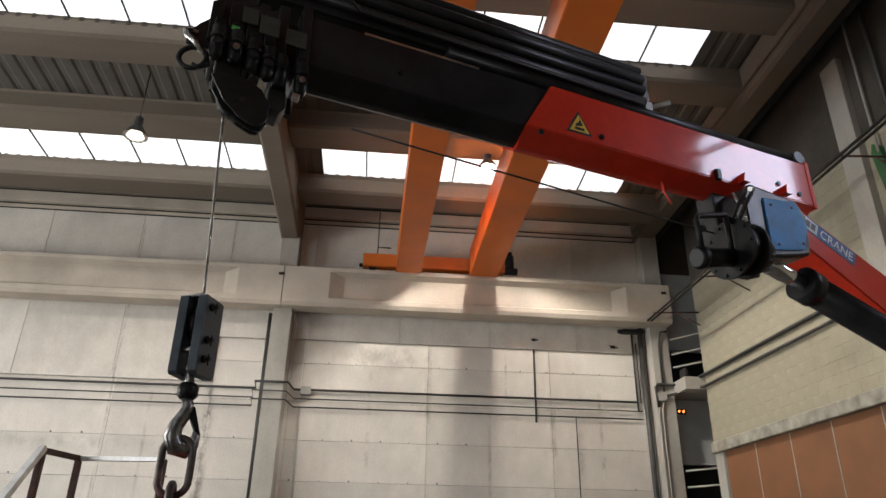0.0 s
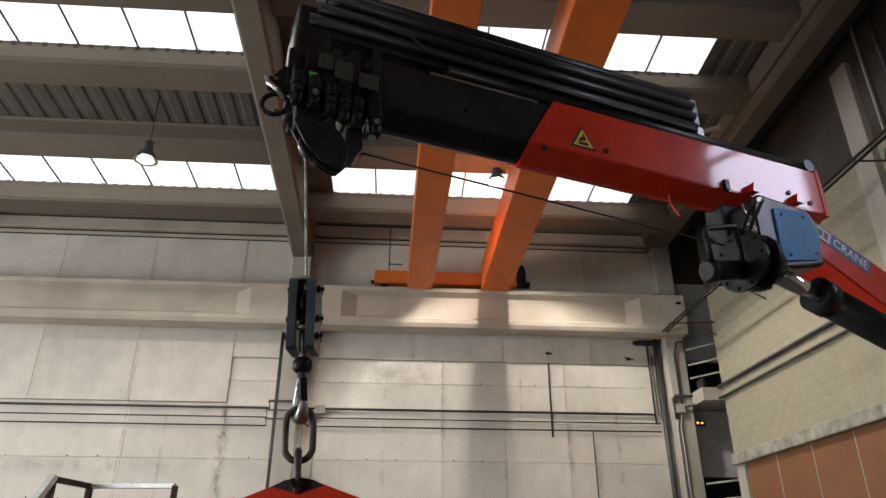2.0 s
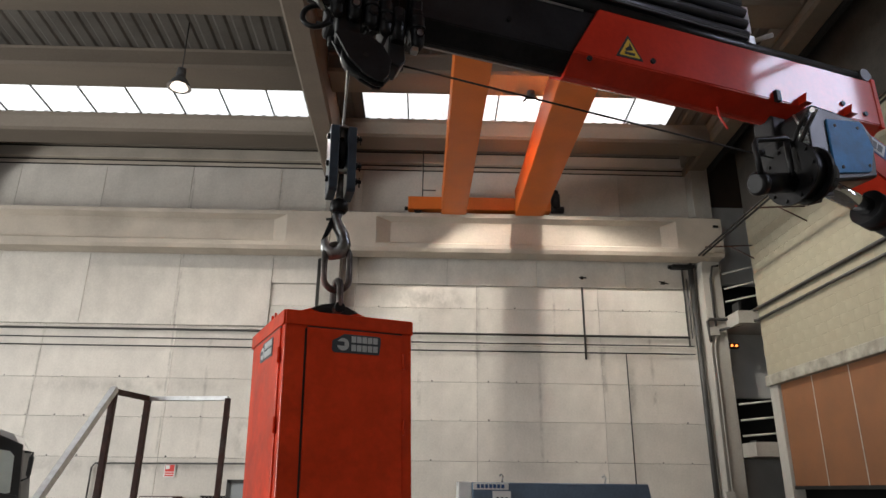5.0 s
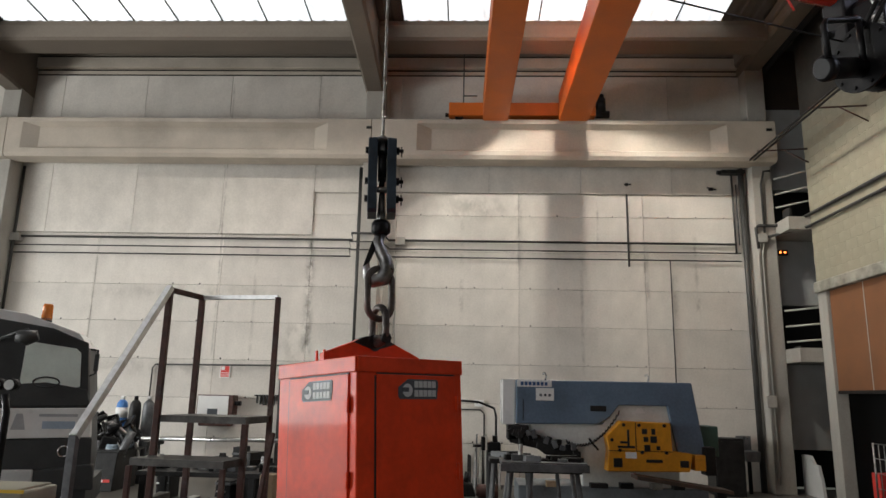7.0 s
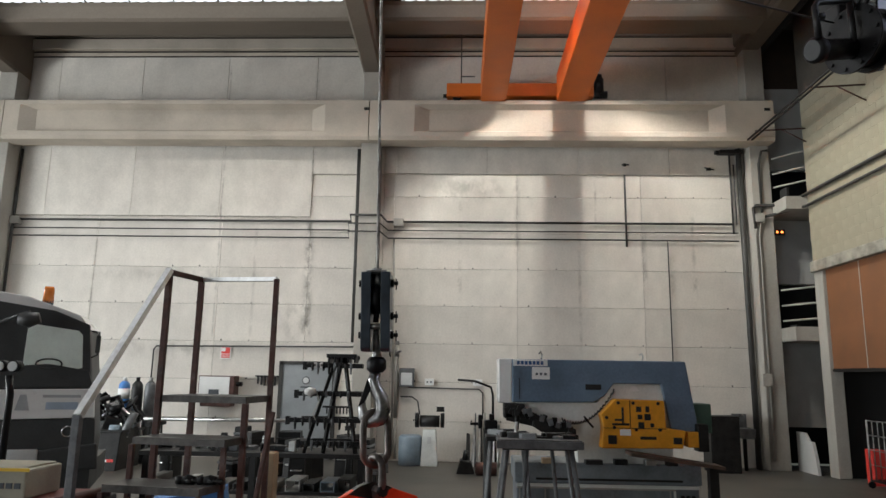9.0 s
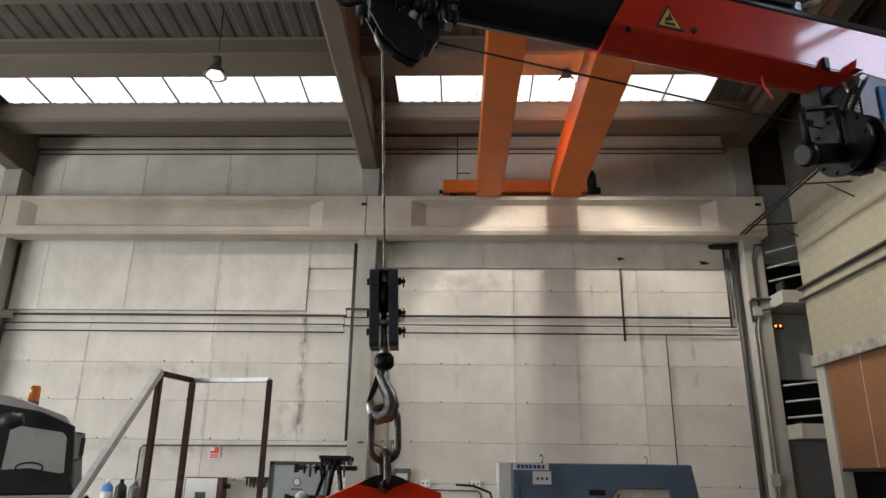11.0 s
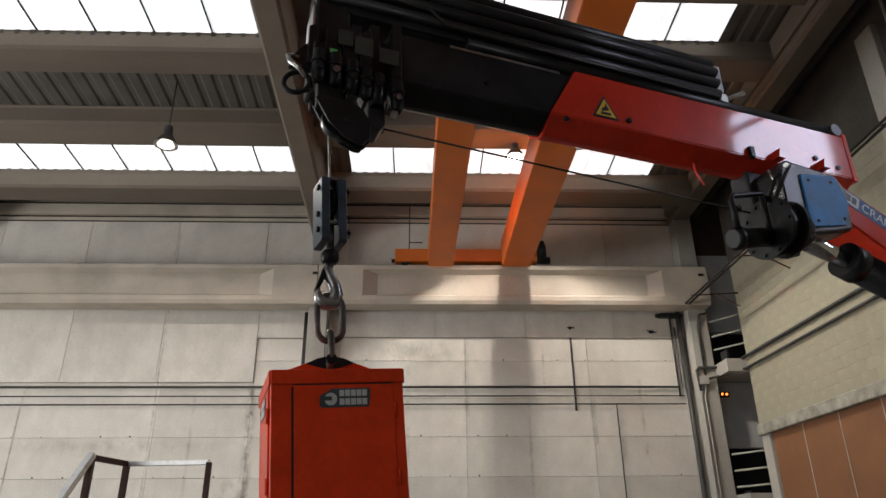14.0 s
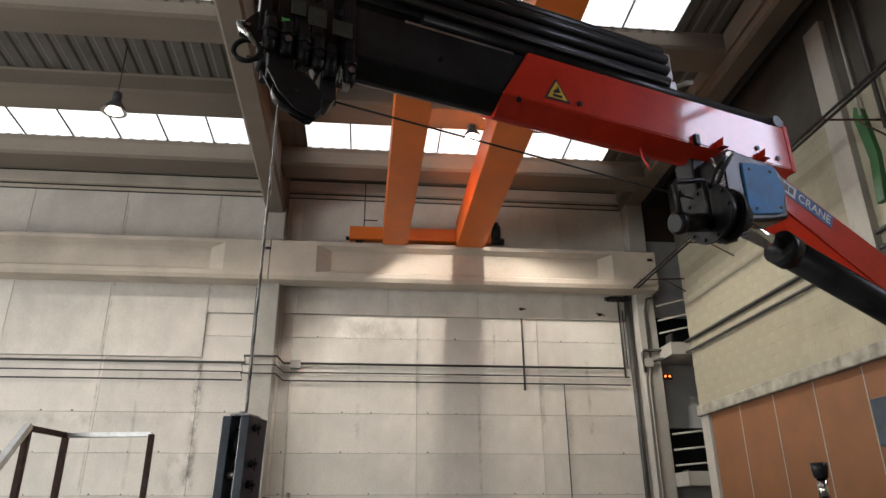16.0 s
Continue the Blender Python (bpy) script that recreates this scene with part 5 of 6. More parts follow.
def ironworker():
    t = thing("ironworker", "blue-grey hydraulic ironworker with yellow tool housing", "machine", pose(0, 6.1, 0))
    part("upper_body", prism([(2.68, 1.98), (2.68, 1.57), (3.45, 1.58), (3.56, 1.64), (3.65, 1.76), (4.10, 1.76), (4.20, 1.22), (4.44, 1.22), (4.42, 1.45), (4.34, 1.98)], -0.02, 0.5, 'y', 0.012), machine_blue, t, "blue-grey upper housing")
    part("end_cap", box(2.55, 2.68, 0.0, 0.48, 1.56, 1.985, 0.012), cab_white, t, "pale grey end cap")
    part("web", prism([(2.70, 1.57), (3.3, 1.25), (3.3, 1.0), (4.2, 1.0), (4.2, 1.76), (3.6, 1.76), (3.5, 1.58)], 0.02, 0.42, 'y', 0.006), machine_grey, t, "pale grey frame plate")
    tool = part("tool_housing", prism([(3.50, 1.17), (4.25, 1.18), (4.28, 1.34), (4.10, 1.36), (4.09, 1.61), (3.64, 1.62), (3.50, 1.48), (3.52, 1.36)], -0.14, 0.02, 'y', 0.01), machine_yellow, t, "yellow tool housing with black openings")
    part("side_block", box(4.30, 4.40, -0.12, 0.02, 1.19, 1.33, 0.008), machine_yellow, t)
    for x, z, w, h in ((3.85, 1.53, 0.025, 0.025), (3.93, 1.53, 0.018, 0.028), (3.86, 1.46, 0.022, 0.022), (3.93, 1.46, 0.030, 0.030), (3.87, 1.385, 0.028, 0.028), (3.97, 1.385, 0.018, 0.018),
                       (3.68, 1.39, 0.08, 0.010), (3.70, 1.47, 0.010, 0.075), (3.66, 1.43, 0.035, 0.010), (3.60, 1.25, 0.04, 0.04), (4.20, 1.25, 0.04, 0.03), (3.93, 1.27, 0.075, 0.014)):
        part("opening", box(x - w, x + w, -0.146, -0.138, z - h, z + h, 0.004), black_label, tool)
    for x, z in ((3.80, 1.585), (4.03, 1.585), (3.66, 1.585), (3.55, 1.45), (3.82, 1.345), (4.04, 1.345), (3.62, 1.36)):
        part("bolt", tube([(x, -0.152, z), (x, -0.138, z)], 0.016, 8), dark_steel, tool)
    part("seam", box(3.765, 3.772, -0.143, -0.139, 1.36, 1.61), black_label, tool)
    part("seam", box(3.52, 4.10, -0.143, -0.139, 1.352, 1.358), black_label, tool)
    part("plate", box(3.67, 3.77, -0.144, -0.139, 1.29, 1.345), white_label, tool)
    part("name_plate", box(2.69, 3.02, -0.028, -0.02, 1.915, 1.975), white_label, t, "white name plate")
    for i in range(7):
        part("name_bar", box(2.725 + 0.038 * i, 2.752 + 0.038 * i, -0.032, -0.028, 1.928, 1.962), blue_label, t)
    part("notice", box(2.87, 3.04, -0.028, -0.02, 1.79, 1.905), white_label, t, "white notice with three symbols")
    for i in range(3):
        part("symbol", tube([(2.915 + 0.042 * i, -0.032, 1.84), (2.915 + 0.042 * i, -0.028, 1.84)], 0.013, 10), grey_label, t)
    part("handle_slot", box(3.38, 3.53, -0.028, -0.019, 1.70, 1.75, 0.004), black_label, t)
    part("seam", box(2.745, 2.752, -0.024, -0.018, 1.60, 1.80), black_label, t)
    part("maker_mark", prism([(3.80, 1.69), (3.90, 1.69), (3.87, 1.74), (3.83, 1.74)], 0.012, 0.02), white_label, t)
    for x in (2.98, 3.98):
        part("lifting_eye", tube([(x, 0.2, 1.97), (x + 0.015, 0.2, 2.03), (x, 0.2, 2.06), (x - 0.02, 0.2, 2.04)], 0.009, 8), steel, t)
    coil = [(3.15 + 0.5 * u + 0.0, -0.03 + 0.012 * math.sin(u * 120), 1.42 - 0.26 * u * (1 - u) + 0.28 * u * u + 0.012 * math.cos(u * 120)) for u in (i / 140 for i in range(141))]
    part("coiled_cable", tube(coil, 0.006, 6), black_rubber, t, "black coiled cable")
    part("shear_arm", prism([(2.88, 1.44), (3.2, 1.34), (3.2, 1.29), (2.95, 1.30), (2.86, 1.36)], -0.1, 0.05, 'y', 0.01), dark_steel, t)
    part("clamp", merge(box(2.60, 2.80, -0.05, 0.2, 1.42, 1.56, 0.01), tube([(2.72, -0.06, 1.46), (2.72, -0.06, 1.32)], 0.02, 8)), dark_steel, t)
    base = part("base", box(2.72, 4.42, 0.0, 0.55, 0.0, 0.84, 0.012), base_blue, t, "scuffed grey-blue base cabinet")
    part("base_rail", box(2.70, 4.44, -0.03, 0.57, 0.84, 1.02, 0.01), base_blue, t)
    # Thin dark strip laid on the rail to draw its shadow line.
    part("rail_shadow_gap", box(2.90, 4.26, -0.036, -0.028, 0.865, 0.885), dark_steel, t)
    part("base_frame", box(2.72, 4.42, -0.012, 0.0, 0.80, 0.83), machine_grey, t)
    part("base_frame", box(4.18, 4.20, -0.012, 0.0, 0.0, 0.80), machine_grey, t)
    for i in range(3):
        part("knob", tube([(4.26 + 0.05 * i, -0.02, 0.73), (4.26 + 0.05 * i, 0.0, 0.73)], 0.018, 10), black_label, t)
    part("support_table", prism([(3.72, 1.16), (4.55, 1.05), (4.55, 1.02), (3.72, 1.125)], -0.35, -0.10, 'y', 0.004), rusty_plate, t, "rust-brown steel support table")
    part("table_leg", box(4.44, 4.52, -0.25, -0.17, 0.0, 1.03), dark_steel, t)
    part("side_motor", box(4.44, 4.62, 0.15, 0.5, 1.30, 1.58, 0.01), green_paint, t, "dark green motor box")
    part("gauge_block", box(4.40, 4.50, -0.1, 0.05, 1.15, 1.40, 0.01), dark_steel, t)
    return t


press = ironworker()
rnd = random.Random(31)
for i in range(26):
    x = 2.62 + 0.024 * i
    z = 1.53 - 0.0075 * i + rnd.uniform(-0.03, 0.03)
    part("linkage_piece", box(-0.022, 0.022, -0.03, 0.03, -rnd.uniform(0.015, 0.045), rnd.uniform(0.012, 0.035), 0.003, pose(x, 6.02 - 6.1 + rnd.uniform(-0.08, 0.05), z, 0, rnd.uniform(-25, 25), 0)), rnd.choice((dark_steel, cast_black, mid_steel, dark_steel)), press)
part("linkage_bar", prism([(2.62, 1.47), (3.28, 1.33), (3.28, 1.27), (2.62, 1.40)], -0.05, 0.02, 'y', 0.004), dark_steel, press)
part("hand_lever", tube([(3.42, -0.16, 1.36), (3.36, -0.20, 1.42), (3.33, -0.22, 1.46)], 0.010, 8), cast_black, press)
for x in (2.74, 2.98, 4.14):
    part("base_trim", box(x, x + 0.014, -0.018, -0.011, 0.10, 0.80), pipe_light, press)
part("base_trim", box(2.72, 4.2, -0.018, -0.011, 0.785, 0.80), pipe_light, press)
for x, w, z, h, mat in ((2.95, 0.10, 0.93, 0.05, wood_mat), (3.35, 0.16, 1.02, 0.04, dark_steel), (3.62, 0.12, 1.02, 0.05, cast_black), (3.9, 0.10, 1.05, 0.05, steel), (4.10, 0.10, 1.04, 0.06, dark_steel)):
    tagged(part("loose_block", box(x, x + w, 5.98, 6.07, 1.02, 1.02 + h, 0.004), mat), "loose offcut lying on the machine bed", "offcut", "offcuts on the machine bed")
stand = thing("work_stand", "dark steel work stand with splayed tube legs", "work stand", pose(2.84, 5.3, 0))
part("top", box(-0.34, 0.34, -0.22, 0.22, 1.27, 1.31, 0.006), dark_tread, stand, "worn dark top plate")
part("top_frame", box(-0.30, 0.30, -0.18, 0.18, 1.225, 1.27), dark_steel, stand)
part("side_lip", box(-0.35, 0.35, -0.235, -0.22, 1.24, 1.30), mid_steel, stand)
for sx in (-1, 1):
    for sy in (-1, 1):
        part("leg", tube([(0.26 * sx, 0.15 * sy, 1.24), (0.42 * sx, 0.26 * sy, 0.0)], 0.020, 8), mid_steel, stand)
    part("inner_leg", tube([(0.10 * sx, -0.16, 1.24), (0.20 * sx, -0.22, 0.0)], 0.016, 8), mid_steel, stand)
part("brace", tube([(-0.34, -0.21, 0.62), (0.34, -0.21, 0.62)], 0.012, 6), dark_steel, stand)
tagged(part("drill_bit", tube([(2.66, 5.25, 1.31), (2.66, 5.25, 1.37), (2.66, 5.25, 1.44)], [0.022, 0.018, 0.012], 10), steel), "bright drill bit standing on the stand", "drill bit")
stand2 = thing("roller_stand", "dark steel roller stand loaded with scrap", "work stand", pose(2.62, 5.9, 0))
part("top", box(-0.20, 0.22, -0.2, 0.2, 1.24, 1.28, 0.006), dark_steel, stand2)
for sx in (-1, 1):
    for sy in (-1, 1):
        part("leg", tube([(0.15 * sx, 0.14 * sy, 1.24), (0.24 * sx, 0.20 * sy, 0.0)], 0.018, 8), mid_steel, stand2)
vice = thing("bench_vice", "small dark vice on a pedestal arm", "vice", pose(2.45, 6.4, 0))
part("post", tube([(0, 0, 0), (0, 0, 1.30)], 0.04, 10), dark_steel, vice)
part("jaws", merge(box(-0.03, 0.10, -0.07, 0.07, 1.28, 1.38, 0.015), box(-0.09, -0.05, -0.07, 0.07, 1.30, 1.43, 0.01), box(0.02, 0.07, -0.05, 0.05, 1.38, 1.44, 0.008), tube([(-0.09, 0, 1.34), (-0.17, 0, 1.34)], 0.014, 8), tube([(-0.16, -0.07, 1.34), (-0.16, 0.07, 1.34)], 0.008, 6)), cast_black, vice)
part("lamp_arm", tube([(0.06, 0.1, 1.40), (0.06, 0.1, 1.62), (0.04, 0.1, 1.70), (-0.12, 0.1, 1.76), (-0.3, 0.1, 1.77)], 0.012, 8), cast_black, vice)

# ---- tool rack on a bench ----
bench = thing("work_bench", "long dark steel work bench with clutter", "bench", pose(0, 9.0, 0))
part("top", box(-2.15, 0.95, -0.3, 0.45, 0.70, 0.76, 0.006), dark_steel, bench)
for x in (-2.05, -0.6, 0.85):
    for y in (-0.25, 0.38):
        part("leg", box(x - 0.04, x + 0.04, y - 0.04, y + 0.04, 0, 0.70), dark_steel, bench)
part("shelf", box(-2.1, 0.9, -0.25, 0.4, 0.22, 0.26), dark_steel, bench)
rack = thing("tool_rack", "black A-frame tool rack with dies hung on pegs", "tool rack", pose(0.40, 9.0, 0.76))
def strut(p, q, w, mat, parent, name):
    """A square bar between two points."""
    p, q = Vector(p), Vector(q)
    m = (q - p).to_track_quat('Z', 'Y').to_matrix().to_4x4()
    m.translation = p
    return part(name, box(-w, w, -w, w, 0, (q - p).length, 0.003, m), mat, parent)


for sy in (-0.22, 0.22):
    for foot, head in ((-0.34, 0.02), (-0.08, 0.10), (0.36, 0.14)) if sy < 0 else ((-0.16, 0.04), (0.28, 0.12)):
        strut((foot, sy, 0.0), (head, sy * 0.3, 1.27), 0.022, cast_black, rack, "upright")
for i, (z, x0, x1) in enumerate(((0.10, -0.42, 0.46), (0.40, -0.58, 0.42), (0.75, -0.48, 0.42), (1.13, -0.38, 0.42))):
    part("shelf_bar", box(x0, x1, -0.25, -0.19, z, z + 0.06, 0.005), cast_black, rack)
    part("shelf_bar", box(x0 + 0.1, x1 - 0.05, 0.15, 0.20, z, z + 0.06, 0.005), cast_black, rack)
    n = (9, 8, 7, 8)[i]
    for j in range(n):
        x = x0 + 0.12 + j * (x1 - x0 - 0.2) / n
        drop = 0.02 + 0.022 * ((i * 3 + j * 2) % 4)
        part("peg_tool", merge(tube([(x, -0.27, z + 0.07), (x, -0.27, z + 0.02), (x, -0.27, z - drop)], [0.014, 0.02, 0.012], 8), tube([(x, -0.29, z + 0.045), (x, -0.24, z + 0.045)], 0.010, 6)), (dark_steel, mid_steel, cast_black)[(i * 2 + j) % 3], rack)
    part("bar_end", box(x0 - 0.02, x0 + 0.03, -0.26, -0.18, z - 0.03, z + 0.08, 0.004), cast_black, rack)
part("head_frame", merge(*[box(-0.08 + 0.09 * k, -0.055 + 0.09 * k, -0.16, 0.14, 1.20, 1.31, 0.004) for k in range(5)], box(-0.10, 0.32, -0.17, -0.13, 1.27, 1.32, 0.004), box(-0.10, 0.32, 0.10, 0.14, 1.25, 1.30, 0.004)), cast_black, rack)
for x in (-0.23, -0.14):
    part("label_disc", tube([(x, -0.268, 1.165), (x, -0.252, 1.165)], 0.038, 14), white_label, rack, "white disc")
    part("disc_eye", tube([(x, -0.272, 1.165), (x, -0.268, 1.165)], 0.014, 10), black_label, rack)
part("white_bulb", tube([(-0.34, -0.30, 0.80), (-0.28, -0.30, 0.81), (-0.20, -0.30, 0.82)], [0.035, 0.062, 0.035], 12), white_label, rack, "white rounded lamp head")
part("bulb_cord", tube([(-0.18, -0.31, 0.80), (-0.14, -0.31, 0.68), (-0.22, -0.31, 0.52), (-0.18, -0.31, 0.44)], 0.008, 6), pipe_light, rack, "pale looped cord")
for k in range(7):
    part("hanging_key", box(-0.05 + 0.045 * k, -0.03 + 0.045 * k, -0.275, -0.262, 0.52, 0.60 + 0.02 * (k % 2), 0.002), dark_steel, rack)
part("key_bar", box(-0.10, 0.28, -0.28, -0.262, 0.60, 0.625), cast_black, rack)
rnd = random.Random(11)
for i in range(26):
    x, w, h = -2.1 + 0.109 * i + rnd.uniform(-0.03, 0.03), rnd.uniform(0.05, 0.16), rnd.uniform(0.05, 0.28)
    if -0.1 < x < 0.9:
        continue
    y = 9.0 + rnd.uniform(-0.2, 0.3)
    kind = rnd.choice(("offcut", "steel_profile", "tool_case"))
    mat = rnd.choice((dark_steel, mid_steel, cast_black, steel, dark_steel))
    if kind == "steel_profile":
        bm = merge(box(x, x + w, y, y + 0.2, 0.76, 0.775), box(x, x + 0.012, y, y + 0.2, 0.775, 0.76 + h * 0.6), box(x + w - 0.012, x + w, y, y + 0.2, 0.775, 0.76 + h * 0.6), box(x, x + w, y, y + 0.2, 0.76 + h * 0.6, 0.775 + h * 0.6))
        tagged(part("steel_profile", bm, mat), "short steel box section lying on the bench", "steel profile", "bench clutter")
    elif kind == "offcut":
        tagged(part("steel_offcut", prism([(x, 0.76), (x + w, 0.76), (x + w * 0.8, 0.76 + h), (x + w * 0.3, 0.76 + h)], y, y + 0.03, 'y', 0.003), mat), "steel plate offcut standing on the bench", "offcut", "bench clutter")
    else:
        tagged(part("tool_case", box(x, x + w, y, y + 0.15, 0.76, 0.76 + h * 0.7, 0.01), mat), "small dark tool case on the bench", "tool case", "bench clutter")
part_rail = tagged(part("long_tube", tube([(-2.95, 10.5, 1.05), (0.6, 10.5, 1.07)], 0.03, 10), steel), "long pale steel tube resting on trestles", "tube")
for x in (-2.75, 0.4):
    tr = thing("trestle", "dark steel trestle under the long tube", "trestle", pose(x, 10.5, 0), "trestles")
    part("beam", box(-0.04, 0.04, -0.3, 0.3, 0.95, 1.02), dark_steel, tr)
    for sy in (-1, 1):
        part("leg", tube([(0, 0.2 * sy, 0.97), (0, 0.34 * sy, 0)], 0.02, 8), dark_steel, tr)
for i in range(12):
    x = -2.05 + 0.235 * i
    w, h = rnd.uniform(0.1, 0.2), rnd.uniform(0.08, 0.16)
    bm = merge(box(x, x + w, 8.8, 9.3, 0.26, 0.272), box(x, x + 0.012, 8.8, 9.3, 0.272, 0.26 + h), box(x + w - 0.012, x + w, 8.8, 9.3, 0.272, 0.26 + h), box(x, x + w, 8.8, 9.3, 0.26 + h, 0.272 + h))
    tagged(part("steel_profile", bm, rnd.choice((dark_steel, mid_steel, tank_blue, pipe_light, steel))), "steel box section stored on the bench shelf", "steel profile", "stored profiles")

# ---- mobile steps ----
def mobile_steps():
    t = thing("mobile_steps", "oxide-brown steel mobile steps with a worn handrail", "mobile steps")
    bl, br, fl, fr = Vector((-0.02, 5.04, 0)), Vector((0.65, 4.95, 0)), Vector((-0.11, 4.61, 0)), Vector((0.60, 4.50, 0))
    down = (fl - bl).normalized() * 0.27
    def bar(p, q, w, mat, name="post"):
        p, q = Vector(p), Vector(q)
        d = (q - p).normalized()
        m = d.to_track_quat('Z', 'Y').to_matrix().to_4x4()
        m.translation = p
        return part(name, box(-w, w, -w, w, 0, (q - p).length, 0.003, m), mat, t)
    up = Vector((0, 0, 1))
    bar(fl, fl + up * 2.58, 0.022, brown_steel)
    bar(bl, bl + up * 2.58, 0.022, brown_steel)
    bar(br, br + up * 2.58, 0.020, brown_steel)
    bar(fr, fr + up * 1.58, 0.022, brown_steel)
    bar(fl + up * 2.58, bl + up * 2.58, 0.020, brown_steel, "guard_rail")
    bar(bl + up * 2.58, br + up * 2.58, 0.018, worn_rail, "guard_rail")
    foot = Vector((-0.20, 3.68, 0))
    bar(fl + up * 2.60, foot + up * 1.52, 0.024, worn_rail, "handrail")
    bar(foot, foot + up * 1.53, 0.024, mid_steel, "rail_post")
    def tread(a, b, c, d, z, name):
        bm = bmesh.new()
        lo = [bm.verts.new((p.x, p.y, z - 0.05)) for p in (a, b, c, d)]
        hi = [bm.verts.new((p.x, p.y, z)) for p in (a, b, c, d)]
        bm.faces.new(lo), bm.faces.new(hi)
        for i in range(4):
            bm.faces.new((lo[i], lo[(i + 1) % 4], hi[(i + 1) % 4], hi[i]))
        return part(name, bm, tread_steel, t)
    tread(fl, fr, br, bl, 1.63, "platform")
    for k in range(1, 5):
        z = 1.63 - 0.29 * k
        a, b = fl + down * (k - 0.05), fr + down * (k - 0.05)
        c, d = fr + down * (k - 1.25), fl + down * (k - 1.25)
        tread(a, b, c, d, z, "tread")
        for p in (a, b):
            bar(p, p + up * (z - 0.05), 0.018, brown_steel, "tread_leg")
    bar(fr + up * 0.1, fr + (bl - fl) + up * 1.5, 0.016, brown_steel, "brace")
    return t, down, fl


steps, step_down, step_fl = mobile_steps()
gloves = thing("work_gloves", "pair of dark work gloves on the step", "gloves", pose(0.44, 4.18, 1.05))
for dx, a in ((-0.09, 0.25), (0.06, -0.2)):
    pieces = [tube([(dx - 0.06, 0, 0.022), (dx - 0.01, 0.0, 0.03), (dx + 0.035, 0.005, 0.024)], [0.024, 0.034, 0.026], 10), tube([(dx - 0.09, 0, 0.024), (dx - 0.05, 0, 0.024)], [0.032, 0.026], 10)]
    for k in range(4):
        y = -0.027 + 0.018 * k
        pieces.append(tube([(dx + 0.02, y, 0.024), (dx + 0.06, y + a * 0.03, 0.022 + 0.006 * (k % 2)), (dx + 0.085, y + a * 0.06, 0.012)], [0.012, 0.010, 0.007], 8))
    pieces.append(tube([(dx - 0.01, -0.03, 0.026), (dx + 0.03, -0.055, 0.02)], [0.013, 0.008], 8))
    part("glove", merge(*pieces), black_rubber, gloves)
tagged(part("blue_beam", box(-0.42, 0.20, -0.12, 0.12, -0.14, 0.0, 0.006, pose(0.17, 4.85, 0.90, 0, -9, 12)), bright_blue), "bright blue painted steel beam on blocks", "beam")
tagged(part("timber_block", box(0.50, 0.62, 5.3, 5.45, 0.0, 1.14, 0.006), wood_mat), "pale timber post standing on the floor", "timber")
tagged(part("support_block", box(0.02, 0.24, 4.78, 4.96, 0.0, 0.765, 0.01), dark_steel), "dark steel block under the blue beam", "block")

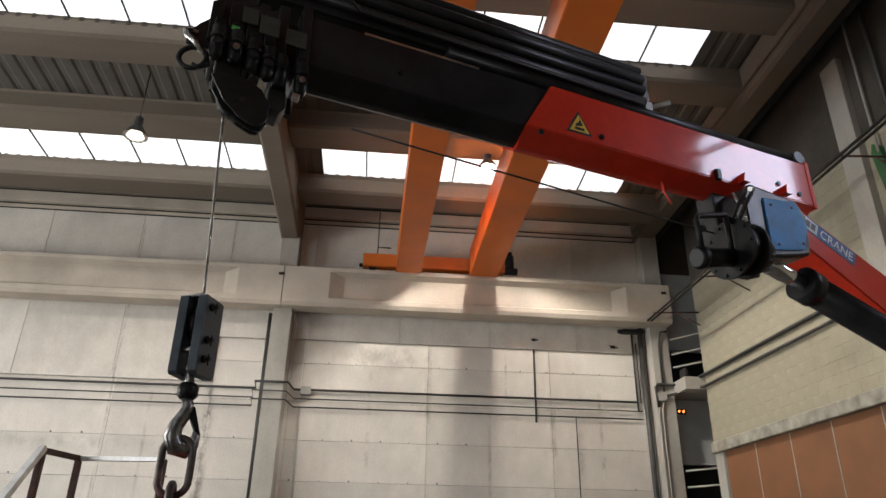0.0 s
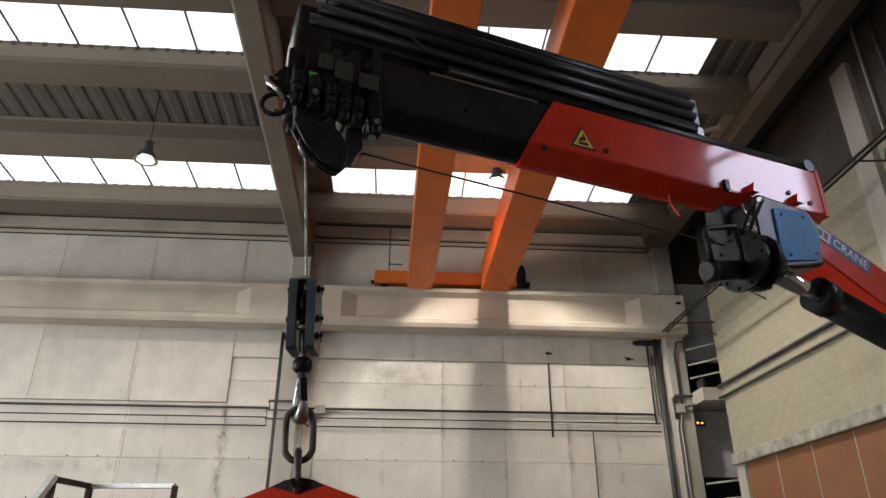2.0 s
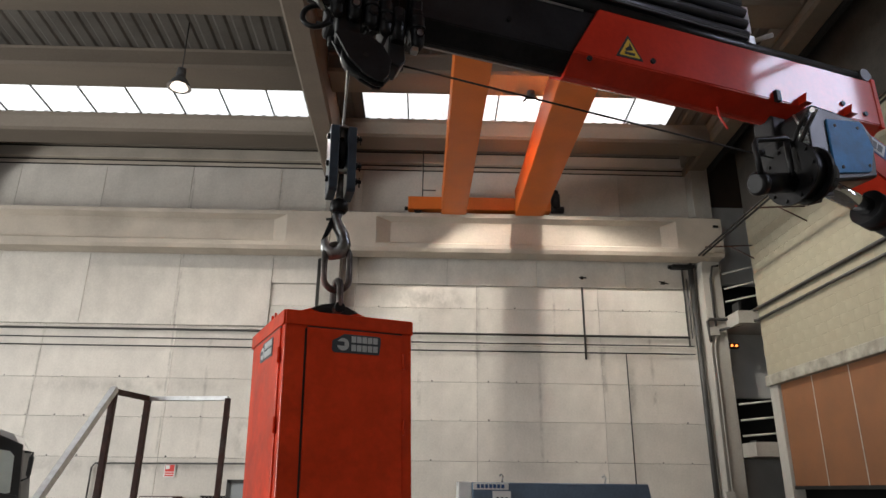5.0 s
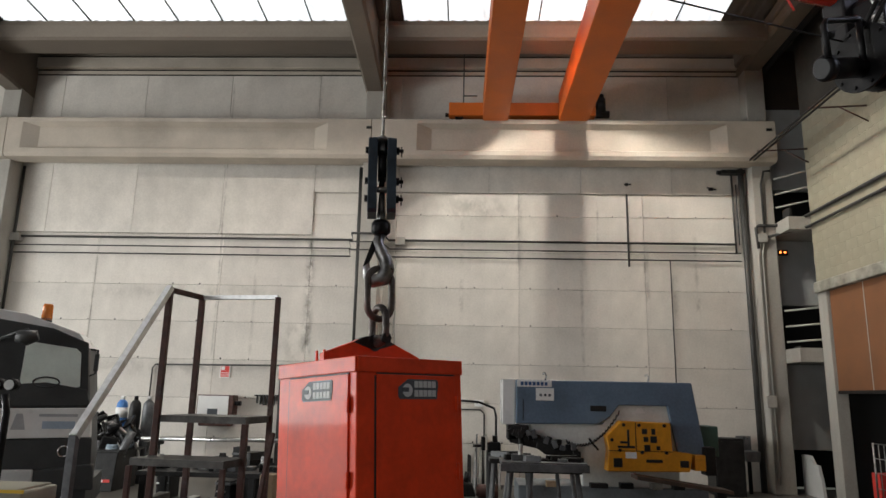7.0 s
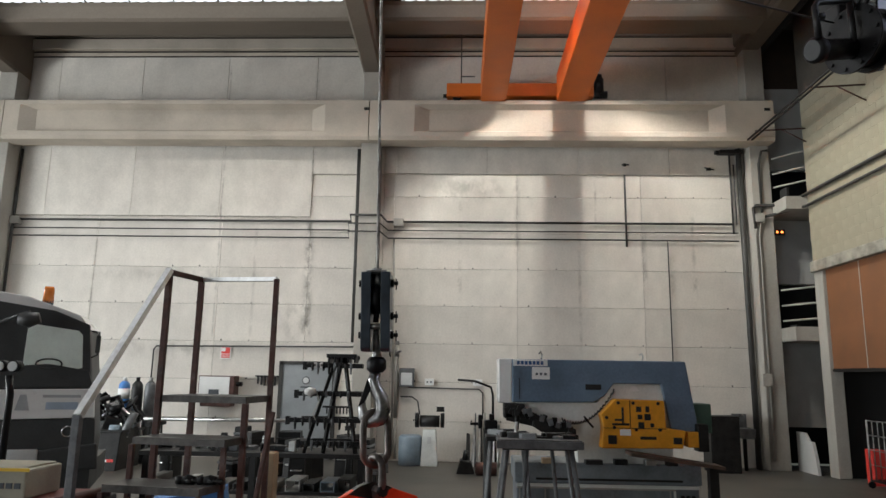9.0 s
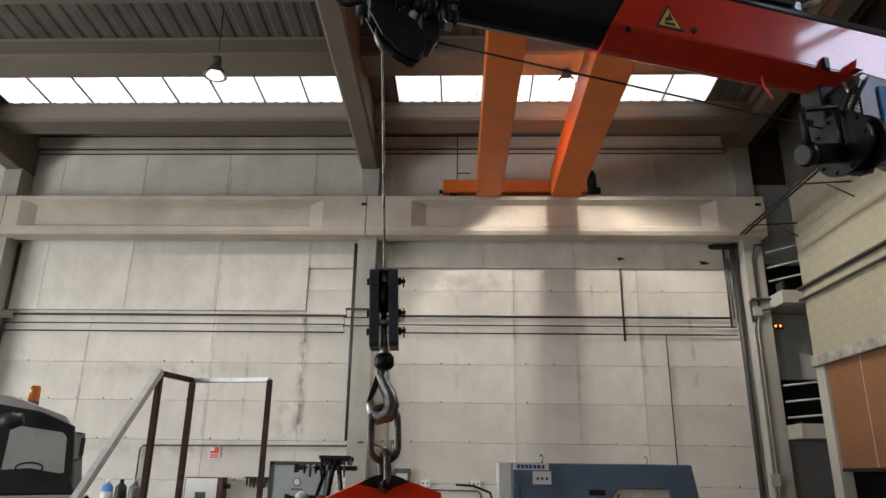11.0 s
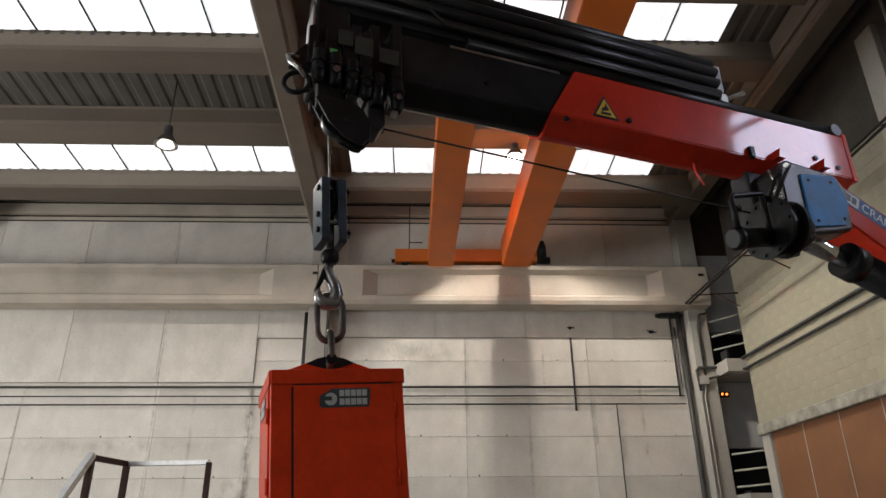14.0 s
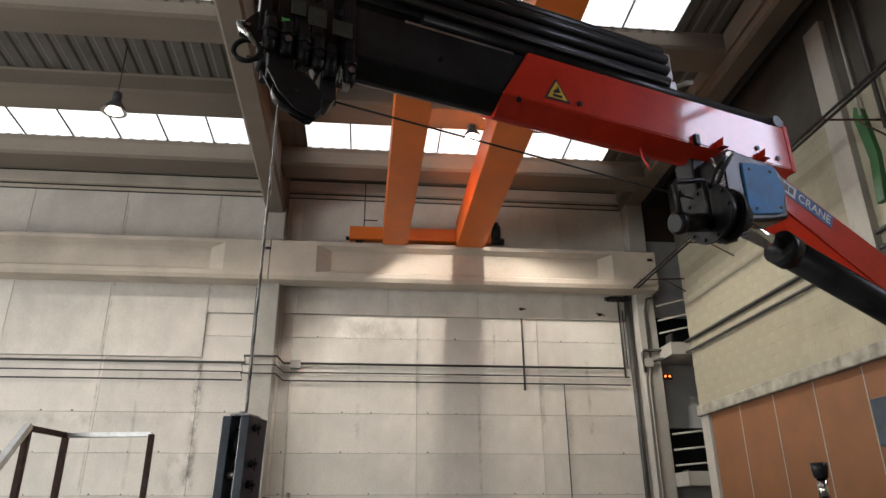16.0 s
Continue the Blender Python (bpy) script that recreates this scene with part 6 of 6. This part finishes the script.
# ---- truck ----
def truck():
    t = thing("truck", "white truck cab with amber beacon and dark windscreen surround", "truck", pose(-1.93, 7.2, 0, 0, 0, 22) @ pose(1.93, 0, 0))
    shell = part("cab", prism([(-4.4, 0.75), (-2.00, 0.75), (-1.99, 1.05), (-2.06, 1.72), (-2.13, 2.28), (-2.24, 2.41), (-2.8, 2.60), (-3.5, 2.70), (-4.4, 2.72)], 0.05, 0.85, 'y', 0.04), cab_dark, t, "dark lower cab shell")
    part("roof", prism([(-2.11, 2.26), (-2.24, 2.43), (-2.8, 2.625), (-3.5, 2.725), (-4.4, 2.745), (-4.4, 2.64), (-3.5, 2.60), (-2.8, 2.49), (-2.24, 2.32)], 0.03, 0.88, 'y', 0.012), cab_white, t, "white painted cab roof")
    part("screen_surround", prism([(-3.10, 1.58), (-2.05, 1.60), (-2.13, 2.32), (-2.5, 2.47), (-3.12, 2.56)], 0.0, 0.055, 'y', 0.01), cab_dark, t, "black windscreen surround")
    part("windscreen", prism([(-2.76, 1.83), (-2.62, 1.79), (-2.30, 1.79), (-2.16, 1.83), (-2.19, 2.20), (-2.24, 2.25), (-2.70, 2.31), (-2.75, 2.27)], -0.012, -0.002, 'y', 0.003), glass_panel, t, "greenish windscreen")
    part("dashboard", prism([(-2.98, 1.60), (-2.03, 1.62), (-2.09, 1.80), (-2.5, 1.87), (-2.95, 1.83)], -0.02, 0.02, 'y', 0.008), cab_dark, t)
    wheel = [(-2.50 + 0.13 * math.cos(a), -0.018, 1.87 + 0.055 * math.sin(a)) for a in (2 * math.pi * i / 20 for i in range(20))]
    part("steering_wheel", tube(wheel, 0.009, 6, closed=True), cab_dark, t)
    part("front_panel", prism([(-3.08, 1.26), (-1.985, 1.28), (-2.01, 1.60), (-3.08, 1.58)], -0.03, 0.03, 'y', 0.01), cab_white, t, "white front panel with faded print")
    part("print_mark", prism([(-2.78, 1.36), (-2.64, 1.36), (-2.68, 1.53), (-2.74, 1.53)], -0.035, -0.03), faint_print, t)
    part("print_bar", box(-2.52, -2.14, -0.035, -0.03, 1.50, 1.53), faint_print, t)
    part("print_bar", box(-2.48, -2.16, -0.035, -0.03, 1.37, 1.45), pale_blue, t)
    part("grille", prism([(-2.95, 0.88), (-1.95, 0.91), (-1.975, 1.27), (-2.95, 1.25)], -0.02, 0.03, 'y', 0.01), cab_dark, t)
    ring = [(-2.24 + 0.055 * math.cos(a), -0.03, 1.13 + 0.055 * math.sin(a)) for a in (2 * math.pi * i / 20 for i in range(20))]
    part("badge_ring", tube(ring, 0.010, 6, closed=True), chrome, t)
    part("bumper", prism([(-3.0, 0.70), (-1.90, 0.72), (-1.93, 1.0), (-2.95, 0.88)], -0.06, 0.06, 'y', 0.02), cab_dark, t)
    part("headlamp", box(-2.85, -2.5, -0.075, -0.05, 0.80, 0.95, 0.02), pale_print, t)
    part("beacon_foot", tube([(-2.64, 0.3, 2.44), (-2.64, 0.3, 2.60)], 0.06, 14), cab_dark, t)
    part("beacon", tube([(-2.64, 0.3, 2.58), (-2.64, 0.3, 2.74), (-2.64, 0.3, 2.77)], [0.06, 0.056, 0.045], 16), amber_mat, t, "amber rotating beacon")
    part("mirror_arm", tube([(-3.05, -0.05, 2.30), (-2.80, -0.30, 2.38), (-2.68, -0.35, 2.42)], 0.018, 8), cab_dark, t)
    part("mirror", tube([(-2.78, -0.36, 2.34), (-2.68, -0.36, 2.33), (-2.58, -0.36, 2.36)], [0.06, 0.085, 0.06], 14), cab_dark, t)
    part("far_mirror", merge(tube([(-2.10, 0.05, 2.25), (-2.02, -0.02, 2.24), (-2.02, -0.02, 1.98), (-2.08, 0.0, 1.95)], 0.012, 8), box(-2.045, -2.0, -0.05, 0.02, 2.0, 2.2, 0.01)), cab_dark, t)
    part("side_pillar", box(-3.16, -3.08, -0.02, 0.2, 0.9, 2.6, 0.02), cab_white, t)
    part("wheel", tube([(-2.6, 0.3, 0.48), (-2.6, 0.6, 0.48)], 0.48, 26), black_rubber, t)
    part("wheel", tube([(-2.6, 1.5, 0.48), (-2.6, 1.8, 0.48)], 0.48, 26), black_rubber, t)
    part("chassis", box(-4.4, -2.0, 0.2, 1.8, 0.45, 0.75), cab_dark, t)
    return t


# Opaque: the pale green stands in for the lit wall seen through it.
glass_panel = material("greenish windscreen glass", (0.76, 0.84, 0.77), 0.3, vary=0.06, bump=0, spec=0.3)
pale_blue = material("pale blue print", (0.38, 0.46, 0.56), 0.5, vary=0.1, bump=0)
truck()

front_truck = thing("truck_bed_chest", "beige storage chest on a dark vehicle bed", "chest", pose(0, 4.0, 0))
part("chest", box(-1.3, -0.62, -0.1, 0.3, 0.97, 1.16, 0.015), beige_mat, front_truck)
part("lid", box(-1.3, -0.66, -0.10, 0.29, 1.155, 1.172, 0.008), beige_mat, front_truck)
part("yellow_strip", box(-1.3, -0.60, -0.115, -0.108, 1.15, 1.17), yellow_label, front_truck, "yellow strip with dark dashes")
for i in range(4):
    part("print_bar", box(-0.86 + 0.055 * i, -0.82 + 0.055 * i, -0.106, -0.1, 1.04, 1.075), grey_label, front_truck)
bed = part("vehicle_front", box(-1.6, -0.30, -0.15, 0.5, 0.0, 0.93, 0.02), cab_dark, front_truck, "black vehicle front")
# Red made darker here: the shade down there is put into the colour.
part("red_edge", box(-1.6, -0.40, -0.12, 0.4, 0.93, 0.97, 0.008), shaded_red, front_truck, "red painted edge, darkened for shade")
for i in range(5):
    part("name_bar", box(-0.92 + 0.075 * i, -0.865 + 0.075 * i, -0.158, -0.15, 0.88, 0.935), white_label, bed)
# Brown stands in for the roller's red in shade.
part("end_roller", tube([(-0.42, -0.1, 0.95), (-0.28, 0.3, 0.97)], 0.04, 12), brown_steel, front_truck)
work_lights = thing("work_lamp_post", "post with two small round work lamps", "work lamp", pose(-1.67, 5.2, 0))
part("post", tube([(0, 0, 0), (0, 0, 1.6), (-0.03, 0, 1.75)], 0.03, 10), cast_black, work_lights)
for dx in (-0.09, 0.03):
    part("lamp_head", tube([(dx, -0.06, 1.83), (dx, 0.02, 1.83)], 0.05, 14), cast_black, work_lights)
    part("lens", tube([(dx, -0.066, 1.83), (dx, -0.06, 1.83)], 0.042, 14), pale_print, work_lights, "clear round lens")

skip = thing("scrap_skip", "dark steel scrap skip with a red and white strip", "skip", pose(0, 12.1, 0))
part("body", prism([(-5.18, 0.0), (-4.15, 0.0), (-4.10, 0.70), (-5.23, 0.70)], 0.0, 0.9, 'y', 0.015), dark_steel, skip)
part("rim", box(-5.26, -4.07, -0.03, 0.93, 0.68, 0.72, 0.008), dark_steel, skip)
part("strip", box(-4.98, -4.20, -0.014, 0.0, 0.16, 0.21), red_label, skip)
part("strip_white", box(-4.60, -4.32, -0.018, -0.014, 0.165, 0.205), white_label, skip)
HEAP = Matrix.Translation((2.25, -0.67, 1.787)) @ Matrix.Scale(1.785, 4) @ Matrix.Translation((-2.25, 0.67, -1.787))
rnd = random.Random(7)
for i in range(22):
    x, y = rnd.uniform(-1.90, -1.36), 6.5 + rnd.uniform(0.08, 0.42)
    h = rnd.uniform(0.1, 0.4)
    a = rnd.uniform(-0.2, 0.2)
    if i % 3 == 0:
        bm = tube([(x, y, 1.05), (x + a, y + 0.05, 1.10 + h)], rnd.uniform(0.02, 0.05), 8)
    elif i % 3 == 1:
        bm = box(-0.08, 0.08, -0.04, 0.04, -0.06, 0.06 + h * 0.3, 0.01, pose(x, y, 1.18, rnd.uniform(-20, 20), rnd.uniform(-30, 30), rnd.uniform(0, 90)))
    else:
        bm = tube([(x - 0.05, y, 1.10 + h * 0.5), (x + 0.05, y + 0.03, 1.10 + h * 0.5)], rnd.uniform(0.03, 0.055), 12)
    bmesh.ops.transform(bm, matrix=HEAP, verts=bm.verts[:])
    tagged(part("scrap_piece", bm, rnd.choice((dark_steel, cast_black, mid_steel, dark_steel, tank_blue))), "oily machine part heaped in the scrap skip", "scrap", "heaped scrap")
cyl = thing("gas_bottles", "blue and grey bottles standing behind the scrap", "bottles", pose(-4.72, 13.3, 0))
for i, mat in enumerate((bright_blue, dark_steel, mid_steel)):
    part("bottle", tube([(0.27 * i, 0, 0), (0.27 * i, 0, 1.40), (0.27 * i, 0, 1.54), (0.27 * i, 0, 1.60)], [0.115, 0.115, 0.10, 0.05], 14), mat, cyl)
    part("bottle_cap", tube([(0.27 * i, 0, 1.60), (0.27 * i, 0, 1.68)], 0.04, 10), (white_label, cast_black, steel)[i], cyl)
part("bottle_band", tube([(0, 0, 1.25), (0, 0, 1.45)], 0.118, 14), white_label, cyl, "white band")

for i in range(58):
    x, y, z = rnd.uniform(-1.90, -1.36), 6.5 + rnd.uniform(0.1, 0.42), rnd.uniform(1.17, 1.50)
    k = max(0.12, 1.62 - 0.9 * abs(x + 1.6) - z)
    if i % 4 == 0:
        bm = box(-0.09, 0.09, -0.012, 0.012, -0.05, 0.05, 0.002, pose(x, y, z, rnd.uniform(-60, 60), rnd.uniform(-60, 60), rnd.uniform(0, 180)))
    elif i % 2:
        bm = tube([(x - 0.12, y, z), (x + rnd.uniform(-0.05, 0.1), y + 0.05, z + k * 0.4), (x + 0.12, y, z - 0.12)], rnd.uniform(0.007, 0.02), 8)
    else:
        bm = tube([(x - 0.04, y - 0.03, z), (x + 0.05, y + 0.03, z + 0.03)], [rnd.uniform(0.015, 0.04), rnd.uniform(0.015, 0.04)], 12)
    bmesh.ops.transform(bm, matrix=HEAP, verts=bm.verts[:])
    tagged(part("scrap_piece", bm, rnd.choice((dark_steel, cast_black, mid_steel, steel, worn_steel, dark_steel))), "oily machine part heaped in the scrap skip", "scrap", "heaped scrap")
tagged(part("green_strap", prism([(7.16, 7.55), (7.04, 7.44), (6.96, 6.68), (7.04, 6.0), (7.20, 6.0), (7.12, 6.66), (7.22, 7.40)], 9.22, 9.31, 'x', 0.01), strip_green), "faded green painted steel strip on the block wall", "strip")

# crane outrigger jack beyond the boom
jack = thing("outrigger_jack", "black outrigger jack with a polished rod", "jack", pose(4.80, 3.0, 0))
part("tube", tube([(0, 0, 0), (0, 0, 2.02)], 0.05, 14), black_paint, jack)
part("rod", tube([(0, 0, 2.02), (0, 0, 2.14)], 0.028, 12), chrome, jack)
part("cap", tube([(0, 0, 2.14), (0, 0, 2.19), (0, 0, 2.22)], [0.036, 0.044, 0.044], 14), black_paint, jack)

side_box = thing("control_box", "dark control box on a steel post", "control box", pose(5.42, 3.0, 0))
part("case", box(-0.12, 0.22, -0.1, 0.15, 2.32, 2.60, 0.015), slate, side_box)
part("post", tube([(0.05, 0.02, 0), (0.05, 0.02, 2.3)], 0.04, 10), black_paint, side_box)
rnd = random.Random(21)
for i in range(30):
    x, y = rnd.uniform(2.46, 2.80), rnd.uniform(5.75, 6.0)
    z = 1.28 if i % 2 else 1.31
    if i % 2 == 0:
        x, y = rnd.uniform(2.6, 3.1), rnd.uniform(5.15, 5.4)
    L, a = rnd.uniform(0.06, 0.22), rnd.uniform(-40, 40)
    h = rnd.uniform(0.015, 0.05)
    tagged(part("steel_scrap", box(-L / 2, L / 2, -0.02, 0.02, 0, h, 0.003, pose(x, y, z, 0, 0, a)), rnd.choice((dark_steel, mid_steel, cast_black))), "small steel offcut lying on the stand", "offcut", "stand clutter")
for i in range(16):
    x, y = rnd.uniform(-3.0, 0.8), rnd.uniform(10.6, 13.6)
    w, h = rnd.uniform(0.2, 0.5), rnd.uniform(0.25, 0.85)
    nm = rnd.choice(("crate", "machine_part", "pallet_box"))
    body = thing(nm, "dark oily workshop %s stored on the floor" % nm.replace("_", " "), nm.replace("_", " "), pose(x, y, 0, 0, 0, rnd.uniform(-25, 25)), "stored workshop things")
    part("case", prism([(-w / 2, 0), (w / 2, 0), (w * 0.45, h), (-w * 0.42, h)], -0.2, 0.2, 'y', 0.01), rnd.choice((dark_steel, mid_steel, cast_black, dark_steel)), body)
    part("rim", box(-w * 0.48, w * 0.5, -0.22, 0.22, h * 0.8, h * 0.8 + 0.04, 0.004), rnd.choice((dark_steel, steel, mid_steel)), body)
    part("handle", tube([(-0.08, -0.22, h * 0.5), (-0.08, -0.26, h * 0.5), (0.08, -0.26, h * 0.5), (0.08, -0.22, h * 0.5)], 0.012, 6), steel, body)

# block courses of the east wall
def block_courses():
    bw, bh, g = 0.40, 0.20, 0.0008
    bm = bmesh.new()
    b = 0.003
    back = [bm.verts.new((0.003, y, z)) for y, z in ((g, g), (bw - g, g), (bw - g, bh - g), (g, bh - g))]
    fr = [bm.verts.new((0.0, y, z)) for y, z in ((g + b, g + b), (bw - g - b, g + b), (bw - g - b, bh - g - b), (g + b, bh - g - b))]
    bm.faces.new(fr)
    for i in range(4):
        j = (i + 1) % 4
        bm.faces.new((back[i], back[j], fr[j], fr[i]))
    bmesh.ops.recalc_face_normals(bm, faces=bm.faces[:])
    me = bpy.data.meshes.new("block")
    bm.to_mesh(me)
    bm.free()
    me.materials.append(block_mat)
    rest_v, rest_f = [], []
    rows = int((7.86 - 4.22) / bh)
    for r in range(rows):
        z = 4.22 + r * bh
        off = 0.2 if r % 2 else 0.0
        k = 0
        while True:
            y = 13.45 - bw - off - k * bw
            k += 1
            if y < 3.4:
                break
            if y > 9.4 and z < 9.8:
                ob = new("block", me)
                ob.location = (9.30, y, z)
                ob.parent = wall_east
            else:
                o = len(rest_v)
                for x, a in ((9.303, g), (9.30, g + b)):
                    rest_v += [(x, y + a, z + a), (x, y + bw - a, z + a), (x, y + bw - a, z + bh - a), (x, y + a, z + bh - a)]
                rest_f.append((o + 4, o + 7, o + 6, o + 5))
                for i in range(4):
                    j = (i + 1) % 4
                    rest_f.append((o + i, o + 4 + i, o + 4 + j, o + j))
    m2 = bpy.data.meshes.new("block_rest")
    m2.from_pydata(rest_v, [], rest_f)
    m2.materials.append(block_mat)
    ob = new("block_courses", m2)
    ob.parent = wall_east
    tagged(ob, kind="stuff")


block_courses()


# ---- what moves ----
TIP = Vector((1.824, 2.255, 3.904))
REACH = [(0, 0.40), (0.5, 0.235), (1.0, 0.09), (1.3, 0.02), (1.6, 0.0), (2.5, 0.0), (16.0, 0.0)]
# seconds, rope entry of the block (x, z), box lug (x, z), turn of the block, turn of the box
HOIST = [
    (0.0, 1.502, 2.914, 1.505, 2.035, -15, 8), (0.5, 1.665, 2.931, 1.655, 2.055, -15, 8), (1.0, 1.787, 2.935, 1.795, 2.055, -14, 8),
    (1.5, 1.859, 2.961, 1.898, 2.085, -12, 7), (2.0, 1.890, 3.188, 1.930, 2.303, -6, 7), (2.5, 1.870, 3.388, 1.897, 2.511, 4, 4),
    (3.0, 1.831, 3.586, 1.842, 2.714, 12, 0), (3.2, 1.820, 3.647, 1.824, 2.777, 16, 0), (4.2, 1.815, 3.690, 1.820, 2.815, 20, 12),
    (5.5, 1.829, 3.345, 1.852, 2.458, 12, 32), (6.0, 1.857, 3.193, 1.851, 2.309, 12, 34), (6.5, 1.850, 3.058, 1.839, 2.199, 10, 40),
    (7.0, 1.829, 2.911, 1.846, 2.043, 8, 45), (7.5, 1.867, 2.689, 1.927, 1.822, 6, 48), (8.0, 1.874, 2.499, 1.937, 1.641, 4, 49),
    (8.5, 1.859, 2.350, 1.889, 1.462, 2, 46), (8.7, 1.854, 2.304, 1.876, 1.409, 2, 45), (9.6, 1.860, 2.180, 1.880, 1.290, 2, 36),
    (10.8, 1.876, 2.596, 1.918, 1.715, 2, 24), (11.0, 1.881, 2.715, 1.915, 1.830, 4, 22), (11.5, 1.860, 3.080, 1.895, 2.206, 12, 18),
    (12.0, 1.819, 3.476, 1.830, 2.601, 26, 15), (12.5, 1.799, 3.717, 1.790, 2.851, 38, 9), (13.0, 1.809, 3.712, 1.804, 2.846, 44, 7),
    (13.5, 1.835, 3.703, 1.863, 2.826, 44, 10), (14.0, 1.847, 3.585, 1.900, 2.699, 24, 14), (14.5, 1.835, 3.368, 1.867, 2.468, 4, 13),
    (15.0, 1.812, 3.080, 1.808, 2.159, -12, 11), (15.5, 1.793, 2.727, 1.794, 1.854, -17, 10), (16.0, 1.816, 2.339, 1.795, 1.480, -20, 10)]


# seconds, lug of the box, its turn and its lean about the two level axes
SWAY = [
    (0.0, 1.505, 2.255, 2.035, -8, 0, 0), (1.0, 1.795, 2.255, 2.055, -8, 0.2, -0.6), (1.5, 1.892, 2.26, 2.080, -7, 0.5, -1.2), (2.0, 1.925, 2.28, 2.298, -5, 0.8, -1.6),
    (2.5, 1.891, 2.317, 2.506, -2.8, 1.35, -1.0), (3.0, 1.831, 2.277, 2.711, 1.1, 0.2, 0.95), (3.2, 1.815, 2.26, 2.772, 3, -0.1, 1.2), (4.2, 1.805, 2.26, 2.805, 16, -0.6, -0.6),
    (5.5, 1.825, 2.275, 2.449, 32.1, -1.15, -2.05), (6.0, 1.817, 2.244, 2.286, 38, -4.2, -0.55), (6.5, 1.798, 2.30, 2.19, 42.4, -4.35, -0.85), (7.0, 1.81, 2.268, 2.024, 45.8, -1.6, -2.45),
    (7.5, 1.882, 2.33, 1.817, 47.3, -1.0, -3.5), (8.0, 1.90, 2.28, 1.636, 47.2, -0.6, -4.25), (8.5, 1.851, 2.252, 1.461, 47.2, -0.85, -3.05), (8.7, 1.840, 2.25, 1.405, 46.5, -0.9, -2.9),
    (9.6, 1.850, 2.26, 1.288, 39, -0.9, -3.0), (10.8, 1.895, 2.29, 1.710, 26, -0.9, -3.4), (11.5, 1.88, 2.31, 2.199, 20.9, -0.85, -3.4), (12.0, 1.815, 2.295, 2.602, 15.5, 0.6, -1.05),
    (12.5, 1.776, 2.286, 2.832, 12.8, -0.2, 1.35), (13.0, 1.793, 2.262, 2.826, 12.8, -0.3, 0.4), (13.5, 1.849, 2.292, 2.821, 14.2, 0.8, -2.95), (14.0, 1.882, 2.305, 2.701, 16, 1.5, -4.35),
    (14.5, 1.849, 2.274, 2.462, 18.4, -0.4, -2.3), (15.0, 1.800, 2.26, 2.152, 18, -0.4, -1.2), (15.5, 1.786, 2.255, 1.850, 16, 0, -0.5), (16.0, 1.79, 2.255, 1.478, 15, 0, 0)]


# turn of the hook on its swivel
SWIVEL = [(0.0, 218), (0.6, 212), (1.2, 190), (1.8, 136), (2.2, 94), (2.6, 54), (3.1, 8), (4.0, 0), (16.0, 0)]


def reach(t):
    for (a, u), (b, v) in zip(REACH, REACH[1:]):
        if a <= t <= b:
            return u + (v - u) * (t - a) / (b - a)
    return 0.0


def hang(top, low, turn, at):
    """A pose at a point, with its z along the line from low to top, turned about it."""
    z = (Vector(top) - Vector(low)).normalized()
    q = Vector((0, 0, 1)).rotation_difference(z)
    return Matrix.Translation(at) @ q.to_matrix().to_4x4() @ pose(0, 0, 0, 0, 0, turn)


def motions():
    walk(extension, [(t, pose(s, 0, 0)) for t, s in REACH])
    U = Vector((-0.945, -0.328, -0.011))
    b_rows, l_rows, s_rows = [], [], []
    w_rows = [(t, pose(x, y, z) @ pose(0, 0, 0, 0, lean_y, 0) @ pose(0, 0, 0, lean_x, 0, 0) @ pose(0, 0, 0, 0, 0, turn)) for t, x, y, z, turn, lean_x, lean_y in SWAY]
    r_rows = [[] for _ in rope_bits]
    for t, bx, bz, lx, lz, bt, wt in HOIST:
        tip = TIP + U * reach(t)
        top, lug = Vector((bx, tip.y, bz)), Vector((lx, tip.y, lz))
        d = (lug - top).normalized()
        b_rows.append((t, hang(top, lug, bt, top)))
        hook_low = top + d * 0.612
        shackle_top = lug - d * 0.115
        l_rows.append((t, hang(top, lug, wt * 0.75, (hook_low + shackle_top) / 2 + Vector((0, 0, 0.004)))))
        s_rows.append((t, hang(top, lug, wt, lug)))
        up = (tip - top)
        length, up = up.length, up.normalized()
        for i, rows in enumerate(r_rows):
            at = min(i * (SEG - 0.01), max(0.0, length - SEG + 0.10))
            rows.append((t, hang(tip, top, 0, top + up * at)))
    walk(block, b_rows)
    walk(hook, [(t, pose(0, 0, 0, 0, 0, a)) for t, a in SWIVEL])
    walk(link, l_rows)
    walk(shackle, s_rows)
    walk(weight_box, w_rows)
    for ob, rows in zip(rope_bits, r_rows):
        walk(ob, rows)


build_panels()
motions()
